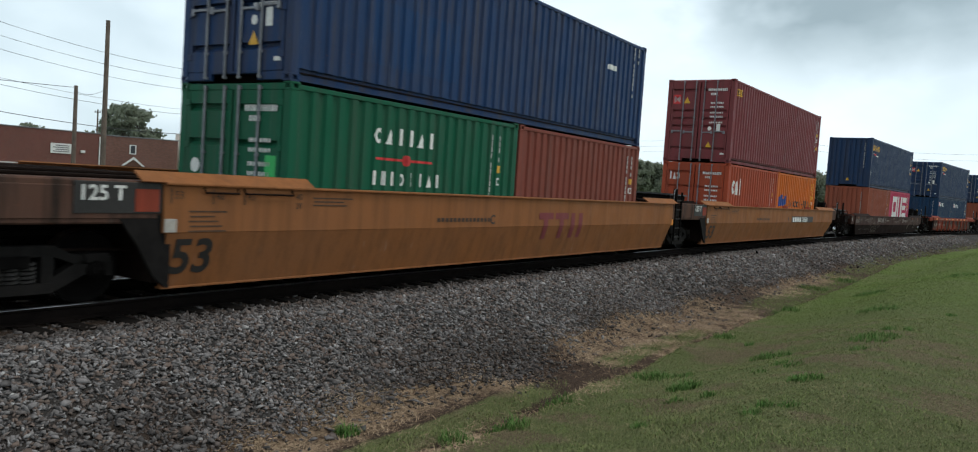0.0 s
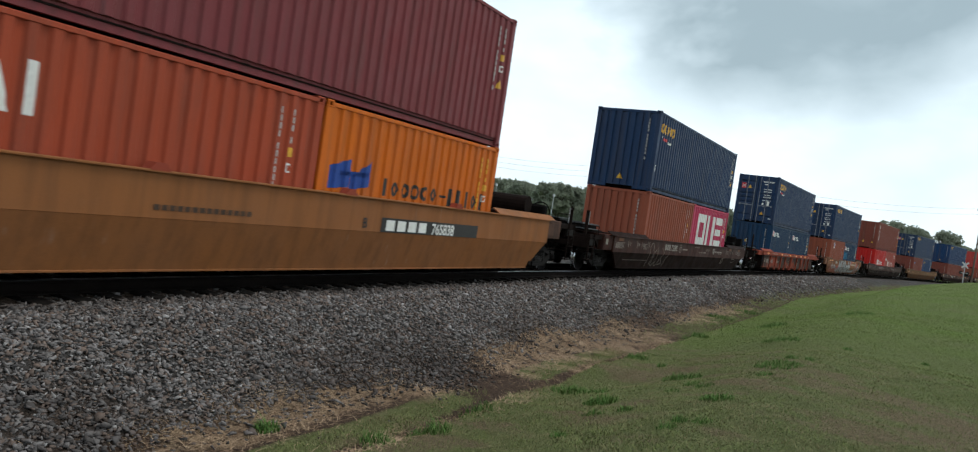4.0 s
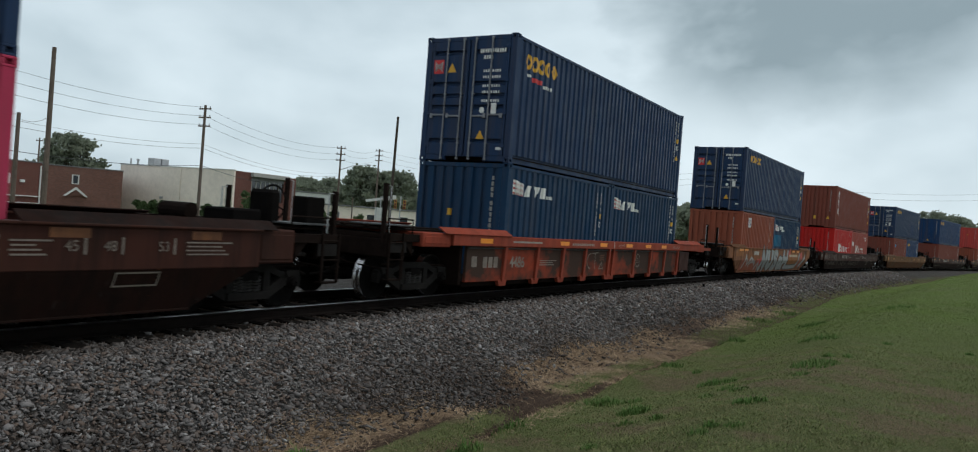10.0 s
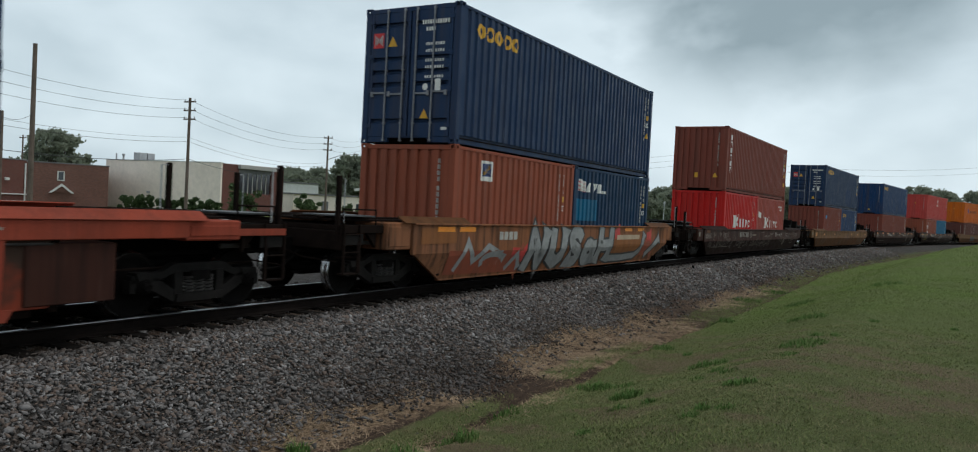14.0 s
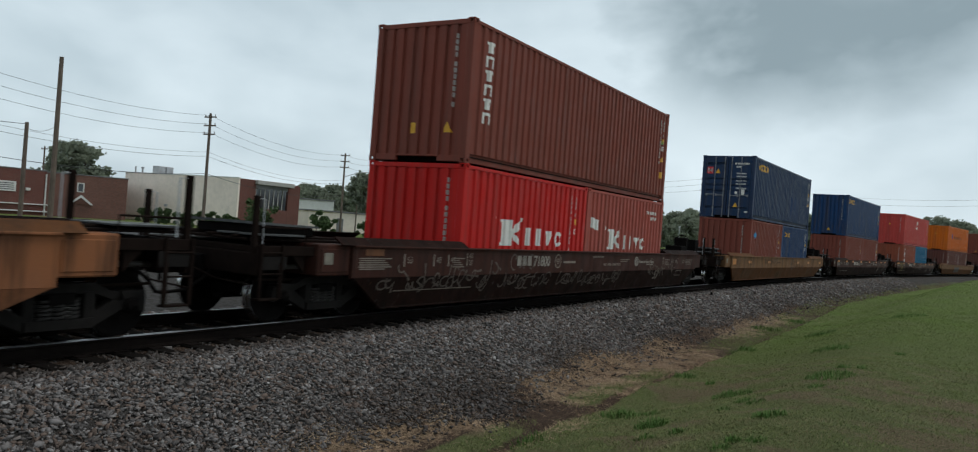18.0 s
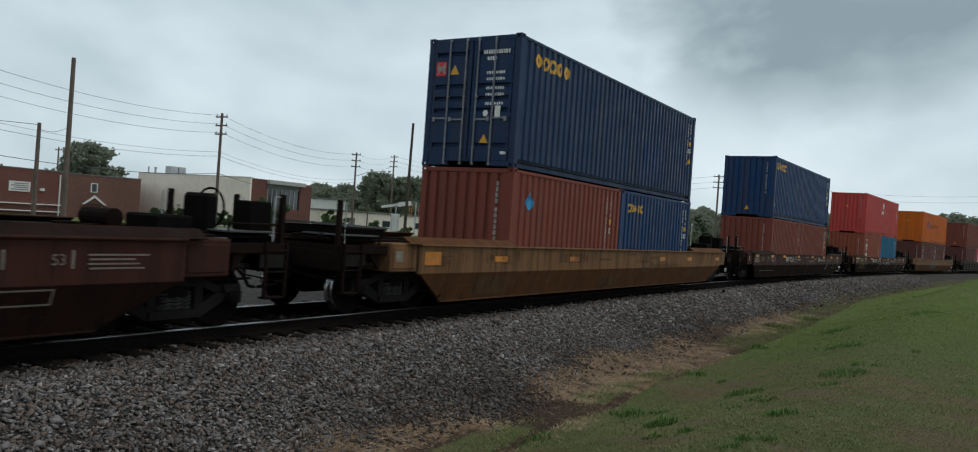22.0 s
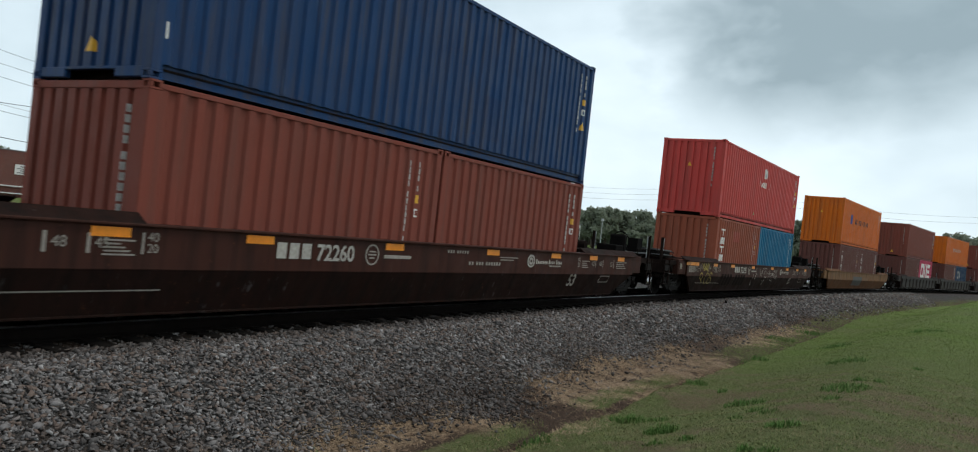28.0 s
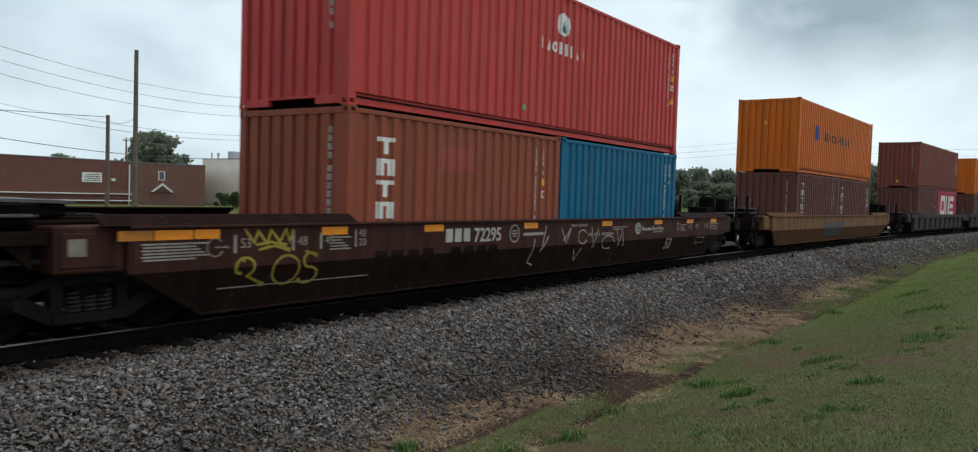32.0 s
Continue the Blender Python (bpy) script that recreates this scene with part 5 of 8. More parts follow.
codes20, codes40 = side_codes(20, False), side_codes(40, True)
front20 = side_codes(20, False, inset=0.94)
stack(11.41, (worn_blue, "worn blue forty-foot container, doors forward, on two shorter ones", True, side_codes(40, False, False) + door_codes(LOW, False) + [("repair_patch", blue, [rect(-4.6, -2.2, 0.5, 1.5)], "side"), ("notice", white_mark, [rect(3.85, 4.35, 1.72, 1.84)], "side")]),
      (green, "green twenty-foot container with white lettering", True, front20 + door_codes(LOW, False) + [("trade_mark", white_mark, shapes(-1.25, 0.3, 1.88, 2.12, "ctlltl", 0.3) + shapes(-1.28, 0.5, 1.22, 1.42, "lllolltl", 0.4), "side"), ("badge", red_mark, [rect(-1.2, 0.3, 1.62, 1.66)] + disc(-0.42, 1.64, 0.09, 6), "side"), ("notice", green_mark, [rect(-0.98, -0.76, 1.25, 1.55)], "end"), ("round_notice", white_mark, disc(0.8, 1.35, 0.11, 8), "end")]),
      (brown, "rust-brown twenty-foot container in a yellow well wagon", False, codes20), tall=False)
stack(31.18, (maroon, "maroon forty-foot container with stickered doors forward", True, codes40 + door_codes(TALL) + [("badge", yellow_mark, [rect(-5.75, -5.2, 2.35, 2.6)], "side"), ("badge_field", black_mark, blocks(-5.7, -5.25, 2.4, 2.55, 3, 0.2), "side")]),
      (terracotta, "terracotta twenty-foot container with white markings, doors forward", True, front20 + door_codes(LOW, False, False) + [("trade_mark", white_mark, shapes(-2.6, -1.5, 1.52, 2.04, "ctl", 0.08), "side"), ("trade_mark", white_mark, shapes(0.55, 0.95, 1.95, 2.2, "ctl", 0.1), "end")]),
      (orange, "orange twenty-foot container with dark blue markings", False, side_codes(20, False, True, yellow_mark) + [("badge", blue_mark, [(-2.75, -2.2, 1.18, 1.55, 1.24, 1.72), (-2.15, -1.6, 1.20, 1.42, 1.30, 1.74), (-2.45, -1.7, 1.42, 1.5, 1.44, 1.53)], "side"), ("trade_mark", black_mark, shapes(-1.3, 1.0, 1.18, 1.46, "looooo-", 0.22) + shapes(1.05, 2.65, 1.14, 1.46, "lllol", 0.26), "side")]))
stack(55.02, (navy, "navy blue forty-foot container with a yellow badge", False, codes40 + end_codes(TALL) + yellow_badge(-5.75, -4.2, 2.15, 2.5, True) + [("notice", white_mark, [rect(-5.98, -5.88, 0.75, 0.98)], "side")]),
      (rust_brown, "rust-brown twenty-foot container, ribbed end forward", False, front20 + end_codes(LOW, False)),
      (pink, "magenta twenty-foot container with huge white shapes", False, side_codes(20, False) + [("trade_shape", white_mark, ring(-2.16, -0.84, 0.86, 2.24, 0.36), "side"), ("trade_shape", white_mark, [rect(-0.62, -0.26, 0.86, 2.24), rect(0.36, 0.70, 0.86, 2.24)], "side"), ("trade_shape", white_mark, [rect(0.94, 2.08, 1.90, 2.24), rect(0.94, 2.02, 1.39, 1.69), rect(0.94, 2.08, 0.86, 1.18)], "side")]))
flag_marks = flag_badge(-2.75, 2.26)
stack(78.00, (navy, "navy blue forty-foot container, doors with stickers forward", True, codes40 + door_codes(TALL) + yellow_badge(-5.6, -4.0, 2.2, 2.55, True)),
      (slate_blue, "slate blue twenty-foot container with a white badge", False, front20 + end_codes(LOW, False) + flag_marks + [("notice", yellow_mark, [rect(0.25, 0.34, 1.35, 1.5)], "end")]),
      (slate_blue, "slate blue twenty-foot container with a white badge", False, codes20 + flag_marks))
stack(99.24, (navy, "navy blue forty-foot container, doors with stickers forward", True, codes40 + door_codes(TALL) + yellow_badge(-5.4, -3.5, 2.3, 2.62)),
      (rust_brown, "rust-brown twenty-foot container with a small white badge", False, front20 + end_codes(LOW, False) + [("badge", white_mark, [rect(-1.88, -1.44, 1.9, 2.34)], "side"), ("badge_field", blue_mark, [rect(-1.82, -1.5, 2.0, 2.28)], "side"), ("badge_stripe", yellow_mark, [(-1.8, -1.52, 2.02, 2.1, 2.16, 2.26)], "side")]),
      (slate_blue, "slate blue twenty-foot container with a brighter repaired patch", False, codes20 + [("repair_patch", sky_blue, [rect(-2.86, -1.36, 1.10, 1.70)], "side")] + flag_marks))
stack(121.36, (brown, "brown forty-foot container with tall white lettering", False, codes40 + end_codes(TALL, False) + [("warning_triangle", yellow_mark, tri(-0.72, 0.6, 0.22), "end"), ("notice", yellow_mark, [rect(0.06, 0.22, 0.58, 0.8)], "end"), ("trade_column", white_mark, column_blocks(-5.53, 0.34, 2.55, 0.29, 6), "side"), ("notice", green_mark, [rect(5.55, 5.7, 1.85, 1.95)], "side"), ("notice", yellow_mark, [rect(5.6, 5.78, 0.75, 0.95)], "side")]),
      (red, "bright red twenty-foot container with white lettering", False, front20 + end_codes(LOW, False) + slogan(-1.55, 1.0, 3.2, 0.55)),
      (pale_red, "faded red twenty-foot container with white lettering", False, [("code_panel", white_mark, bar_row(1.5, 2.12, 9, 0.1, 0.07, 0.03) + bar_row(2.0, 1.95, 4, 0.1, 0.07, 0.03), "side")] + slogan(-1.6, 1.0, 3.1, 0.55, True)))
stack(145.32, (navy, "navy blue forty-foot container, doors with stickers forward", True, codes40 + door_codes(TALL) + yellow_badge(-5.4, -3.7, 2.3, 2.62) + [("repair_patch", worn_blue, [rect(1.0, 3.2, 0.4, 1.5)], "side")]),
      (brown, "brown twenty-foot container with a light blue drop", False, front20 + end_codes(LOW, False) + [("badge", cyan_mark, disc(-2.2, 1.88, 0.17, 8) + [(-2.34, -2.2, 1.95, 1.95, 1.95, 2.14), (-2.2, -2.06, 1.95, 2.14, 1.95, 1.95)], "side")]),
      (blue, "blue twenty-foot container with a yellow badge", False, codes20 + yellow_badge(-2.45, -1.35, 1.97, 2.22)))
stack(169.16, (blue, "blue forty-foot container with a yellow badge", False, codes40 + end_codes(TALL) + yellow_badge(-5.75, -4.1, 2.28, 2.62) + [("repair_patch", worn_blue, [rect(1.2, 1.8, 0.4, 1.25)], "side"), ("notice", white_mark, [rect(-6.0, -5.9, 0.5, 0.7)], "side")]),
      (brown, "brown twenty-foot container, ribbed end forward", False, front20 + end_codes(LOW, False)),
      (brown, "reddish brown twenty-foot container behind another brown one", False, codes20))
stack(193.02, (crimson, "crimson forty-foot container with a round white emblem", False, codes40 + end_codes(TALL, False) + [("emblem", white_mark, disc(-0.03, 2.27, 0.24, 10), "side"), ("emblem_figure", blue_mark, [(-0.12, 0.0, 2.12, 2.2, 2.1, 2.4), (0.0, 0.1, 2.1, 2.4, 2.12, 2.18)], "side"), ("trade_mark", white_mark, shapes(-0.93, 0.9, 1.66, 1.88, "ltollltl", 0.3), "side"), ("warning_triangle", yellow_mark, tri(0.1, 1.85, 0.16), "end"), ("notice", green_mark, [rect(-1.5, -1.4, 0.4, 0.5)], "side")]),
      (rust_brown, "rust-brown twenty-foot container with tall white lettering", False, front20 + end_codes(LOW, False) + [("trade_column", white_mark, column_blocks(-2.38, 0.36, 2.18, 0.325, 4), "side"), ("repair_patch", pale_red, [rect(-0.8, 0.1, 1.75, 2.15)], "side")]),
      (sky_blue, "bright blue twenty-foot container behind a rust-brown one", False, side_codes(20, False, False)))
stack(216.85, (orange, "orange forty-foot container with dark markings", False, side_codes(40, True, False) + [("badge", blue_mark, [(-3.95, -3.4, 1.4, 2.0, 1.4, 2.0)], "side"), ("trade_mark", black_mark, shapes(-2.5, 1.6, 1.45, 1.78, "looooo-lllol", 0.22), "side"), ("warning_triangle", yellow_mark, tri(0.1, 1.9, 0.16), "end")]),
      (dark_brown, "dark brown twenty-foot container with white lettering", False, front20 + end_codes(LOW, False) + [("trade_column", dull_mark, column_blocks(-2.38, 0.32, 2.2, 0.28, 5), "side")]),
      (dark_brown, "dark brown twenty-foot container with white lettering", False, codes20 + [("trade_column", dull_mark, column_blocks(-2.38, 0.32, 2.2, 0.28, 5), "side")]))
stack(240.98, (brown, "brown forty-foot container, ribbed end forward", False, codes40 + end_codes(TALL)),
      (dark_brown, "dark brown twenty-foot container on a grey wagon", False, front20 + end_codes(LOW, False)),
      (pink, "magenta twenty-foot container with white shapes", False, [("trade_shape", white_mark, ring(-2.16, -0.84, 0.86, 2.24, 0.36), "side"), ("trade_shape", white_mark, [rect(-0.62, -0.26, 0.86, 2.24), rect(0.36, 0.70, 0.86, 2.24)], "side"), ("trade_shape", white_mark, [rect(0.94, 2.08, 1.90, 2.24), rect(0.94, 2.02, 1.39, 1.69), rect(0.94, 2.08, 0.86, 1.18)], "side")]))
stack(C12, (orange, "orange forty-foot container with dark markings", False, [("trade_mark", dull_mark, shapes(-2.5, 1.6, 1.45, 1.78, "looooo-lllol", 0.22), "side")]), (dark_brown, "dark brown twenty-foot container on a grey wagon", False, codes20), (slate_blue, "slate blue twenty-foot container on a grey wagon", False, [("badge", dull_mark, blocks(-2.0, -0.6, 1.2, 2.0, 2, 0.3), "side")]))
stack(C13, (brown, "brown forty-foot container on two darker ones", False, codes40 + end_codes(TALL)), (dark_brown, "dark brown twenty-foot container on a grey wagon", False, codes20 + end_codes(LOW, False)), (dark_brown, "dark brown twenty-foot container on a grey wagon", False, codes20))


# ---- lettering and graffiti on the wagons ----
def line_bar(x0, x1, z0, z1, face, dy=0.0):
    n = max(1, int(abs(z1 - z0) / 0.07))
    zs = [z0 + (z1 - z0) * i / n for i in range(n + 1)]
    return Shape().face_list([(x, face(z) - dy, z) for z in zs for x in (x0, x1)], [(2 * i, 2 * i + 1, 2 * i + 3, 2 * i + 2) for i in range(n)])


def bars(rows, face, dy=0.0):
    sh = Shape()
    for x0, x1, z0, z1 in rows:
        q = line_bar(x0, x1, z0, z1, face, dy)
        sh.face_list(q.v, q.f)
    return sh


def small_marks(name, rows, face, ink, w):
    return tagged(part(name, bars(rows, face), ink, w), kind="stuff")


def fine_print(x0, x1, z_top, n, step=0.05):
    return [(x0 + 0.02 * (i % 2), x1 - 0.06 * ((i * 3) % 4), z_top - i * step - 0.02, z_top - i * step) for i in range(n)]


def railway_marks(w, number, ink, faded, ambers, rear_big=True, line=True, drop=0.0, big_x=5.1):
    """Marks of the single wagons: road number, length marks, fine print, reflector strips."""
    f = skin()
    small_marks("railway_mark", [(-4.05 + i * 0.24, -3.87 + i * 0.24, 0.88, 1.10) for i in range(3)], f, ink, w)
    words("road_number", number, 0.33, ink, w, -3.28, 0.87, f)
    part("round_emblem", ribbon(arc(-2.02, 0.98, 0.155, 0.155, 0, 360, 16), 0.028, f), faded, w)
    for z, k in ((1.03, 0.08), (0.98, 0.10), (0.93, 0.06)):
        part("emblem_line", bars([(-2.02 - k, -2.02 + k, z - 0.012, z + 0.012)], f), faded, w)
    part("notice_strip", bars([(-1.72, -1.0, 0.93, 0.985)], f), faded, w)
    small_marks("small_number", [(0.1 + i * 0.085 + 0.05 * (i > 2), 0.15 + i * 0.085 + 0.05 * (i > 2), 1.07, 1.125) for i in range(8)], f, faded, w)
    for x, t in ((-8.12, "53"), (-7.22, "48"), (-6.74, "45")):
        words("length_mark", t, 0.17, faded, w, x + 0.05, 0.94, f, 0.0)
        part("length_tick", bars([(x - 0.04, x, 0.88, 1.10)], f), faded, w)
    words("length_mark", "40", 0.15, faded, w, -6.05, 1.03, f, 0.0)
    words("length_mark", "20", 0.15, faded, w, -6.05, 0.90, f, 0.0)
    part("length_tick", bars([(-6.12, -6.09, 0.88, 1.13)], f), faded, w)
    small_marks("fine_print", fine_print(-9.35, -8.5, 1.03, 6, 0.035), f, faded, w)
    small_marks("fine_print", fine_print(-6.6, -6.2, 1.04, 5, 0.04), f, faded, w)
    small_marks("fine_print", fine_print(2.0, 2.75, 1.04, 2), f, faded, w)
    small_marks("fine_print", [(0.85 + i * 0.1 + 0.06 * (i > 1) + 0.06 * (i > 4), 0.91 + i * 0.1 + 0.06 * (i > 1) + 0.06 * (i > 4), 0.86, 0.925) for i in range(11)], f, faded, w)
    part("low_stripe", bars([(-8.32, -5.75, 0.445, 0.462)], f), faded, w)
    if line:
        part("line_emblem", scribble([arc(3.35, 0.98, 0.15, 0.12, 0, 360, 14), arc(3.35, 0.98, 0.07, 0.06, 0, 360, 8)], 0.045, f), ink, w)
        small_marks("line_name", [(3.58 + i * 0.082 + 0.04 * (i > 6) + 0.04 * (i > 10), 3.632 + i * 0.082 + 0.04 * (i > 6) + 0.04 * (i > 10), 0.925, 0.99 + 0.035 * (i in (0, 7, 11))) for i in range(15)] + [(4.25 + i * 0.085, 4.30 + i * 0.085, 0.865, 0.898) for i in range(7)], f, ink, w)
    if rear_big:
        words("length_number", "53", 0.42, faded, w, big_x, 0.42, f)
        for x, t in ((6.6, "45"), (7.07, "48"), (7.8, "53")):
            words("length_mark", t, 0.17, faded, w, x, 0.92, f, 0.0)
            part("length_tick", bars([(x + 0.23, x + 0.26, 0.88, 1.08)], f), faded, w)
        words("length_mark", "40", 0.15, faded, w, 5.75, 1.01, f, 0.0)
        words("length_mark", "20", 0.15, faded, w, 5.75, 0.89, f, 0.0)
        small_marks("fine_print", fine_print(6.0, 6.46, 1.04, 4), f, faded, w)
        small_marks("fine_print", fine_print(8.22, 8.98, 1.04, 4), f, faded, w)
        part("hatch_frame", scribble([[(7.26, 0.66), (7.86, 0.66), (7.86, 0.5), (7.26, 0.5), (7.26, 0.66)]], 0.02, lambda z: f(z) - 0.004), faded, w, "outlined hatch on the lower side")
    part("notice_plate", line_bar(-10.12, -9.93, 0.92, 1.10, lambda z: -1.421), plate_mark, w)
    for x in ambers:
        part("reflector", bars([(x, x + 0.48, 1.065 + drop, 1.175 + drop)], lambda z: f(z) - 0.002), worn_reflector if drop else old_reflector if ink is faded_white else reflector, w)


AMBER = (-9.2, -6.75, -4.6, -1.7, 1.47, 4.3, 6.45, 8.3)
railway_marks(w3, "72090", faded_white, faded_dull, (-9.1, 6.42, 8.3))
railway_marks(w6, "71800", faded_white, faded_dull, (-9.2,))
railway_marks(w7, "70094", buffed, buffed, (-6.95, -3.5, 2.8, 5.48, 8.8), False, False, -0.15)
part("reflector", line_bar(-9.35, -8.85, 0.86, 1.1, lambda z: skin()(z) - 0.002), worn_reflector, w7, "wide amber reflector patch")
railway_marks(w8, "72260", dull_mark, faded_white, AMBER, big_x=5.4)
railway_marks(w9, "72295", dull_mark, faded_white, AMBER)
part("reflector", line_bar(-9.62, -9.22, 1.065, 1.175, lambda z: skin()(z) - 0.002), worn_reflector, w9, "worn amber tape")
part("reflector", line_bar(-8.70, -8.36, 1.065, 1.175, lambda z: skin()(z) - 0.002), reflector, w9)
sprayed("chalk_ring", [arc(-8.42, 0.96, 0.11, 0.11, 40, 330, 10), [(-8.42, 0.96), (-8.24, 0.96)]], 0.02, skin(), faded_dull, w9, "faint chalk ring")

faint_mark = plain("chalk_marks", (0.085, 0.066, 0.054), 0.8, 0.0, 0.4, 9.0, 0.0)
f3 = skin()
faded_black = plain("faded_black_print", (0.055, 0.028, 0.014), 0.7, 0.0, 0.4, 9.0, 0.0)
part("line_emblem", scribble([[(1.4, 1.14), (1.7, 1.16)] + arc(1.68, 0.88, 0.3, 0.27, 85, -200, 16), [(1.42, 1.12), (1.42, 0.7)]], 0.075, lambda z: f3(z) - 0.003), faded_black, w7, "large faded round emblem")
small_marks("line_name", [(2.1 + i * 0.158, 2.1 + i * 0.158 + 0.115, 0.74, 0.80 + 0.07 * ((i * 5) % 4 == 0)) for i in range(16)], lambda z: f3(z) - 0.003, buffed, w7)
for x0, x1, z0, z1 in ((-7.6, -6.3, 0.25, 0.62), (-1.5, -0.2, 0.22, 0.55), (5.6, 6.3, 0.3, 0.62), (6.5, 7.2, 0.35, 0.66)):
    part("buffed_patch", line_bar(x0, x1, z0, z1, lambda z: f3(z) - 0.003), buffed, w7, "dark buffed-over patch")
loops = [[(-5.75, 0.25)] + arc(-5.55, 0.85, 0.2, 0.25, 180, 0) + [(-5.33, 0.3)], arc(-5.05, 0.55, 0.18, 0.3, 60, 330), [(-4.85, 0.95), (-4.8, 0.4)] + arc(-4.6, 0.45, 0.2, 0.2, 200, 380), [(-4.3, 0.95), (-4.05, 0.75), (-4.3, 0.6), (-4.0, 0.35), (-4.3, 0.3)], [(-3.9, 1.0)] + arc(-3.7, 0.8, 0.22, 0.22, 120, -80) + [(-3.75, 0.25)]]
sprayed("graffiti", loops, 0.035, f3, faded_dull, w3, "thin chalky graffiti loops")
pen = random.Random(8)
loops6 = []
for x0, x1, z0, z1, n in ((-8.7, -4.9, 0.42, 1.0, 17), (-4.6, -2.3, 0.35, 0.7, 10), (-4.2, -3.3, 0.85, 1.08, 4), (-1.9, 2.2, 0.35, 0.7, 17), (4.4, 7.0, 0.45, 1.0, 9)):
    for i in range(n):
        x = x0 + (x1 - x0) * (i + pen.random() * 0.8) / n
        start = pen.uniform(0, 360)
        loops6.append(arc(x, pen.uniform(z0 + 0.1, z1 - 0.1), pen.uniform(0.05, 0.17), pen.uniform(0.07, 0.17), start, start + pen.choice((-1, 1)) * pen.uniform(150, 330), 10) + [(x + pen.uniform(0.05, 0.3), pen.uniform(z0, z1))])
sprayed("graffiti", loops6, 0.03, f3, faint_mark, w6, "faint chalk scrawl")
tag = [arc(-7.98, 0.7, 0.14, 0.12, 215, -70, 10) + [(-7.66, 0.46)], [(-8.0, 0.79), (-8.05, 0.62)], arc(-7.33, 0.63, 0.22, 0.19, 60, 420, 14), arc(-6.93, 0.74, 0.12, 0.1, 40, 250, 7) + arc(-6.95, 0.54, 0.17, 0.11, 80, -150, 8), [(-7.02, 0.86), (-6.82, 0.8)], [(-8.0, 1.17), (-7.86, 1.0), (-7.8, 1.14), (-7.66, 0.98), (-7.6, 1.15), (-7.46, 1.0), (-7.36, 1.16), (-7.3, 1.0), (-7.24, 1.14)], [(-7.82, 0.97), (-7.6, 1.0), (-7.36, 0.95)], [(-7.78, 0.91), (-7.55, 0.95), (-7.3, 0.89)]]
sprayed("graffiti", tag, 0.034, f3, graffiti_yellow, w9, "yellow spray-painted tag with a crown")
chalk = [[(-0.9, 1.1), (-1.05, 0.6), (-0.8, 0.9)], [(-0.3, 1.05), (-0.1, 0.75), (0.1, 1.05), (-0.2, 0.8)], arc(0.6, 0.85, 0.2, 0.15, 30, 330), [(1.0, 1.05), (1.1, 0.6), (1.3, 1.0)], arc(1.8, 0.7, 0.3, 0.15, 0, 300), [(2.2, 1.0), (2.35, 0.6), (2.5, 0.95), (2.6, 0.6)], [(0.3, 0.6), (0.45, 0.35), (0.6, 0.6)], [(-1.3, 0.85), (-1.4, 0.4), (-1.2, 0.35)]]
sprayed("graffiti", chalk, 0.022, f3, dull_mark, w9, "white chalk scrawl")
ghost = [(-5.7 + i * 0.36, -5.7 + i * 0.36 + 0.26, 0.36, 0.80) for i in (0, 1, 2, 3, 5, 6, 7, 8)]
for row in ghost:
    part("graffiti", bars([row], f3), iron_brown, w9, "faded black block graffiti")
part("graffiti", bars([(-2.6, 0.2, 0.35, 0.95)], f3), graffiti_dark, w10, "dark buffed graffiti patch")

# big silver graffiti on the rusty wagon
f5 = skin()
over = lambda d: (lambda z: f5(z) - d)
fat = [[(-2.98, 0.28), (-2.72, 1.1), (-2.3, 0.34), (-2.02, 1.12)], [(-1.62, 1.12), (-1.72, 0.5), (-1.35, 0.34), (-1.05, 0.5), (-0.92, 1.12)], arc(-0.2, 0.92, 0.3, 0.2, 20, 240, 8) + arc(-0.3, 0.5, 0.32, 0.2, 70, -150, 8), arc(0.72, 0.55, 0.26, 0.22, 0, 360, 12), [(1.02, 0.78), (1.04, 0.32)], [(1.56, 1.16), (1.42, 0.32)], [(2.36, 1.16), (2.22, 0.34)], [(1.48, 0.72), (2.26, 0.74)]]
thin = [[(-6.1, 0.35), (-5.75, 0.92), (-5.45, 0.5), (-4.9, 0.82), (-4.3, 0.62)], arc(-4.6, 0.48, 0.5, 0.16, 200, 20, 8), [(-3.9, 0.3), (-3.5, 0.62), (-3.3, 0.3)]]
tail = [[(2.25, 0.33), (3.4, 0.32), (4.6, 0.36), (5.0, 0.52), (5.25, 1.02)], [(5.7, 0.36), (6.2, 0.62), (6.75, 0.9)]]
for letter in (fat[:1], fat[1:2], fat[2:3], fat[3:5], fat[5:]):
    rim = part("graffiti_outline", scribble(letter, 0.46, over(0.006)), graffiti_dark, w5, "black outline of a spray-painted letter")
    part("graffiti_letter", scribble(letter, 0.33, over(0.010)), graffiti_grey, rim, "big silver spray-painted letter")
for stroke in thin:
    part("graffiti_swirl", scribble([stroke], 0.13, over(0.010)), graffiti_grey, w5, "silver spray-painted swirl")
for stroke in tail:
    rim = part("graffiti_outline", scribble([stroke], 0.30, over(0.006)), graffiti_dark, w5, "black outline of a spray-painted tail")
    part("graffiti_tail", scribble([stroke], 0.19, over(0.010)), graffiti_grey, rim, "silver spray-painted tail")
part("graffiti_field", line_bar(2.62, 5.0, 0.42, 1.04, over(0.002)), yellow_car, w5, "golden-brown graffiti field")
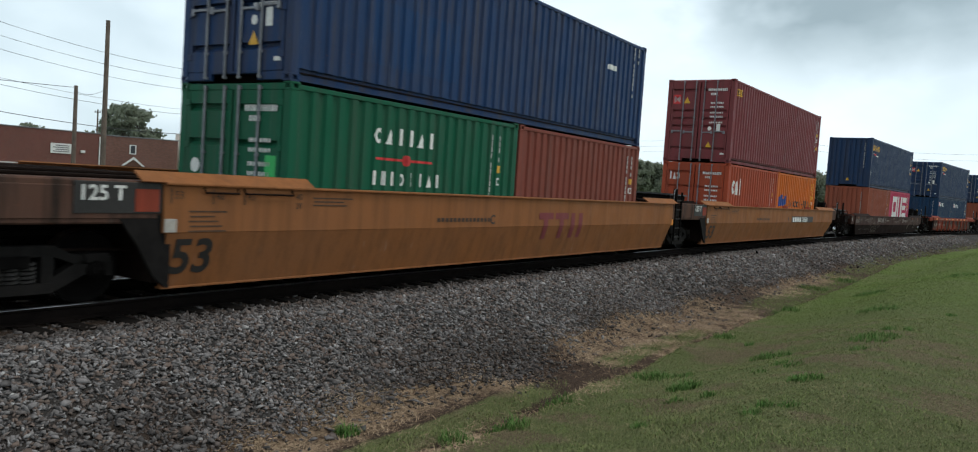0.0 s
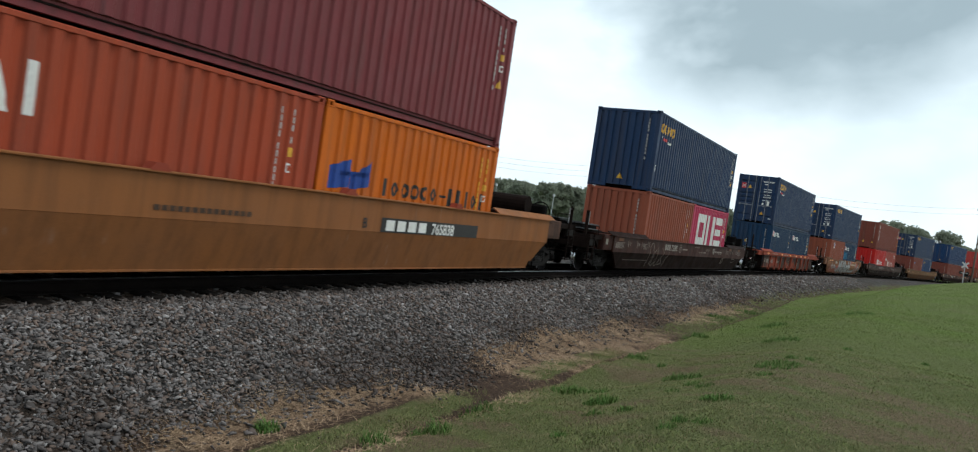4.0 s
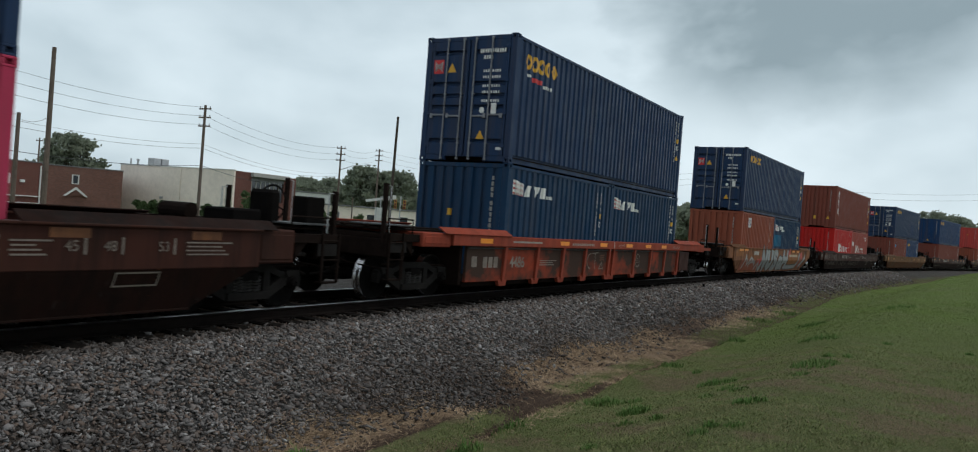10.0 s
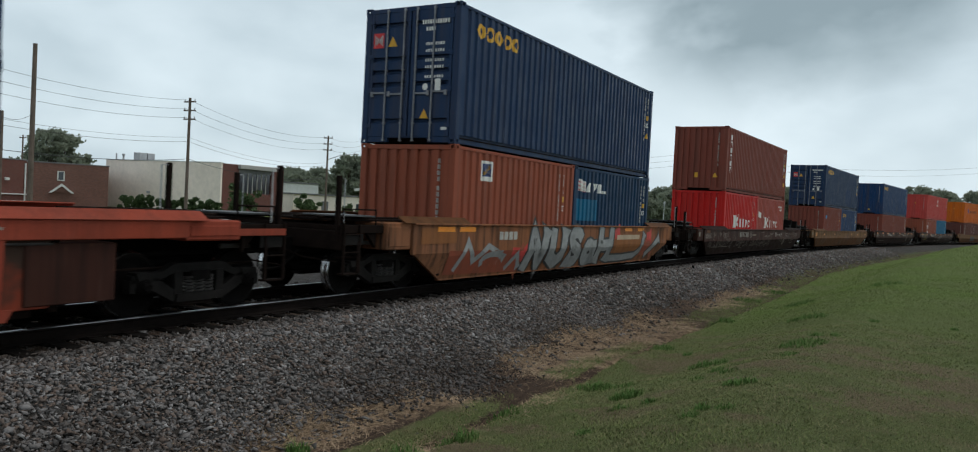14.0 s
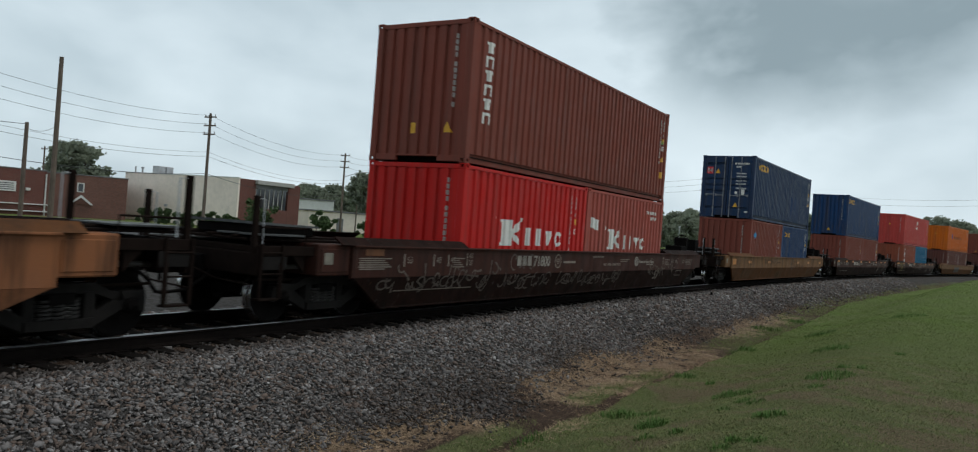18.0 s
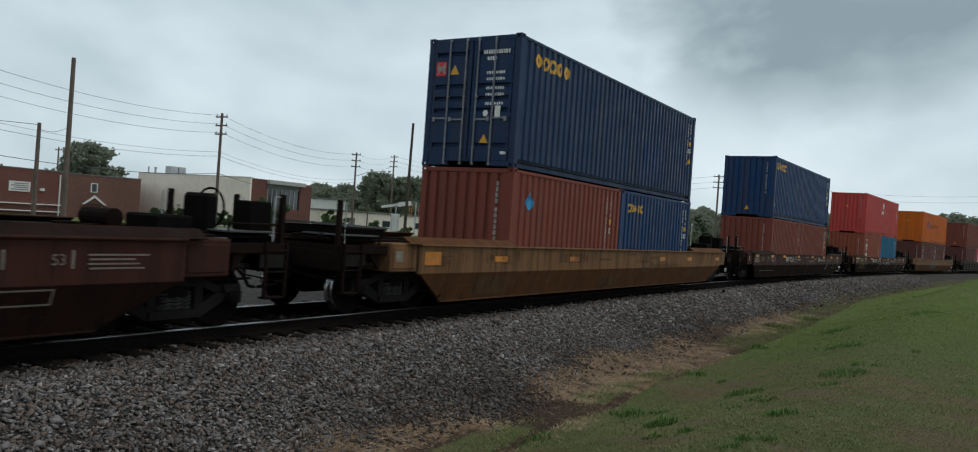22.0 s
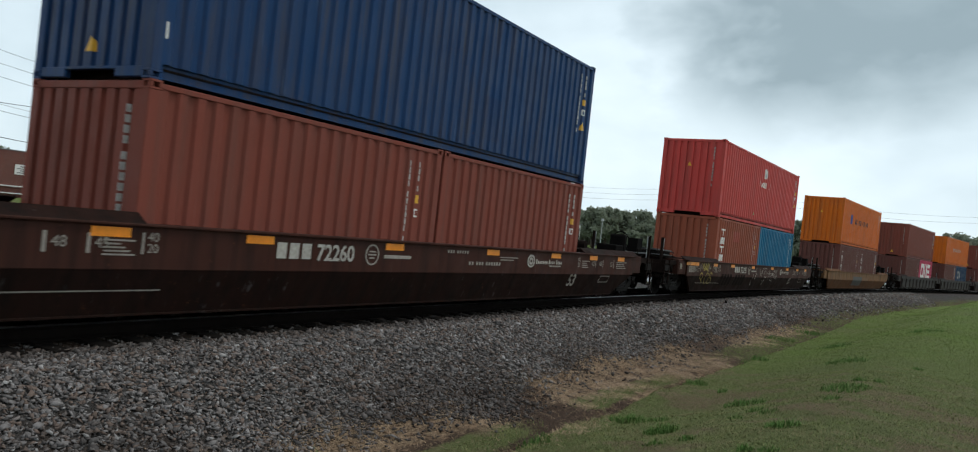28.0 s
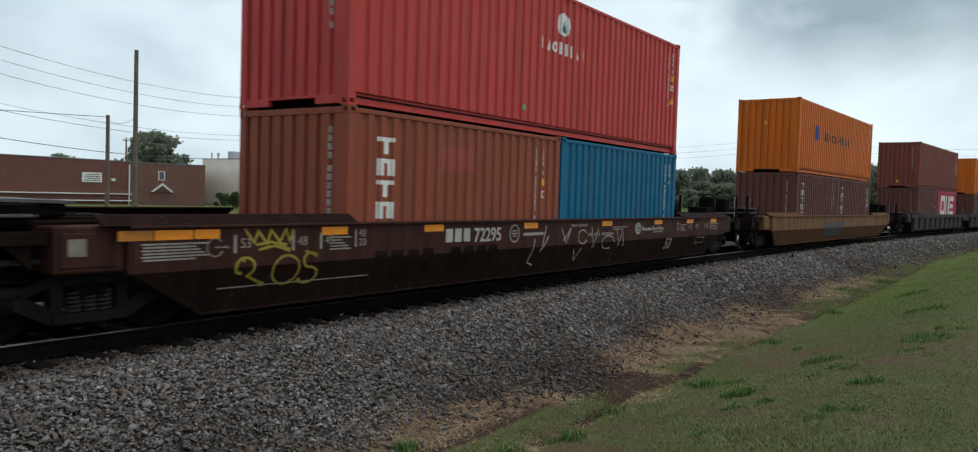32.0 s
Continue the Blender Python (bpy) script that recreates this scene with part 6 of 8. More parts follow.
part("buffed_patch", line_bar(2.8, 4.8, 0.88, 1.02, over(0.004)), pale_strip, w5, "pale buffed strip")
for stroke in ([(2.7, 1.05), (2.95, 1.1)], [(5.6, 0.95), (5.9, 0.98)], [(-3.7, 0.62), (-3.15, 0.6)]):
    part("graffiti_field", scribble([stroke], 0.3, over(0.003)), crimson, w5, "faded red graffiti field")
sprayed("graffiti_field", [[(-6.3, 0.5), (-3.4, 0.45)], [(5.1, 0.6), (6.2, 0.6)]], 0.5, over(0.003), rust_brown, w5, "rust-stained buffed patch")
part("buffed_patch", line_bar(-7.45, -6.2, 0.9, 1.2, lambda z: -1.459), yellow_car, w5, "orange-yellow buffed patch")
small_marks("railway_mark", [(-4.45 + i * 0.22, -4.28 + i * 0.22, 0.95, 1.13) for i in range(4)], lambda z: f5(z) - 0.008, dull_mark, w5)
for x in (-6.9, -6.1, 3.45, 4.6):
    part("reflector", bars([(x, x + 0.62, 1.13, 1.23)], lambda z: -1.46), reflector, w5)

# the yellow articulated wagons
fy = skin(0.85, 0.18)
for w, x in ((w1, -8.28), (w2, -8.1)):
    words("length_number", "53", 0.62, black_mark, w, x, 0.36, fy, 0.02)
    part("load_plate", Shape().box(-9.48, -8.44, -1.425, -1.405, 1.08, 1.43, 0.004), black_mark, w, "black plate with a white load figure")
    words("load_figure", "125 T", 0.23, white_mark, w, -9.44, 1.23, None, 0.008, y=-1.428)
    part("load_panel", Shape().box(-8.78, -8.48, -1.432, -1.42, 1.10, 1.36, 0.003), orange_car, w)
    part("notice_plate", Shape().box(-8.42, -8.26, -1.462, -1.44, 0.86, 1.02, 0.003), dull_mark, w)
    part("end_shield", Shape().prism([(-8.30, 1.06), (-8.98, 1.06), (-8.72, 0.72), (-8.52, 0.36), (-8.34, 0.20), (-8.30, 0.20)], 1, -1.41, -1.36), frame_steel, w, "dark grey shield beside the truck")
    for k, t in ((-8.3, "53"), (-7.72, "48"), (-7.24, "45")):
        words("length_mark", t, 0.13, faded_black, w, k, 1.26, fy, 0.0)
        part("length_tick", bars([(k - 0.05, k - 0.03, 1.2, 1.38)], fy), faded_black, w)
    words("length_mark", "40", 0.12, faded_black, w, -6.42, 1.28, fy, 0.0)
    words("length_mark", "20", 0.12, faded_black, w, -6.42, 1.16, fy, 0.0)
    small_marks("fine_print", fine_print(-8.1, -7.55, 1.12, 5, 0.06), fy, faded_black, w)
    small_marks("fine_print", fine_print(-6.1, -5.3, 1.32, 3, 0.05), fy, faded_black, w)
    small_marks("fine_print", [(-3.2 + i * 0.12, -3.11 + i * 0.12, 0.96, 1.03) for i in range(14)], fy, faded_black, w)
    for a, b in ((-7.9, -7.4), (-7.3, -6.5)):
        part("tie_down", Shape().path([(a, -1.46, 1.40), (a, -1.50, 1.34), (b, -1.50, 1.34), (b, -1.46, 1.40)], 0.014, 6), iron_brown, w)
part("trade_shape", bars([(0.3, 0.9, 1.0, 1.14), (0.5, 0.68, 0.58, 1.0), (1.0, 1.6, 1.0, 1.14), (1.2, 1.38, 0.58, 1.0), (1.72, 1.9, 0.58, 1.14), (2.1, 2.28, 0.58, 1.14)], lambda z: fy(z) - 0.003), maroon, w1, "maroon painted trade shapes")
words("unit_letter", "C", 0.24, black_mark, w1, -1.55, 0.92, fy)
words("unit_letter", "B", 0.24, black_mark, w2, 1.05, 0.92, fy)
part("number_field", bars([(1.6, 5.2, 0.86, 1.12)], fy), black_mark, w2, "black field behind the road number")
small_marks("railway_mark", [(1.75 + i * 0.36, 2.02 + i * 0.36, 0.89, 1.08) for i in range(4)], lambda z: fy(z) - 0.004, white_mark, w2)
words("road_number", "765838", 0.29, white_mark, w2, 3.3, 0.88, lambda z: fy(z) - 0.004)
for x in (-3.2, 0.6, 4.2):
    part("locking_tab", Shape().prism([(x - 0.16, 1.44), (x + 0.16, 1.44), (x + 0.08, 1.54), (x - 0.08, 1.54)], 1, -1.50, -1.34), orange_car, w2)
# the orange ribbed wagon
fo = lambda z: -1.374
small_marks("railway_mark", [(-7.1 + i * 0.22, -6.93 + i * 0.22, 0.60, 0.83) for i in range(3)], fo, faded_dull, w4)
words("road_number", "4486", 0.34, faded_dull, w4, -5.95, 0.60, fo)
small_marks("fine_print", [(-7.55, -7.35, 0.62, 0.84)] + fine_print(-4.5, -3.6, 0.75, 3), fo, faded_dull, w4)
for x in (-7.4, -3.6, -1.1, 0.88, 2.55, 4.08):
    part("reflector", bars([(x, x + 0.5, 1.12, 1.22)], lambda z: -1.464), reflector, w4)
part("chord_print", bars([(-6.0, -4.6, 1.15, 1.19)] + [(-2.9 + i * 0.11, -2.83 + i * 0.11, 1.13, 1.19) for i in range(13)] + [(5.25 + i * 0.1, 5.32 + i * 0.1, 1.12 + 0.05 * (i % 2), 1.15 + 0.05 * (i % 2)) for i in range(8)], lambda z: -1.464), faded_white, w4)
part("chord_tick", bars([(-0.09, -0.04, 1.08, 1.26)], lambda z: -1.464), dull_mark, w4)
sprayed("graffiti", [[(0.25, 1.14), (0.36, 1.2), (0.34, 1.12), (0.48, 1.2), (0.5, 1.12)], [(0.52, 1.15), (0.72, 1.21), (0.66, 1.12)]], 0.014, lambda z: -1.464, faded_white, w4, "small chalk scribble on the chord")
sprayed("graffiti", [arc(-1.5, 0.72, 0.2, 0.2, 80, 270, 8), [(-1.38, 0.93), (-0.98, 0.95)], [(-1.17, 0.93), (-1.2, 0.52)], [(-0.9, 0.5), (-0.72, 0.68), (-0.62, 0.5), (-0.9, 0.5)]], 0.022, fo, faded_dull, w4, "worn chalk letters on the web")
sprayed("graffiti", [[(-0.85, 0.74 + 0.06 * i), (-0.56, 0.76 + 0.06 * i)] for i in range(3)], 0.022, fo, old_reflector, w4, "rubbed tan print")
part("round_emblem", ribbon(arc(2.15, 0.72, 0.17, 0.2, 20, 350, 14), 0.02, fo), faded_dull, w4, "faint round emblem")
part("emblem_line", scribble([[(2.08, 0.66), (2.08, 0.78), (2.2, 0.78), (2.2, 0.66), (2.08, 0.66)], [(2.04, 0.55), (2.3, 0.55)]], 0.016, fo), faded_dull, w4)

# ladder and end frame where the two yellow wagons share a truck
for x in (8.37, 8.83):
    part("ladder_rail", Shape().box(x - 0.025, x + 0.025, -1.41, -1.36, 0.35, 1.78, 0.006), iron, w1)
for z in (0.45, 0.72, 0.99, 1.26, 1.53):
    part("ladder_rung", Shape().tube((8.37, -1.385, z), (8.83, -1.385, z), 0.014, 6), spring_steel, w1)
part("end_frame", Shape().box(8.25, 8.95, -1.30, -1.24, 0.55, 1.44, 0.01), iron, w1, "dark end plate behind the ladder")
part("end_post", Shape().box(8.02, 8.22, -1.40, -1.34, 0.70, 1.40, 0.01), iron, w1)
part("reflector", line_bar(8.04, 8.2, 0.82, 0.98, lambda z: -1.404), reflector, w1)
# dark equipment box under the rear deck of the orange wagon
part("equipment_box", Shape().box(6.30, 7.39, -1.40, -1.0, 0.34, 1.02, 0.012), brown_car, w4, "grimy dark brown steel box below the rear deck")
part("deck_band", Shape().box(8.4, 10.25, -1.405, -1.39, 1.08, 1.18, 0.004), orange_car, w4)


# ---- loose ballast, turf and weeds ----
def stone_kinds(n=12):
    """Broken stones: hulls of a few scattered points, so they have flat faces and sharp edges."""
    rng = np.random.RandomState(4)
    out = []
    for _ in range(n):
        pts = rng.normal(size=(8, 3))
        pts /= np.linalg.norm(pts, axis=1, keepdims=True)
        pts *= rng.uniform(0.75, 1.25, (8, 1)) * np.array([rng.uniform(1.1, 1.5), rng.uniform(0.9, 1.2), rng.uniform(0.42, 0.65)])
        bm = bmesh.new()
        for c in pts:
            bm.verts.new(c)
        bmesh.ops.convex_hull(bm, input=bm.verts)
        bmesh.ops.delete(bm, geom=[v for v in bm.verts if not v.link_faces], context="VERTS")
        bmesh.ops.triangulate(bm, faces=bm.faces)
        bm.verts.index_update()
        out.append((np.array([v.co[:] for v in bm.verts]), np.array([[v.index for v in f.verts] for f in bm.faces])))
        bm.free()
    return out


def turns(rng, n, lying=1.0):
    """Random turns; with lying below 1 mostly about the upright axis."""
    q = rng.normal(size=(n, 4)) * np.array([1, lying, lying, 1])
    q /= np.linalg.norm(q, axis=1, keepdims=True)
    w, x, y, z = q.T
    return np.stack([1 - 2 * (y * y + z * z), 2 * (x * y - z * w), 2 * (x * z + y * w), 2 * (x * y + z * w), 1 - 2 * (x * x + z * z), 2 * (y * z - x * w), 2 * (x * z - y * w), 2 * (y * z + x * w), 1 - 2 * (x * x + y * y)], -1).reshape(n, 3, 3)


def world_xy(s, lat):
    th = s / BEND
    return (BEND + lat) * np.sin(th), NEAREST - BEND + (BEND + lat) * np.cos(th)


def from_arrays(name, verts, faces, mat):
    """A mesh of equal faces from arrays."""
    me = bpy.data.meshes.new(name)
    k = faces.shape[1]
    me.vertices.add(len(verts))
    me.vertices.foreach_set("co", verts.astype(np.float32).ravel())
    me.loops.add(faces.size)
    me.loops.foreach_set("vertex_index", faces.astype(np.int32).ravel())
    me.polygons.add(len(faces))
    me.polygons.foreach_set("loop_start", np.arange(0, faces.size, k, dtype=np.int32))
    me.update(calc_edges=True)
    me.materials.append(mat)
    return me


def scatter_stones():
    rng = np.random.RandomState(11)
    kinds = stone_kinds()
    ss, ll, rr = [], [], []
    for s0, s1, l0, l1, density, size in ((0.5, 9, -4.2, -1.15, 1150, 0.026), (9, 18, -4.6, -1.15, 850, 0.028), (18, 32, -4.1, -1.15, 300, 0.038), (32, 80, -4.0, -1.2, 140, 0.048), (2, 24, -1.15, 1.3, 90, 0.03), (3, 26, 1.3, 3.6, 110, 0.035), (0.5, 24, -5.0, -3.2, 70, 0.014)):
        n = int((s1 - s0) * (l1 - l0) * density)
        ss.append(rng.uniform(s0, s1, n))
        ll.append(rng.uniform(l0, l1, n))
        rr.append(size * rng.lognormal(0, 0.28, n))
    s, l, r = np.concatenate(ss), np.concatenate(ll), np.concatenate(rr)
    foot = foot_line(s, l) + rng.normal(0, 0.14, len(s))
    keep = (-l < foot) | ((rng.uniform(size=len(s)) < 0.2 * np.exp(-(-l - foot) / 0.45)) & (-l < ditch_line(s) - 0.15))
    s, l, r = s[keep], l[keep], r[keep]
    x, y = world_xy(s, l)
    z = ground_z(s, l) + r * rng.uniform(0.0, 0.75, len(s))
    between = np.abs(l) < 1.3
    z = np.where(between, -0.215 + r * 0.3, z)
    which = rng.randint(0, len(kinds), len(s))
    rot, stain_shade = turns(rng, len(s), 0.24), stain_shade_at(s, l)
    vs, fs, st, k = [], [], [], 0
    for i, (shape, tris) in enumerate(kinds):
        at_ = np.nonzero(which == i)[0]
        v = np.einsum("nij,kj->nki", rot[at_], shape) * r[at_][:, None, None]
        v += np.stack([x, y, z], -1)[at_][:, None, :]
        m = len(shape)
        vs.append(v.reshape(-1, 3))
        fs.append((tris[None] + (k + np.arange(len(at_)) * m)[:, None, None]).reshape(-1, 3))
        st.append(np.repeat(stain_shade[at_], m))
        k += len(at_) * m
    return np.concatenate(vs), np.concatenate(fs), np.concatenate(st)


def stone_material():
    m, tools = material("crushed_granite")
    add, math_, mix, ramp, noise_, mapped = tools
    isl = add("ShaderNodeNewGeometry").outputs["Random Per Island"]
    p = coords(tools)
    col = mix(isl, (0.062, 0.057, 0.055), (0.275, 0.258, 0.252))
    col = mix(ramp(math_("FRACT", math_("MULTIPLY", isl, 17.3)), 0.56, 0.84), col, (0.165, 0.12, 0.097))
    col = mix(ramp(math_("FRACT", math_("MULTIPLY", isl, 41.7)), 0.94, 0.98), col, (0.40, 0.39, 0.38))
    stain_shade = add("ShaderNodeAttribute")
    stain_shade.attribute_name = "stain_shade"
    # soil wash and the painted under-train shade both darken the stones
    col = mix(math_("MULTIPLY", stain_shade.outputs["Fac"], ramp(math_("FRACT", math_("MULTIPLY", isl, 7.7)), 0.0, 1.0, 0.35, 0.95)), col, (0.034, 0.0255, 0.021))
    col = mix(ramp(noise_(p, 0.55, 4, 0.6), 0.52, 0.72, 0, 0.4), col, (0.07, 0.055, 0.045))
    n = noise_(p, 70, 4, 0.6)
    col = mix(ramp(n, 0.3, 0.7, 0, 0.4), col, (0.05, 0.048, 0.045))
    return finish(m, tools, col, 0.85, 0.0, n, 0.4, 0.006, 0.3)


stone_v, stone_f, stone_stain_shade = scatter_stones()
stones = new("loose_ballast", from_arrays("loose_ballast", stone_v, stone_f, stone_material()))
stones.data.attributes.new("stain_shade", "FLOAT", "POINT").data.foreach_set("value", stone_stain_shade.astype(np.float32))
tagged(stones, "loose grey crushed-stone ballast on the bank", "gravel", kind="stuff")


x, y, th = line_at(29.3, -1.95)
scrap = thing("scrap_iron", "small bent piece of black scrap iron on the ballast", "scrap metal", "", pose(x, y, -0.235, 0, 0, 20))
part("bent_strip", Shape().path([(-0.16, 0.05, 0.14), (-0.13, 0, 0.05), (0.0, 0, 0.02), (0.16, 0.02, 0.03)], 0.035, 6), iron, scrap)
part("plate", Shape().box(-0.02, 0.24, -0.07, 0.07, 0.0, 0.035, 0.008), iron, scrap)


def blades(s, lat, height, rng, width=0.006, lean=0.6):
    """Tapered, bent grass blades rooted at s, lat; each is two quads."""
    n = len(s)
    x, y = world_xy(s, lat)
    z = ground_z(s, lat) - 0.004
    a = rng.uniform(0, 2 * np.pi, n)
    d = np.stack([np.cos(a), np.sin(a), np.zeros(n)], -1)
    side = np.stack([-np.sin(a), np.cos(a), np.zeros(n)], -1) * (width * rng.uniform(0.7, 1.4, n))[:, None]
    p0 = np.stack([x, y, z], -1)
    bend = (lean * rng.uniform(0.2, 1.2, n) * height)[:, None]
    up = np.array([0, 0, 1.0])
    p1 = p0 + up * (height * 0.6)[:, None] + d * bend * 0.35
    p2 = p0 + up * height[:, None] * 0.95 + d * bend
    v = np.stack([p0 - side, p0 + side, p1 - side * 0.75, p1 + side * 0.75, p2 - side * 0.15, p2 + side * 0.15], 1).reshape(-1, 3)
    k = np.arange(n)[:, None] * 6
    f = np.concatenate([k + np.array([0, 1, 3, 2]), k + np.array([2, 3, 5, 4])], 1).reshape(-1, 4)
    return v, f


def blade_material(name, a, b, c, lush=None):
    m, tools = material(name)
    add, math_, mix, ramp, noise_, mapped = tools
    isl = add("ShaderNodeNewGeometry").outputs["Random Per Island"]
    p = coords(tools)
    col = mix(isl, a, b)
    col = mix(ramp(math_("FRACT", math_("MULTIPLY", isl, 23.1)), 0.80, 0.95), col, c)
    col = mix(ramp(noise_(p, 1.6, 6, 0.7), 0.46, 0.64, 0, 0.7), col, c)
    col = mix(ramp(noise_(p, 2.6, 5, 0.65), 0.52, 0.70, 0, 0.75), col, a)
    col = mix(ramp(noise_(p, 0.35, 3, 0.5), 0.35, 0.65, 0, 0.35), col, b)
    if lush:
        far = ramp(add("ShaderNodeSeparateXYZ", Vector=p).outputs[0], 11.0, 24.0, 0.0, 0.85)
        col = mix(far, col, mix(isl, tuple(c_ * 0.6 for c_ in lush), lush))
    return finish(m, tools, col, 0.75, 0.0, None, spec=0.2)


def lawn():
    rng = np.random.RandomState(21)
    ss, ll, hh = [], [], []
    for s0, s1, l0, l1, density, h in ((3.0, 9.5, -10.6, -4.5, 4200, 0.026), (9.5, 16, -11.5, -4.5, 2300, 0.028), (16, 30, -13, -4.2, 450, 0.038), (30, 62, -17, -3.8, 70, 0.06)):
        n = int((s1 - s0) * (l1 - l0) * density * 0.8)
        ss.append(rng.uniform(s0, s1, n))
        ll.append(rng.uniform(l0, l1, n))
        hh.append(h * rng.lognormal(0, 0.3, n))
    s, l, h = np.concatenate(ss), np.concatenate(ll), np.concatenate(hh)
    d = -l - ditch_line(s)
    wild = rng.uniform(size=len(s)) < 0.8 * fringe_at(s, l)
    keep = ((d > 0.07 + rng.normal(0, 0.04, len(s))) & (rng.uniform(size=len(s)) > 0.8 * bare_at(s, l))) | wild
    h = np.where(wild, h * 1.7, h) * (1 + 0.6 * np.exp(-((d - 0.12) / 0.1) ** 2))
    s, l, h = s[keep], l[keep], h[keep]
    h = h * (1 + 0.5 * smooth(wob(s, l, 1.6, 51), 0.2, 0.9))
    return blades(s, l, h * 0.7, rng, 0.0028 + 0.00006 * np.maximum(0, s - 9), 1.6)


turf_green = blade_material("lawn_grass", (0.085, 0.112, 0.042), (0.195, 0.235, 0.076), (0.25, 0.205, 0.12), (0.175, 0.25, 0.06))
grass = new("lawn_grass", from_arrays("lawn_grass", *lawn(), turf_green))
tagged(grass, "short patchy green lawn with dry spots", "grass", kind="stuff")

straw_dry = blade_material("dry_straw", (0.25, 0.175, 0.11), (0.52, 0.39, 0.255), (0.16, 0.095, 0.06))


def straw_litter():
    rng = np.random.RandomState(31)
    n = 150000
    s, l = rng.uniform(3, 34, n), rng.uniform(-5.5, -3.0, n)
    keep = rng.uniform(size=n) < 0.02 + straw_at(s, l) * smooth(wob(s, l, 3.0, 37) + 0.5 * wob(s, l, 8.0, 38), -0.7, 0.4)
    s, l = s[keep], l[keep]
    return blades(s, l, 0.010 + 0.022 * rng.uniform(size=len(s)), rng, 0.0042, 7.0)


litter = new("straw_litter", from_arrays("straw_litter", *straw_litter(), straw_dry))
tagged(litter, "dry straw litter strewn along the ditch", "straw", kind="stuff")

weed_green = blade_material("weed_leaves", (0.05, 0.12, 0.022), (0.095, 0.19, 0.042), (0.13, 0.18, 0.06))


def weed(s, lat, n, r, h, seed):
    rng = np.random.RandomState(seed)
    a, d = rng.uniform(0, 2 * np.pi, n), r * np.sqrt(rng.uniform(size=n))
    v, f = blades(s + d * np.cos(a), lat + d * np.sin(a), h * rng.lognormal(0, 0.25, n) * (1.1 - 0.5 * d / r), rng, 0.005, 0.9)
    x, y, _ = line_at(s, lat)
    base = (x, y, float(ground_z(s, lat)))
    ob = new("grass_tuft", from_arrays("grass_tuft", v - np.array(base), f, weed_green))
    ob.location = base
    return tagged(ob, "bright green tuft of coarse grass", "grass tuft", "grass tufts")


for i, (s, lat, n, r, h) in enumerate(((6.3, -4.1, 200, 0.13, 0.10), (9.9, -6.4, 320, 0.22, 0.10), (12.6, -6.8, 320, 0.3, 0.09), (13.2, -8.1, 300, 0.35, 0.09), (7.6, -5.25, 220, 0.25, 0.13), (8.9, -5.15, 180, 0.2, 0.11), (6.9, -5.05, 160, 0.2, 0.12), (11.0, -5.6, 260, 0.3, 0.10), (17.5, -7.6, 260, 0.4, 0.10), (20.5, -5.2, 220, 0.35, 0.12), (24.0, -6.5, 240, 0.4, 0.12), (15.2, -5.3, 200, 0.25, 0.10), (27.0, -4.4, 240, 0.5, 0.14), (31.0, -4.6, 240, 0.5, 0.15), (9.4, -7.9, 220, 0.2, 0.08), (26.5, -8.5, 240, 0.5, 0.10))):
    weed(s, lat, n, r, h, 100 + i)
spot = random.Random(12)
for i in range(16):
    s = spot.uniform(7.5, 17.0)
    weed(s, -spot.uniform(5.9, 6.2 + 0.25 * s), 70, spot.uniform(0.07, 0.15), spot.uniform(0.05, 0.075), 300 + i)


# ---- trees ----
bark = plain("grey_brown_bark", (0.07, 0.052, 0.04), 0.9, 0.0, 0.35, 5.0, 0.6)


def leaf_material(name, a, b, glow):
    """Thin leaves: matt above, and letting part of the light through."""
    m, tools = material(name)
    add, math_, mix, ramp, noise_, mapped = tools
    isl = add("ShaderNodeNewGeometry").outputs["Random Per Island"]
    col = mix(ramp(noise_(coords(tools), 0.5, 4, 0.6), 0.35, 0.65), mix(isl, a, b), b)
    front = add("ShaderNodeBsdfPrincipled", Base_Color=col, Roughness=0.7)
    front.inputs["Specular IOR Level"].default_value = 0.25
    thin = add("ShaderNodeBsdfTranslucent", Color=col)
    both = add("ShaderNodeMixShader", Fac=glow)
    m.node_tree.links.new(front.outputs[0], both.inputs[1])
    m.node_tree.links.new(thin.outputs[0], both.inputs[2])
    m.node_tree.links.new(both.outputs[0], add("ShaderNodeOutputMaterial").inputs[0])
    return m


# tree leaves paler and greyer than foliage: distance haze is put into the colour
hazed_leaf = leaf_material("hazed_tree_leaves", (0.165, 0.195, 0.145), (0.24, 0.27, 0.20), 0.5)
leaf_b = leaf_material("shrub_leaves", (0.035, 0.065, 0.025), (0.075, 0.115, 0.045), 0.35)


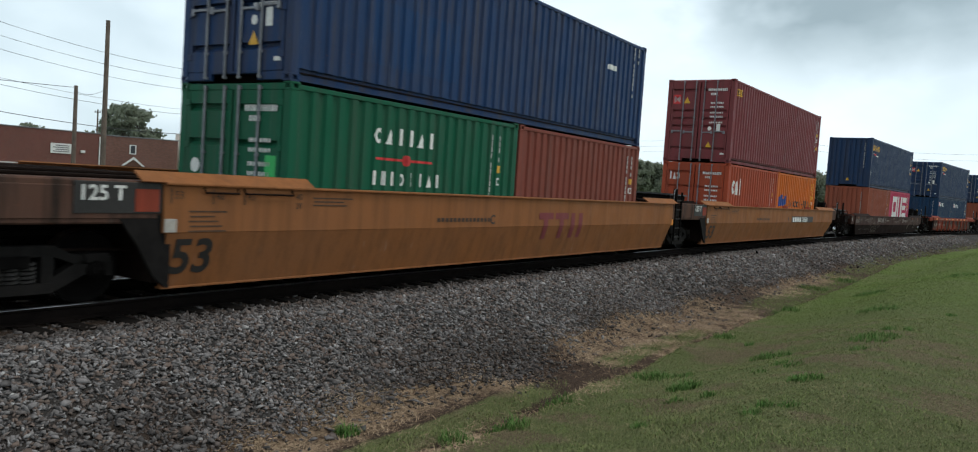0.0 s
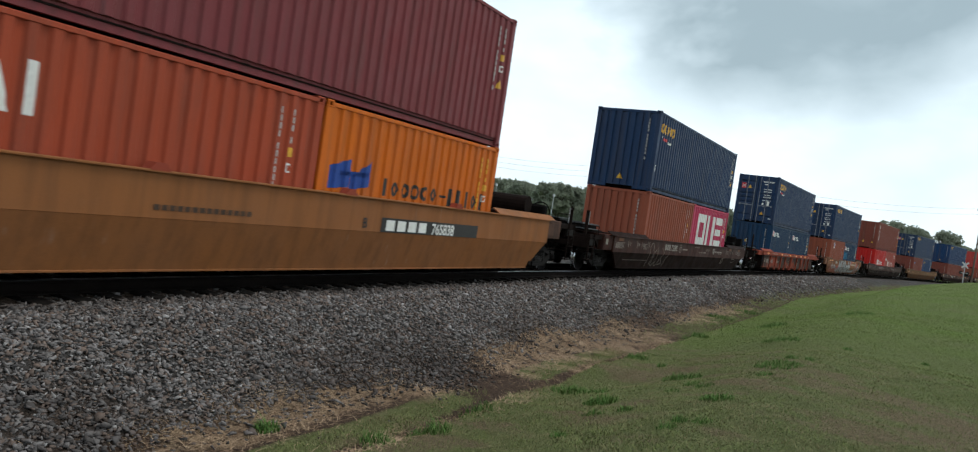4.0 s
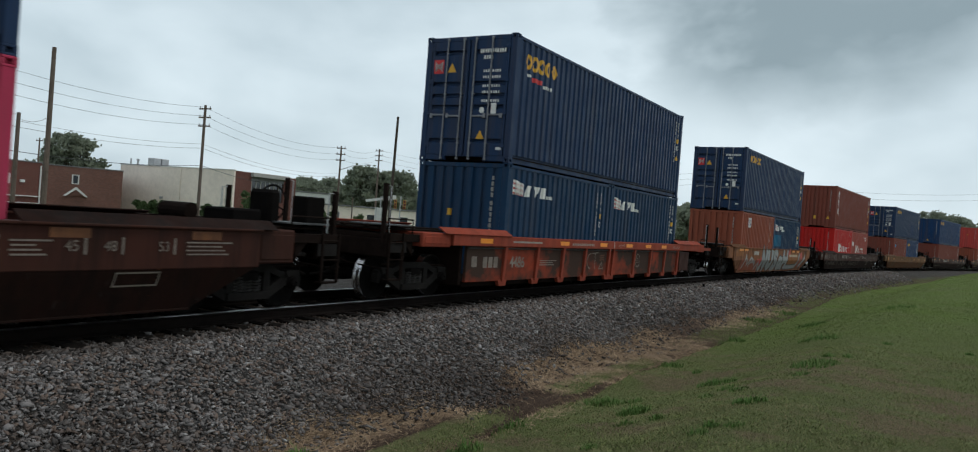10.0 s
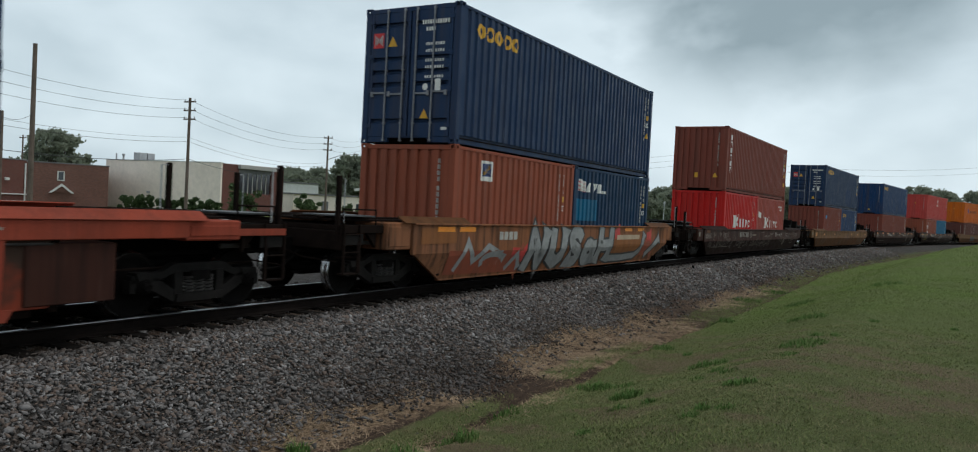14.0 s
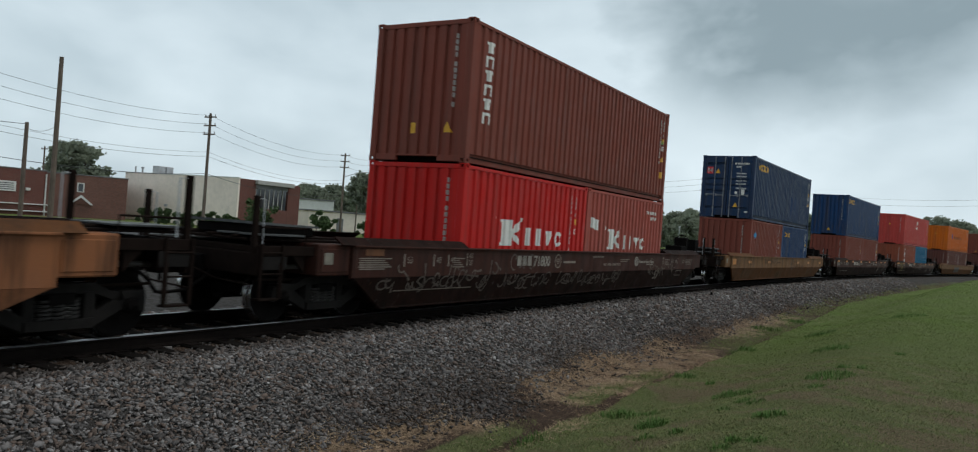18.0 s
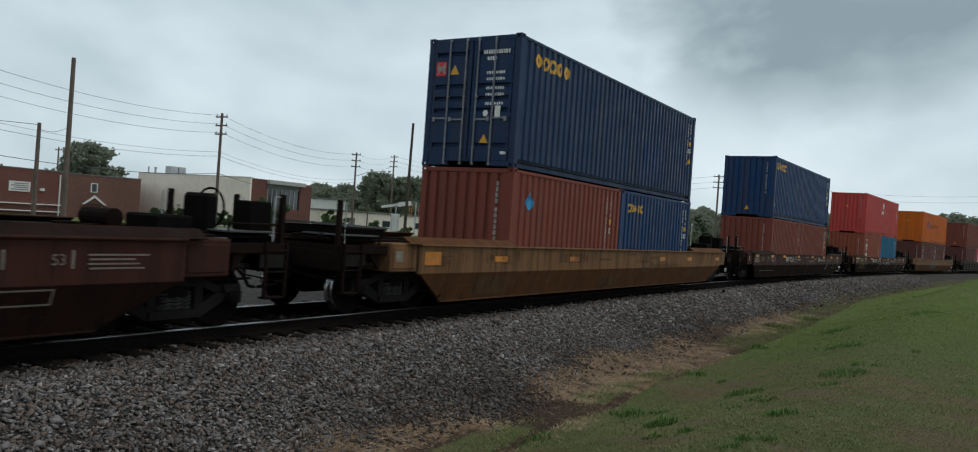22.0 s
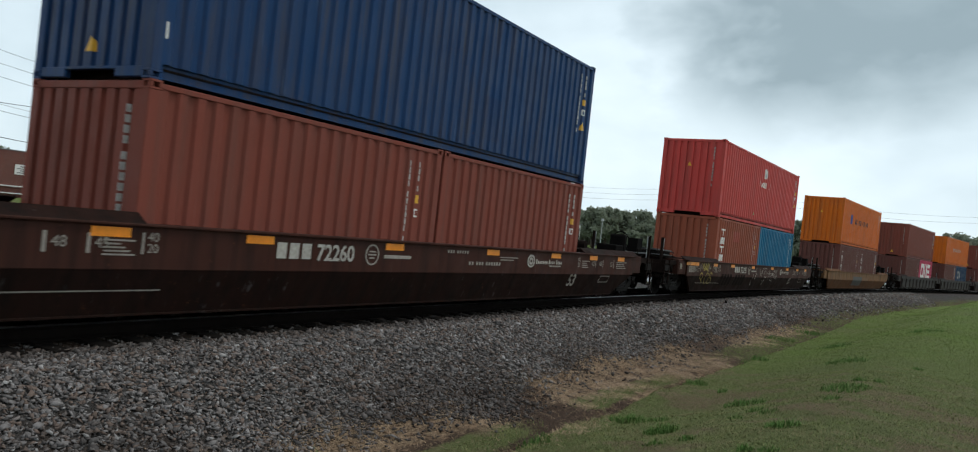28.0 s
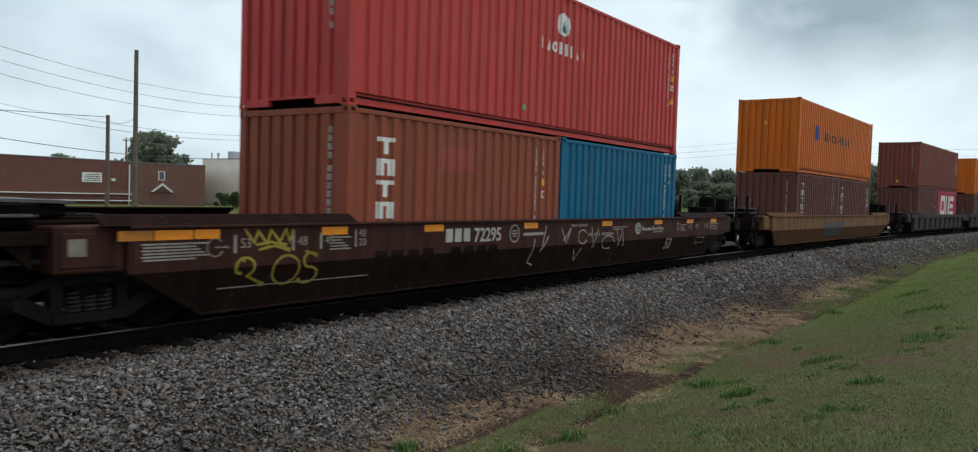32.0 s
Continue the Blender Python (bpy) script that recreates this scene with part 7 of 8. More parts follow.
def crown(seed, height, spread, start, count, leaf, mat, lumps=16):
    """Leaves gathered on lumps with gaps between them."""
    rng = np.random.RandomState(seed)
    lump = []
    for i in range(lumps):
        t = rng.uniform(0, 1)
        a = rng.uniform(0, 2 * np.pi)
        rad = spread * (0.25 + 0.75 * math.sin(math.pi * (0.15 + 0.75 * t))) * rng.uniform(0.15, 0.95)
        lump.append((rad * math.cos(a), rad * math.sin(a), start + (height - start) * (0.1 + 0.82 * t), spread * rng.uniform(0.14, 0.30)))
    lump = np.array(lump)
    w = rng.randint(0, lumps, count)
    d = rng.normal(size=(count, 3))
    d /= np.linalg.norm(d, axis=1, keepdims=True)
    r = lump[w, 3] * rng.uniform(0.25, 1.15, count)
    c = lump[w, :3] + d * r[:, None] * np.array([1, 1, 0.72])
    rot = turns(rng, count)
    k = leaf * rng.uniform(0.6, 1.4, count)
    q = np.array([[-1, -0.55, 0], [0.2, -0.8, 0.1], [1, 0.1, 0], [-0.1, 0.75, -0.1]])
    v = np.einsum("nij,kj->nki", rot, q) * k[:, None, None] + c[:, None, :]
    f = np.arange(count * 4).reshape(-1, 4)
    return from_arrays("crown", v.reshape(-1, 3), f, mat), lump


def limbs(lump, height, start, spread):
    sh = Shape().tube((0, 0, -0.3), (0.05, 0.03, start * 0.6), 0.028 * height, 10, 0.022 * height).tube((0.05, 0.03, start * 0.6), (0, 0.1, height * 0.72), 0.022 * height, 8, 0.006 * height)
    for x, y, z, r in lump[::2]:
        z0 = min(z - 0.2, start * 0.75 + 0.3 * (z - start))
        sh.tube((0.03, 0.05, max(0.4, z0)), (x * 0.8, y * 0.8, z), 0.009 * height, 6, 0.003 * height)
    return sh


TREES = []
for seed, height, spread, start, n in ((1, 11.0, 5.0, 2.0, 4600), (2, 9.5, 4.8, 1.6, 4300), (3, 12.5, 5.6, 2.4, 5200), (4, 8.0, 4.4, 1.2, 4000)):
    crown_mesh, lump = crown(seed, height, spread, start, n, 0.31, hazed_leaf, 60)
    TREES.append((crown_mesh, limbs(lump, height, start, spread).mesh("trunk", bark), height))


def tree(kind, x, y, scale, turn, label="dark green broadleaf tree in full leaf", group="far trees"):
    c, t, h = TREES[kind]
    root = thing("tree", label, "tree", group, pose(x, y, -0.8, 0, 0, turn) @ Matrix.Diagonal((scale, scale, scale, 1)))
    part("trunk", t, None, root)
    part("crown", c, None, root)
    return root


def at(az, d):
    a = radians(az - 0.16)
    return d * math.cos(a), d * math.sin(a)


rng = random.Random(5)
for i in range(46):
    az = 43.5 - i * 0.95
    d = 205 + rng.uniform(-14, 30)
    x, y = at(az, d)
    k = 0.80 + 0.22 * math.sin(i * 0.9) * 0.6 + rng.uniform(-0.1, 0.14)
    tree(rng.randrange(4), x, y, max(0.55, k) * (1.0 if az > 8 else 0.92), rng.uniform(0, 360))
for i in range(26):
    az = 42 - i * 1.75
    x, y = at(az, 245 + rng.uniform(-10, 25))
    tree(rng.randrange(3), x, y, 0.95 + rng.uniform(-0.08, 0.16), rng.uniform(0, 360))
for i in range(12):
    x, y = at(2.6 - i * 1.05, 232 + rng.uniform(-12, 16))
    tree(rng.randrange(4), x, y, 1.02 + rng.uniform(-0.15, 0.2), rng.uniform(0, 360))
for az, d, k, kind in ((57.9, 130, 0.66, 0), (56.8, 128, 0.84, 2), (55.9, 131, 0.72, 1), (54.7, 132, 0.56, 3), (61.3, 134, 0.62, 1), (62.3, 135, 0.6, 0), (63.6, 138, 0.55, 1), (38.0, 175, 1.0, 2), (36.6, 178, 1.05, 0), (35.4, 172, 0.95, 2)):
    x, y = at(az, d)
    tree(kind, x, y, k, 40 * k * 9, "broad dark tree rising behind a flat roof", "trees by the buildings")


def far_woods():
    """A continuous band of foliage behind the single trees."""
    rng = np.random.RandomState(77)
    n = 42000
    az = np.radians(rng.uniform(-14, 47, n))
    d = rng.uniform(262, 285, n)
    top = 9.2 + 1.5 * np.sin(az * 31) + 0.9 * np.sin(az * 77 + 1) + 0.6 * np.sin(az * 170 + 2)
    z = -1 + (top + 1) * rng.uniform(0, 1, n) ** 0.75
    c = np.stack([d * np.cos(az), d * np.sin(az), z], -1)
    q = np.array([[-1, -0.55, 0], [0.2, -0.8, 0.1], [1, 0.1, 0], [-0.1, 0.75, -0.1]])
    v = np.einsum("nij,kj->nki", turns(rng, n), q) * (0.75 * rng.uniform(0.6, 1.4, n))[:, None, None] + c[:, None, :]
    return from_arrays("far_woods", v.reshape(-1, 3), np.arange(n * 4).reshape(-1, 4), hazed_leaf)


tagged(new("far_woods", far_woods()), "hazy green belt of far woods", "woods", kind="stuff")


def bush(x, y, r, h, seed, label="dense dark green shrub by the wall"):
    c, _ = crown(seed, h, r, 0.1, 900, 0.16, leaf_b, 12)
    root = thing("shrub", label, "shrub", "shrubs by the building", pose(x, y, -0.82))
    part("crown", c, None, root)
    part("stem", Shape().tube((0, 0, -0.1), (0, 0, h * 0.6), 0.05, 7, 0.02), bark, root)


for i in range(9):
    x, y = at(52.6 - i * 0.72, 93 - i * 1.2)
    bush(x, y, 1.0 + 0.25 * math.sin(i * 2.1), 1.75 + 0.3 * math.sin(i * 1.3), 200 + i)
for az, d, r, h in ((45.6, 88, 2.6, 4.0), (44.6, 89, 2.3, 3.6), (41.3, 93, 1.9, 3.0), (40.6, 95, 1.4, 2.3), (37.9, 96, 1.3, 2.0), (36.0, 90, 1.2, 1.7)):
    x, y = at(az, d)
    bush(x, y, r, h, int(az * 10))


# ---- buildings beyond the line ----
def brick_material(name, a, b):
    m, tools = material(name)
    add, math_, mix, ramp, noise_, mapped = tools
    p = coords(tools)
    n = add("ShaderNodeTexBrick", Vector=mapped(p, (1, 1, 1), rot=(radians(90), 0, 0)), Scale=1.0)
    n.inputs["Brick Width"].default_value, n.inputs["Row Height"].default_value, n.inputs["Mortar Size"].default_value = 0.215, 0.075, 0.008
    n.inputs["Color1"].default_value, n.inputs["Color2"].default_value, n.inputs["Mortar"].default_value = (*a, 1), (*b, 1), (0.15, 0.095, 0.08, 1)
    col = mix(ramp(noise_(p, 0.35, 5, 0.6), 0.35, 0.7, 0, 0.4), n.outputs["Color"], (0.09, 0.045, 0.035))
    return finish(m, tools, col, 0.85, 0.0, n.outputs["Fac"], 0.3, 0.01, 0.3)


brick_red = brick_material("red_brick", (0.165, 0.055, 0.042), (0.12, 0.04, 0.033))
brick_brown = brick_material("brown_brick", (0.21, 0.10, 0.075), (0.15, 0.07, 0.055))
cream = plain("cream_stucco", (0.80, 0.71, 0.62), 0.85, 0.0, 0.1, 2.0, 0.1)
trim_white = plain("white_trim_paint", (0.62, 0.62, 0.60), 0.6, 0.0, 0.1, 3.0, 0.05)
roof_grey = plain("grey_roofing", (0.16, 0.16, 0.165), 0.85, 0.0, 0.25, 2.0, 0.2)
pole_wood = plain("weathered_pole_wood", (0.13, 0.10, 0.08), 0.9, 0.0, 0.3, 4.0, 0.5)
pole_dark = plain("dark_pole_wood", (0.055, 0.042, 0.034), 0.9, 0.0, 0.3, 4.0, 0.5)
cable = plain("black_cable", (0.02, 0.02, 0.022), 0.6, 0.0, 0.2, 3.0, 0.0)
asphalt = plain("asphalt", (0.05, 0.05, 0.052), 0.9, 0.0, 0.3, 3.0, 0.3)
concrete = plain("concrete", (0.36, 0.35, 0.33), 0.85, 0.0, 0.2, 3.0, 0.2)
sign_green = plain("green_sign", (0.01, 0.16, 0.08), 0.5, 0.0, 0.1, 5.0, 0.0)
signal_yellow = plain("signal_yellow", (0.42, 0.24, 0.06), 0.5, 0.0, 0.15, 5.0, 0.05)


def glass_material():
    m, tools = material("window_glass")
    add, math_, mix, ramp, noise_, mapped = tools
    return finish(m, tools, (0.03, 0.036, 0.042), 0.08, 0.0, None, spec=0.8)


def lamp_material(name, rgb, power):
    m, tools = material(name)
    return finish(m, tools, rgb, 0.3, 0.0, None, emit=(rgb, power))


window_glass = glass_material()
red_glow = lamp_material("lit_red_lens", (1.0, 0.03, 0.02), 6.0)
green_glow = lamp_material("lit_green_lens", (0.05, 1.0, 0.45), 3.0)
dark_lens = plain("unlit_red_lens", (0.10, 0.01, 0.01), 0.3, 0.0, 0.1, 5.0, 0.0)
GZ = -0.82


def frame_at(a, b):
    """A pose at point a with x towards b; the far side of the wall is y > 0."""
    return pose(a[0], a[1], GZ, 0, 0, math.degrees(math.atan2(b[1] - a[1], b[0] - a[0]))), math.hypot(b[0] - a[0], b[1] - a[1])


# cream hall with a brick and glass front
corner, right_end = at(46.65, 99.0), at(42.6, 106.5)
m, wide = frame_at(corner, right_end)
hall = thing("commercial_building", "flat-roofed cream building with a brick and glass front", "building", "", m)
deep = 20.5
HALL_H = 6.05
part("side_wall", Shape().box(-0.3, 0.0, 0.0, deep, 0, HALL_H, 0.03), cream, hall)
part("rear_wall", Shape().box(0, wide, deep - 0.3, deep, 0, HALL_H - 0.1), cream, hall)
part("end_wall", Shape().box(wide - 0.3, wide, 0.3, deep - 0.3, 0, HALL_H - 0.1), brick_red, hall)
part("roof", Shape().box(0.0, wide, 0.3, deep - 0.3, HALL_H - 0.5, HALL_H - 0.3), roof_grey, hall)
part("parapet", Shape().box(-0.36, 0.06, -0.05, deep + 0.05, HALL_H, HALL_H + 0.12, 0.02), trim_white, hall)
part("front_wall", Shape().box(0.0, 2.6, 0.0, 0.3, 0, HALL_H, 0.02), brick_red, hall)
part("front_wall", Shape().box(wide - 2.2, wide, 0.0, 0.3, 0, HALL_H - 0.2, 0.02), brick_red, hall)
part("front_wall", Shape().box(2.6, wide - 2.2, 0.0, 0.3, 0, 2.6, 0.02), brick_red, hall)
part("fascia", Shape().box(2.4, wide - 1.6, -0.5, 0.1, HALL_H - 0.5, HALL_H + 0.02, 0.04), concrete, hall, "grey overhanging fascia")
part("front_band", Shape().box(2.6, wide - 2.2, 0.05, 0.25, HALL_H - 1.0, HALL_H - 0.45, 0.02), roof_grey, hall)
for i in range(7):
    x = 2.7 + i * (wide - 5.0) / 7
    pane = part("window", Shape().box(x, x + (wide - 5.0) / 7 - 0.12, 0.10, 0.14, 2.6, HALL_H - 1.0), window_glass, hall, "dark window pane")
    part("mullion", Shape().box(x - 0.12, x, 0.02, 0.2, 2.6, HALL_H - 1.0, 0.01), concrete, pane)
for i in (0, 1):
    part("roof_unit", Shape().box(1.2 + i * 1.25, 2.3 + i * 1.25, 16.0, 17.2, HALL_H - 0.3, HALL_H + 1.15, 0.05).box(1.1 + i * 1.25, 2.4 + i * 1.25, 15.9, 17.3, HALL_H - 0.35, HALL_H - 0.1), galvanised, hall, "grey rooftop air-conditioning unit")
part("roof_vent", Shape().tube((0.8, 18.6, HALL_H - 0.3), (0.8, 18.6, HALL_H + 0.75), 0.12, 8).tube((0.8, 18.6, HALL_H + 0.7), (0.8, 18.6, HALL_H + 0.9), 0.2, 8), galvanised, hall)
part("roof_vent", Shape().tube((0.9, 20.1, HALL_H - 0.3), (0.9, 20.1, HALL_H + 0.95), 0.10, 8), galvanised, hall)
part("downpipe", Shape().tube((-0.36, 9.0, 0), (-0.36, 9.0, HALL_H), 0.06, 8), cream, hall)
part("wall_lamp", Shape().box(-0.45, -0.28, 12.0, 12.5, 2.0, 2.3, 0.03), galvanised, hall)

# long brick building
b_left, b_corner, b_right = at(70.0, 92.0), at(58.35, 103.0), at(53.7, 104.0)
for a, b, mat_, h, name in ((b_left, b_corner, brick_red, 5.0, "dark red flat-roofed brick building with a white sign board"), (b_corner, b_right, brick_brown, 4.9, "brown brick building with a small white gable")):
    m, wide = frame_at(b, a)
    m = m @ pose(0, 0, 0)
    # x runs from the right end to the left end, so the front faces y > 0
    hallb = thing("brick_building", name, "building", "", m)
    part("front_wall", Shape().box(0, wide, -0.3, 0, 0, h, 0.03), mat_, hallb)
    part("side_wall", Shape().box(0, 0.3, -14, -0.3, 0, h - 0.05), mat_, hallb)
    part("side_wall", Shape().box(wide - 0.3, wide, -14, -0.3, 0, h - 0.05), mat_, hallb)
    part("rear_wall", Shape().box(0.3, wide - 0.3, -14, -13.7, 0, h - 0.05), mat_, hallb)
    part("roof", Shape().box(0.3, wide - 0.3, -13.7, -0.3, h - 0.4, h - 0.25), roof_grey, hallb)
    part("coping", Shape().box(-0.05, wide + 0.05, -0.36, 0.06, h, h + 0.12, 0.02), roof_grey, hallb)
    if mat_ is brick_brown:
        part("gable_trim", Shape().prism([(3.6, 1.55), (3.9, 1.55), (4.9, 2.35), (5.9, 1.55), (6.2, 1.55), (4.9, 2.65)], 1, 0.0, 0.35), trim_white, hallb, "small white gable")
        part("gable_fill", Shape().prism([(3.95, 1.6), (4.9, 2.36), (5.85, 1.6)], 1, 0.0, 0.2), mat_, hallb)
        lo = part("upper_window", Shape().box(4.75, 5.25, 0.01, 0.05, 3.05, 3.95), window_glass, hallb)
        part("window_frame", Shape().box(4.62, 4.75, 0, 0.1, 2.95, 4.05, 0.01).box(5.25, 5.38, 0, 0.1, 2.95, 4.05, 0.01).box(4.75, 5.25, 0, 0.1, 3.95, 4.05, 0.01).box(4.75, 5.25, 0, 0.1, 2.95, 3.05, 0.01), trim_white, lo)
    else:
        part("wall_sign", Shape().box(3.6, 6.0, 0.02, 0.08, 2.5, 3.6, 0.01), trim_white, hallb, "white painted sign board")
        for k in range(4):
            part("sign_line", Shape().box(3.85, 5.75 - 0.3 * (k % 2), 0.08, 0.09, 2.66 + k * 0.22, 2.76 + k * 0.22), roof_grey, hallb)
        for z in (0.38, 1.16):
            part("wall_trim", Shape().box(-0.2, wide, 0.0, 0.35, z, z + 0.11, 0.01), trim_white, hallb, "white trim along the wall's foot")
        part("downpipe", Shape().tube((0.15, 0.08, 0), (0.15, 0.08, h - 0.3), 0.09, 8), trim_white, hallb)
        part("wall_box", Shape().box(2.0, 2.5, 0.0, 0.2, 2.7, 3.0, 0.02), trim_white, hallb)

# low pale wall and small buildings further along
def low_block(az0, d0, az1, d1, h, mat, name, label, roofed=True):
    a, b = at(az0, d0), at(az1, d1)
    m, wide = frame_at(a, b)
    ob = thing(name, label, "building", "", m)
    part("front_wall", Shape().box(0, wide, 0, 0.3, 0, h, 0.03), mat, ob)
    part("side_wall", Shape().box(0, 0.3, 0.3, 9.0, 0, h), mat, ob)
    part("side_wall", Shape().box(wide - 0.3, wide, 0.3, 9.0, 0, h), mat, ob)
    part("rear_wall", Shape().box(0.3, wide - 0.3, 8.7, 9.0, 0, h), mat, ob)
    part("roof", Shape().box(-0.2, wide + 0.2, -0.3, 9.2, h, h + 0.2, 0.03), roof_grey, ob)
    part("door", Shape().box(wide * 0.2, wide * 0.2 + 1.0, -0.04, 0.02, 0, 2.05, 0.01), roof_grey, ob)
    for k in (0.45, 0.7):
        part("window", Shape().box(wide * k, wide * k + 1.2, -0.03, 0.02, 1.0, 1.9, 0.01), window_glass, ob)
    return ob


low_block(41.9, 118, 32.4, 124, 2.9, cream, "low_building", "long low cream building among trees")
low_block(42.6, 150, 40.2, 150, 5.0, trim_white, "small_house", "small pale house half hidden by trees")
low_block(31.6, 140, 29.0, 143, 2.6, cream, "low_building", "small pale roadside building")
low_block(25.8, 150, 23.5, 152, 4.6, trim_white, "small_house", "pale house in front of the woods")
low_block(12.6, 165, 10.4, 166, 3.4, brick_red, "low_building", "small red building beyond the line")

# street and pavement parallel to the line
for name, l0, l1, z, mat_, label in (("road", 40.0, 47.0, 0.012, asphalt, "grey asphalt street beyond the line"), ("pavement", 47.15, 49.0, 0.13, concrete, "pale concrete pavement with a kerb")):
    sh = Shape()
    ss = list(range(-80, 261, 10))
    for s in ss:
        for l in (l0, l1):
            x, y, _ = line_at(s, l)
            zz = float(ground_z(s, l))
            sh.v += [(x, y, zz - 0.2), (x, y, zz + z)]
    for i in range(len(ss) - 1):
        k = 4 * i
        sh.f += [(k + 1, k + 5, k + 7, k + 3), (k, k + 4, k + 5, k + 1), (k + 2, k + 3, k + 7, k + 6)]
    tagged(part(name, sh, mat_), label, name, kind="structure")


# ---- poles and wires ----
def utility_pole(az, d, h, arms=(), r=0.15, mat=pole_wood, lamp=0.0, label="weathered wooden utility pole with insulators", lean=0.0):
    x, y = at(az, d)
    root = thing("utility_pole", label, "utility pole", "utility poles", pose(x, y, GZ, 0, lean, 0))
    h = h - GZ
    part("pole", Shape().tube((0, 0, -0.5), (0, 0, h), r, 10, r * 0.72), mat, root)
    for z in arms:
        arm = part("crossarm", Shape().box(-0.06, 0.06, -0.75, 0.75, h - z - 0.06, h - z + 0.06, 0.01), mat, root)
        for k in (-0.65, 0.65):
            part("insulator", Shape().tube((0, k, h - z + 0.06), (0, k, h - z + 0.24), 0.05, 7), galvanised, arm)
    if lamp:
        part("lamp_arm", Shape().path([(0, 0, h - 3.2), (1.2, -1.2, h - 2.5), (2.6, -2.6, h - 2.2)], 0.05, 7), galvanised, root)
        part("lamp_head", Shape().box(2.4, 3.2, -2.75, -2.45, h - 2.28, h - 2.12, 0.03), galvanised, root)
    x, y = at(az, d)
    return Vector((x, y, GZ + h))


P0 = utility_pole(69.0, 52.0, 10.0, (0.3, 1.0, 1.7))
P1 = utility_pole(48.92, 78.0, 10.25, (0.35, 1.15, 1.95), 0.16)
P2 = utility_pole(39.66, 108.0, 10.05, (0.3, 1.1, 1.9), 0.16, lamp=1.0, label="utility pole with a street lamp arm")
P3 = utility_pole(36.98, 132.0, 12.0, (0.3, 1.1, 1.9), 0.17)
P4 = utility_pole(13.9, 118.0, 11.1, (0.3, 1.1, 1.9), 0.16)
P5 = utility_pole(32.6, 128.0, 7.4, (), 0.13, label="plain wooden pole by the street")
T1 = utility_pole(58.1, 55.0, 10.05, (), 0.17, label="tall bare weathered wooden pole")
T2 = utility_pole(59.75, 47.5, 5.3, (), 0.13, label="short wooden pole with service insulators")
T3 = utility_pole(35.9, 70.0, 10.1, (), 0.15, pole_dark, label="tall dark bare pole", lean=1.2)
T4 = utility_pole(58.6, 125.0, 8.2, (0.4,), 0.13, label="distant utility pole behind a roof")
T5 = utility_pole(-5.2, 150.0, 13.5, (0.5, 1.3), 0.17, label="far utility pole by the level crossing")
T6 = utility_pole(38.6, 119.0, 3.5, (), 0.12, label="short pole by a pale wall")


def wire(a, b, sag, r=0.013, n=14):
    sh = Shape()
    pts = []
    for i in range(n + 1):
        t = i / n
        p = a.lerp(b, t)
        pts.append((p.x, p.y, p.z - sag * 4 * t * (1 - t)))
    sh.path(pts, r, 5)
    return tagged(part("overhead_wire", sh, cable), "thin black overhead wire between wooden poles", "wire", "overhead wires")


for dz in (0.2, 1.0, 1.8):
    d = Vector((0, 0, -dz))
    for a, b, sag in ((P0, P1, 1.0), (P1, P2, 1.0), (P2, P3, 0.6), (P3, P4, 2.2)):
        wire(a + d, b + d, sag)
for dz, r in ((3.6, 0.011), (4.0, 0.014), (5.6, 0.022)):
    d = Vector((0, 0, -dz))
    wire(P0 + d, P1 + d, 0.8, r)
    wire(P1 + d, P2 + d, 0.9, r)
wire(T2 + Vector((0, 0, -0.1)), Vector((-8, 34, 4.6)), 0.3, 0.015)
wire(T2 + Vector((0, 0, -0.3)), T1 + Vector((0, 0, -4.2)), 0.25, 0.012)
wire(P4 + Vector((0, 0, -0.5)), T5 + Vector((0, 0, -1.0)), 1.4)
wire(P4 + Vector((0, 0, -1.4)), T5 + Vector((0, 0, -1.9)), 1.4)


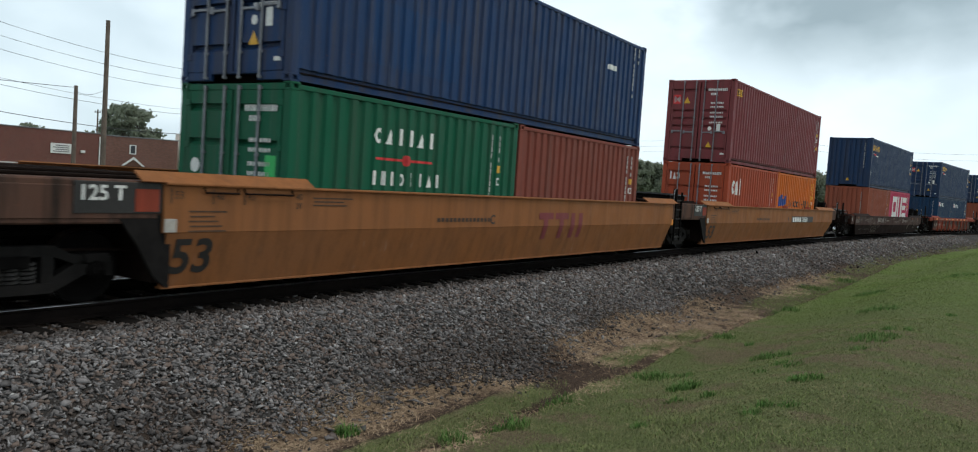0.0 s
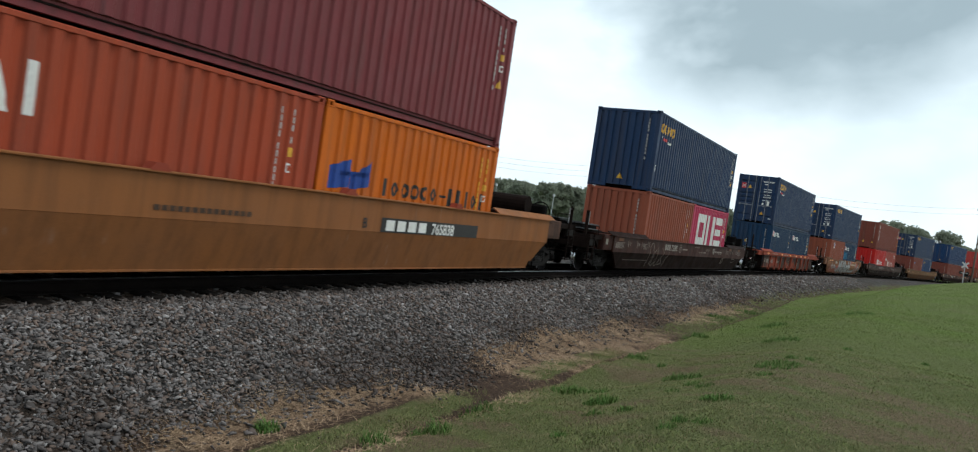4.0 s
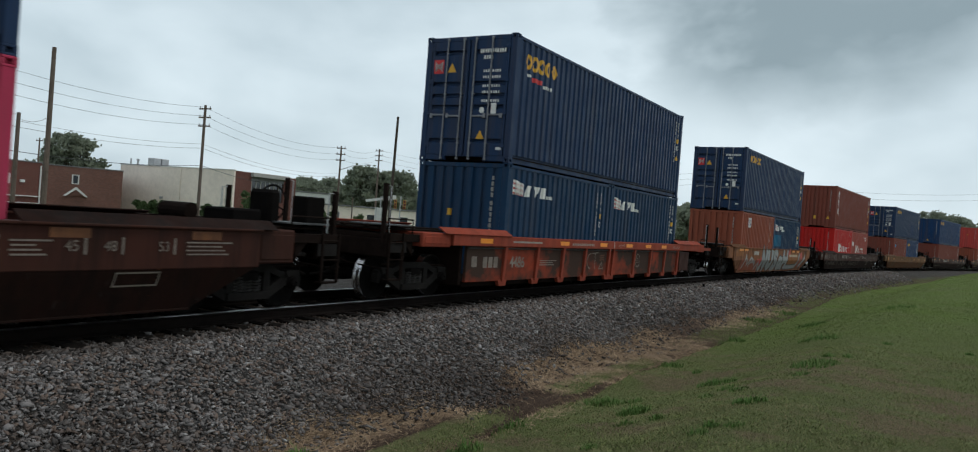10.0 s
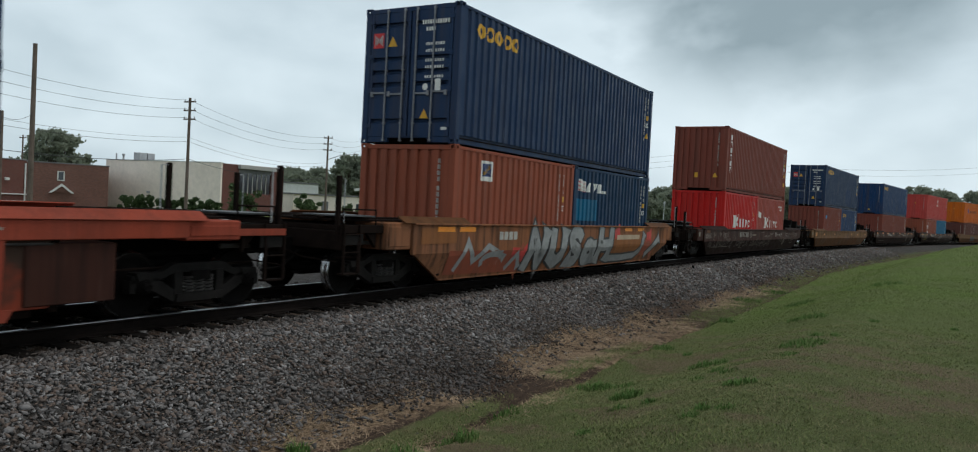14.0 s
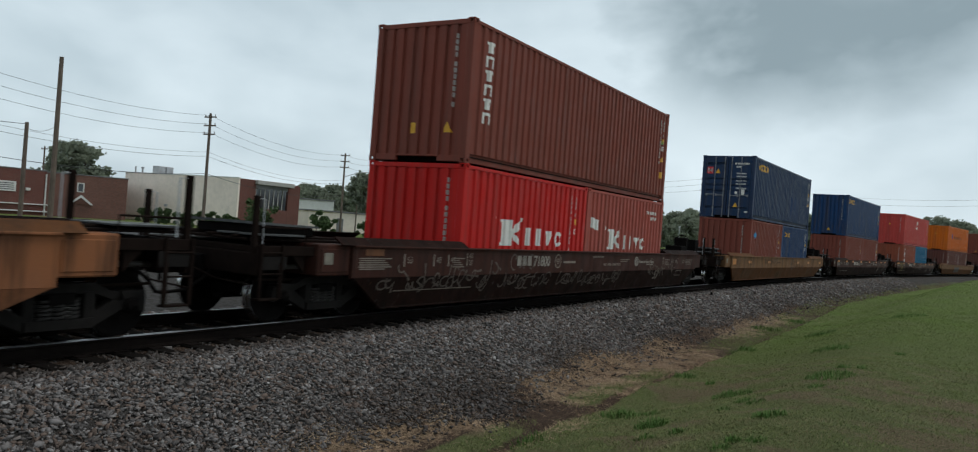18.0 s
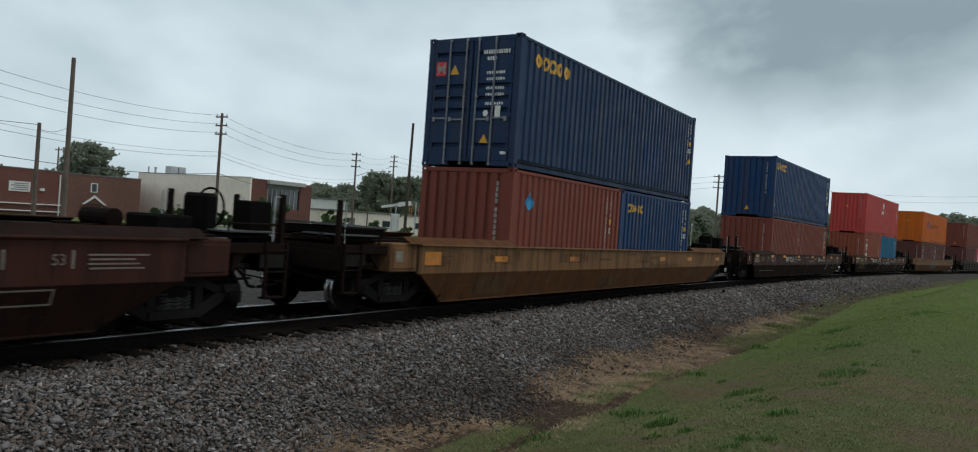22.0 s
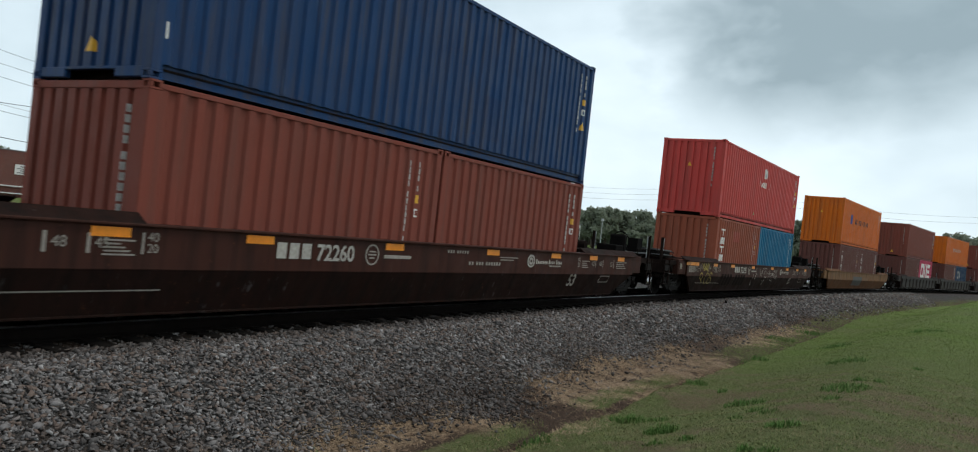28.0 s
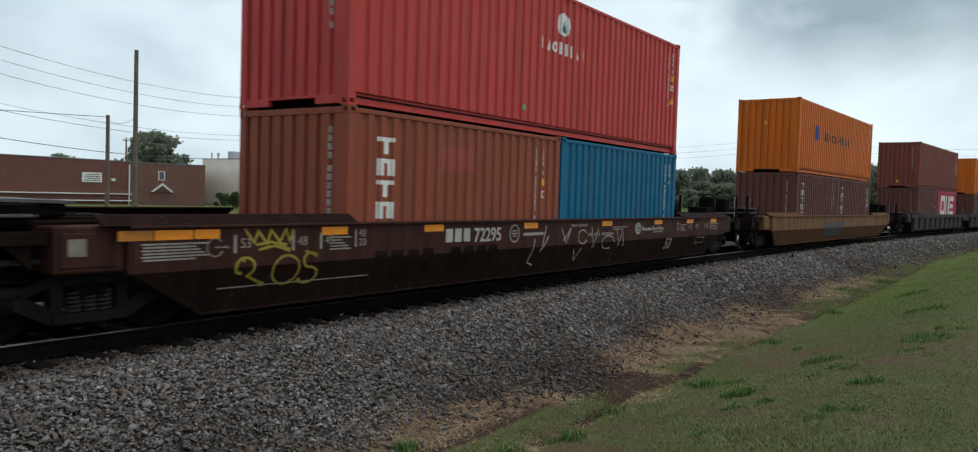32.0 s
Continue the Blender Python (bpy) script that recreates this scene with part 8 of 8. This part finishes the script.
# ---- crossings and street signals ----
def crossing_signal(az, d, lit, arm=0.0, label="level-crossing signal with twin red lamps", bucks=True):
    x, y = at(az, d)
    g = float(ground_z(d, y - NEAREST + d * d / (2 * BEND))) if d > 100 else GZ
    root = thing("crossing_signal", label, "crossing signal", "crossing signals", pose(x, y, g, 0, 0, az + 90))
    part("mast", Shape().tube((0, 0, -0.3), (0, 0, 4.4), 0.07, 10).box(-0.2, 0.2, -0.2, 0.2, -0.2, 0.15, 0.02), galvanised, root)
    for s_ in (-1, 1):
        if bucks:
            part("crossbuck", Shape().box(-0.6, 0.6, -0.09, -0.06, -0.11, 0.11, 0.01).moved(pose(0, 0, 3.95) @ pose(0, 0, 0, 0, s_ * 45, 0) @ pose(0, 0.004 * s_, 0)), trim_white, root)
        plate = part("backplate", Shape().tube((s_ * 0.42, -0.10, 2.75), (s_ * 0.42, -0.06, 2.75), 0.26, 16), black_mark, root, "round black lamp backplate")
        on = (s_ == -1) == lit
        part("lens", Shape().tube((s_ * 0.42, -0.16, 2.75), (s_ * 0.42, -0.10, 2.75), 0.15, 14), red_glow if on else dark_lens, plate)
    part("lamp_bar", Shape().box(-0.45, 0.45, -0.06, 0.0, 2.71, 2.79, 0.01), galvanised, root)
    part("case", Shape().box(-0.25, 0.25, 0.1, 0.5, 0.5, 1.2, 0.03), galvanised, root)
    if arm:
        n = 8
        for i in range(n):
            a, b = 0.3 + i * arm / n, 0.3 + (i + 1) * arm / n
            part("gate_arm", Shape().box(a, b, -0.16, -0.12, 1.0, 1.12, 0.005).moved(pose(0, 0, 0, 0, -8, 0)), red_mark if i % 2 else trim_white, root)
    return root


crossing_signal(-4.75, 140.0, True, 0.0)
crossing_signal(-3.95, 146.0, False, 5.0, "level-crossing signal with a lowered gate arm")
gate = crossing_signal(36.6, 100.0, False, 0.0, "level-crossing signal under a slanting white arm", False)
part("barrier_arm", Shape().box(-1.9, -0.2, -0.2, -0.1, -0.28, 0.28, 0.02).box(-0.2, 1.9, -0.2, -0.1, -0.16, 0.16, 0.02).moved(pose(0, 0, 4.1) @ pose(0, 0, 0, 0, 11, 0)), trim_white, gate, "slanting white arm")


def traffic_signal(az, d, z, lens_row, mat, label):
    x, y = at(az, d)
    root = thing("traffic_signal", label, "traffic light", "traffic lights", pose(x, y, GZ, 0, 0, az + 90))
    part("mast", Shape().tube((0.5, 0, -0.3), (0.5, 0, z - GZ + 1.0), 0.08, 8), galvanised, root)
    part("bracket", Shape().tube((0, 0, z - GZ), (0.5, 0, z - GZ), 0.04, 6), galvanised, root)
    head = part("housing", Shape().box(-0.18, 0.18, -0.2, 0.15, z - GZ - 0.55, z - GZ + 0.55, 0.03), mat, root)
    for i in range(3):
        face = -1 if lens_row is not None else 1
        c = (0, face * 0.17, z - GZ + 0.36 - 0.36 * i)
        m_ = {0: red_glow, 2: green_glow}[lens_row] if i == lens_row else dark_lens
        part("lens", Shape().tube(c, (0, face * 0.24, c[2]), 0.13, 12), m_, head)
        part("hood", Shape().box(-0.16, 0.16, face * 0.15, face * 0.36, c[2] + 0.13, c[2] + 0.15, 0.005), mat, head)


traffic_signal(32.26, 112, 2.7, 2, black_mark, "dark traffic signal showing green")
traffic_signal(30.6, 112, 2.9, 2, black_mark, "dark traffic signal showing green")
traffic_signal(28.77, 108, 2.05, 0, black_mark, "dark traffic signal showing red")
x, y = at(36.63, 74)
board = thing("route_sign", "white route sign with a dark shield on two posts", "road sign", "", pose(x, y, GZ, 0, 0, 126.6))
for k in (-0.28, 0.28):
    part("post", Shape().tube((k, 0, -0.3), (k, 0, 2.9), 0.035, 8), galvanised, board)
part("panel", Shape().box(-0.42, 0.42, -0.08, -0.05, 1.25, 2.85, 0.01), trim_white, board)
part("shield", Shape().prism([(-0.28, 2.0), (0.28, 2.0), (0.32, 1.75), (0.0, 1.4), (-0.32, 1.75)], 1, -0.09, -0.08), blue_mark, board)
part("shield_field", Shape().box(-0.18, 0.18, -0.095, -0.09, 1.68, 1.85), trim_white, board)
part("sign_line", Shape().box(-0.25, 0.25, -0.09, -0.08, 2.35, 2.55), black_mark, board)
for az, z in ((35.55, 2.75), (34.9, 2.75)):
    traffic_signal(az, 98, z, None, signal_yellow, "yellow traffic signal seen from behind")
x, y = at(29.06, 105)
sign = thing("street_sign", "green street-name sign on a pole", "street sign", "", pose(x, y, GZ, 0, 0, 119.1))
part("post", Shape().tube((0, 0, -0.3), (0, 0, 4.2), 0.05, 8), galvanised, sign)
part("panel", Shape().box(-0.9, 0.9, -0.08, -0.05, 3.6, 4.1, 0.01), sign_green, sign)
part("sign_line", Shape().box(-0.6, 0.6, -0.095, -0.08, 3.78, 3.92), trim_white, sign)
for i, (az, d, h) in enumerate(((28.63, 104, 6.4), (27.75, 106, 4.6), (26.5, 108, 5.2), (26.2, 108, 5.2), (15.5, 120, 4.4), (22.0, 112, 5.0))):
    x, y = at(az, d)
    st = thing("steel_post", "thin grey steel post beside the crossing", "post", "steel posts", pose(x, y, GZ))
    part("shaft", Shape().tube((0, 0, -0.3), (0, 0, h), 0.06, 8), galvanised, st)
    part("cap", Shape().box(-0.25, 0.25, -0.1, 0.1, h - 0.1, h + 0.25, 0.02), galvanised, st)


# ---- parked vehicles seen through the gaps ----
def vehicle(az, d, turn, mat, kind, label):
    x, y = at(az, d)
    root = thing(kind, label, "vehicle", "parked vehicles", pose(x, y, GZ + 0.012, 0, 0, turn))
    tyre = plain("tyre_rubber_" + kind, (0.02, 0.02, 0.02), 0.9, 0.0, 0.2, 8.0, 0.1)
    if kind == "box_truck":
        part("body", Shape().box(-3.6, 1.6, -1.15, 1.15, 0.9, 3.4, 0.06), mat, root)
        part("cab", Shape().prism([(1.7, 0.6), (3.6, 0.6), (3.6, 1.4), (3.0, 2.5), (1.7, 2.6)], 1, -1.05, 1.05), mat, root)
        part("windscreen", Shape().prism([(3.58, 1.5), (3.62, 1.5), (3.1, 2.4), (3.06, 2.4)], 1, -0.95, 0.95), window_glass, root)
        axles, w, r = (-2.4, 2.7), 1.0, 0.48
    else:
        part("body", Shape().prism([(-2.2, 0.35), (2.2, 0.35), (2.25, 0.75), (1.3, 0.95), (-2.0, 1.0), (-2.25, 0.8)], 1, -0.88, 0.88), mat, root)
        part("cabin", Shape().prism([(-1.7, 0.98), (1.2, 0.95), (0.5, 1.45), (-1.2, 1.48)], 1, -0.78, 0.78), window_glass, root)
        part("roof", Shape().prism([(-1.2, 1.46), (0.5, 1.43), (0.45, 1.49), (-1.15, 1.52)], 1, -0.74, 0.74), mat, root)
        axles, w, r = (-1.35, 1.4), 0.8, 0.32
    for a in axles:
        for s_ in (-1, 1):
            wh = part("wheel", Shape().tube((a, s_ * (w - 0.1), r), (a, s_ * (w + 0.12), r), r, 14), tyre, root)
            part("rim", Shape().tube((a, s_ * (w + 0.12), r), (a, s_ * (w + 0.13), r), r * 0.6, 12), galvanised, wh)


vehicle(26.2, 96, 20, trim_white, "box_truck", "white box truck waiting on the street")
vehicle(23.5, 92, 10, trim_white, "car", "white car waiting on the street")
vehicle(33.0, 84, 15, red_mark, "car", "red car waiting on the street")
vehicle(13.0, 108, 5, trim_white, "car", "white car beyond the line")


def motions():
    """The train rolls past and slows a little."""
    for ob, S, lat, z in MOVERS:
        rows = []
        for i in range(17):
            t = i * 2.0
            x, y, th = line_at(S - gone(t), lat)
            rows.append((t, pose(x, y, z, 0, 0, math.degrees(th))))
        walk(ob, rows)
    for ob, x in WHEELS:
        walk(ob, [(i * 0.1, pose(x, 0, WHEEL_R, 0, -math.degrees(gone(i * 0.1) / WHEEL_R), 0)) for i in range(321)])


motions()
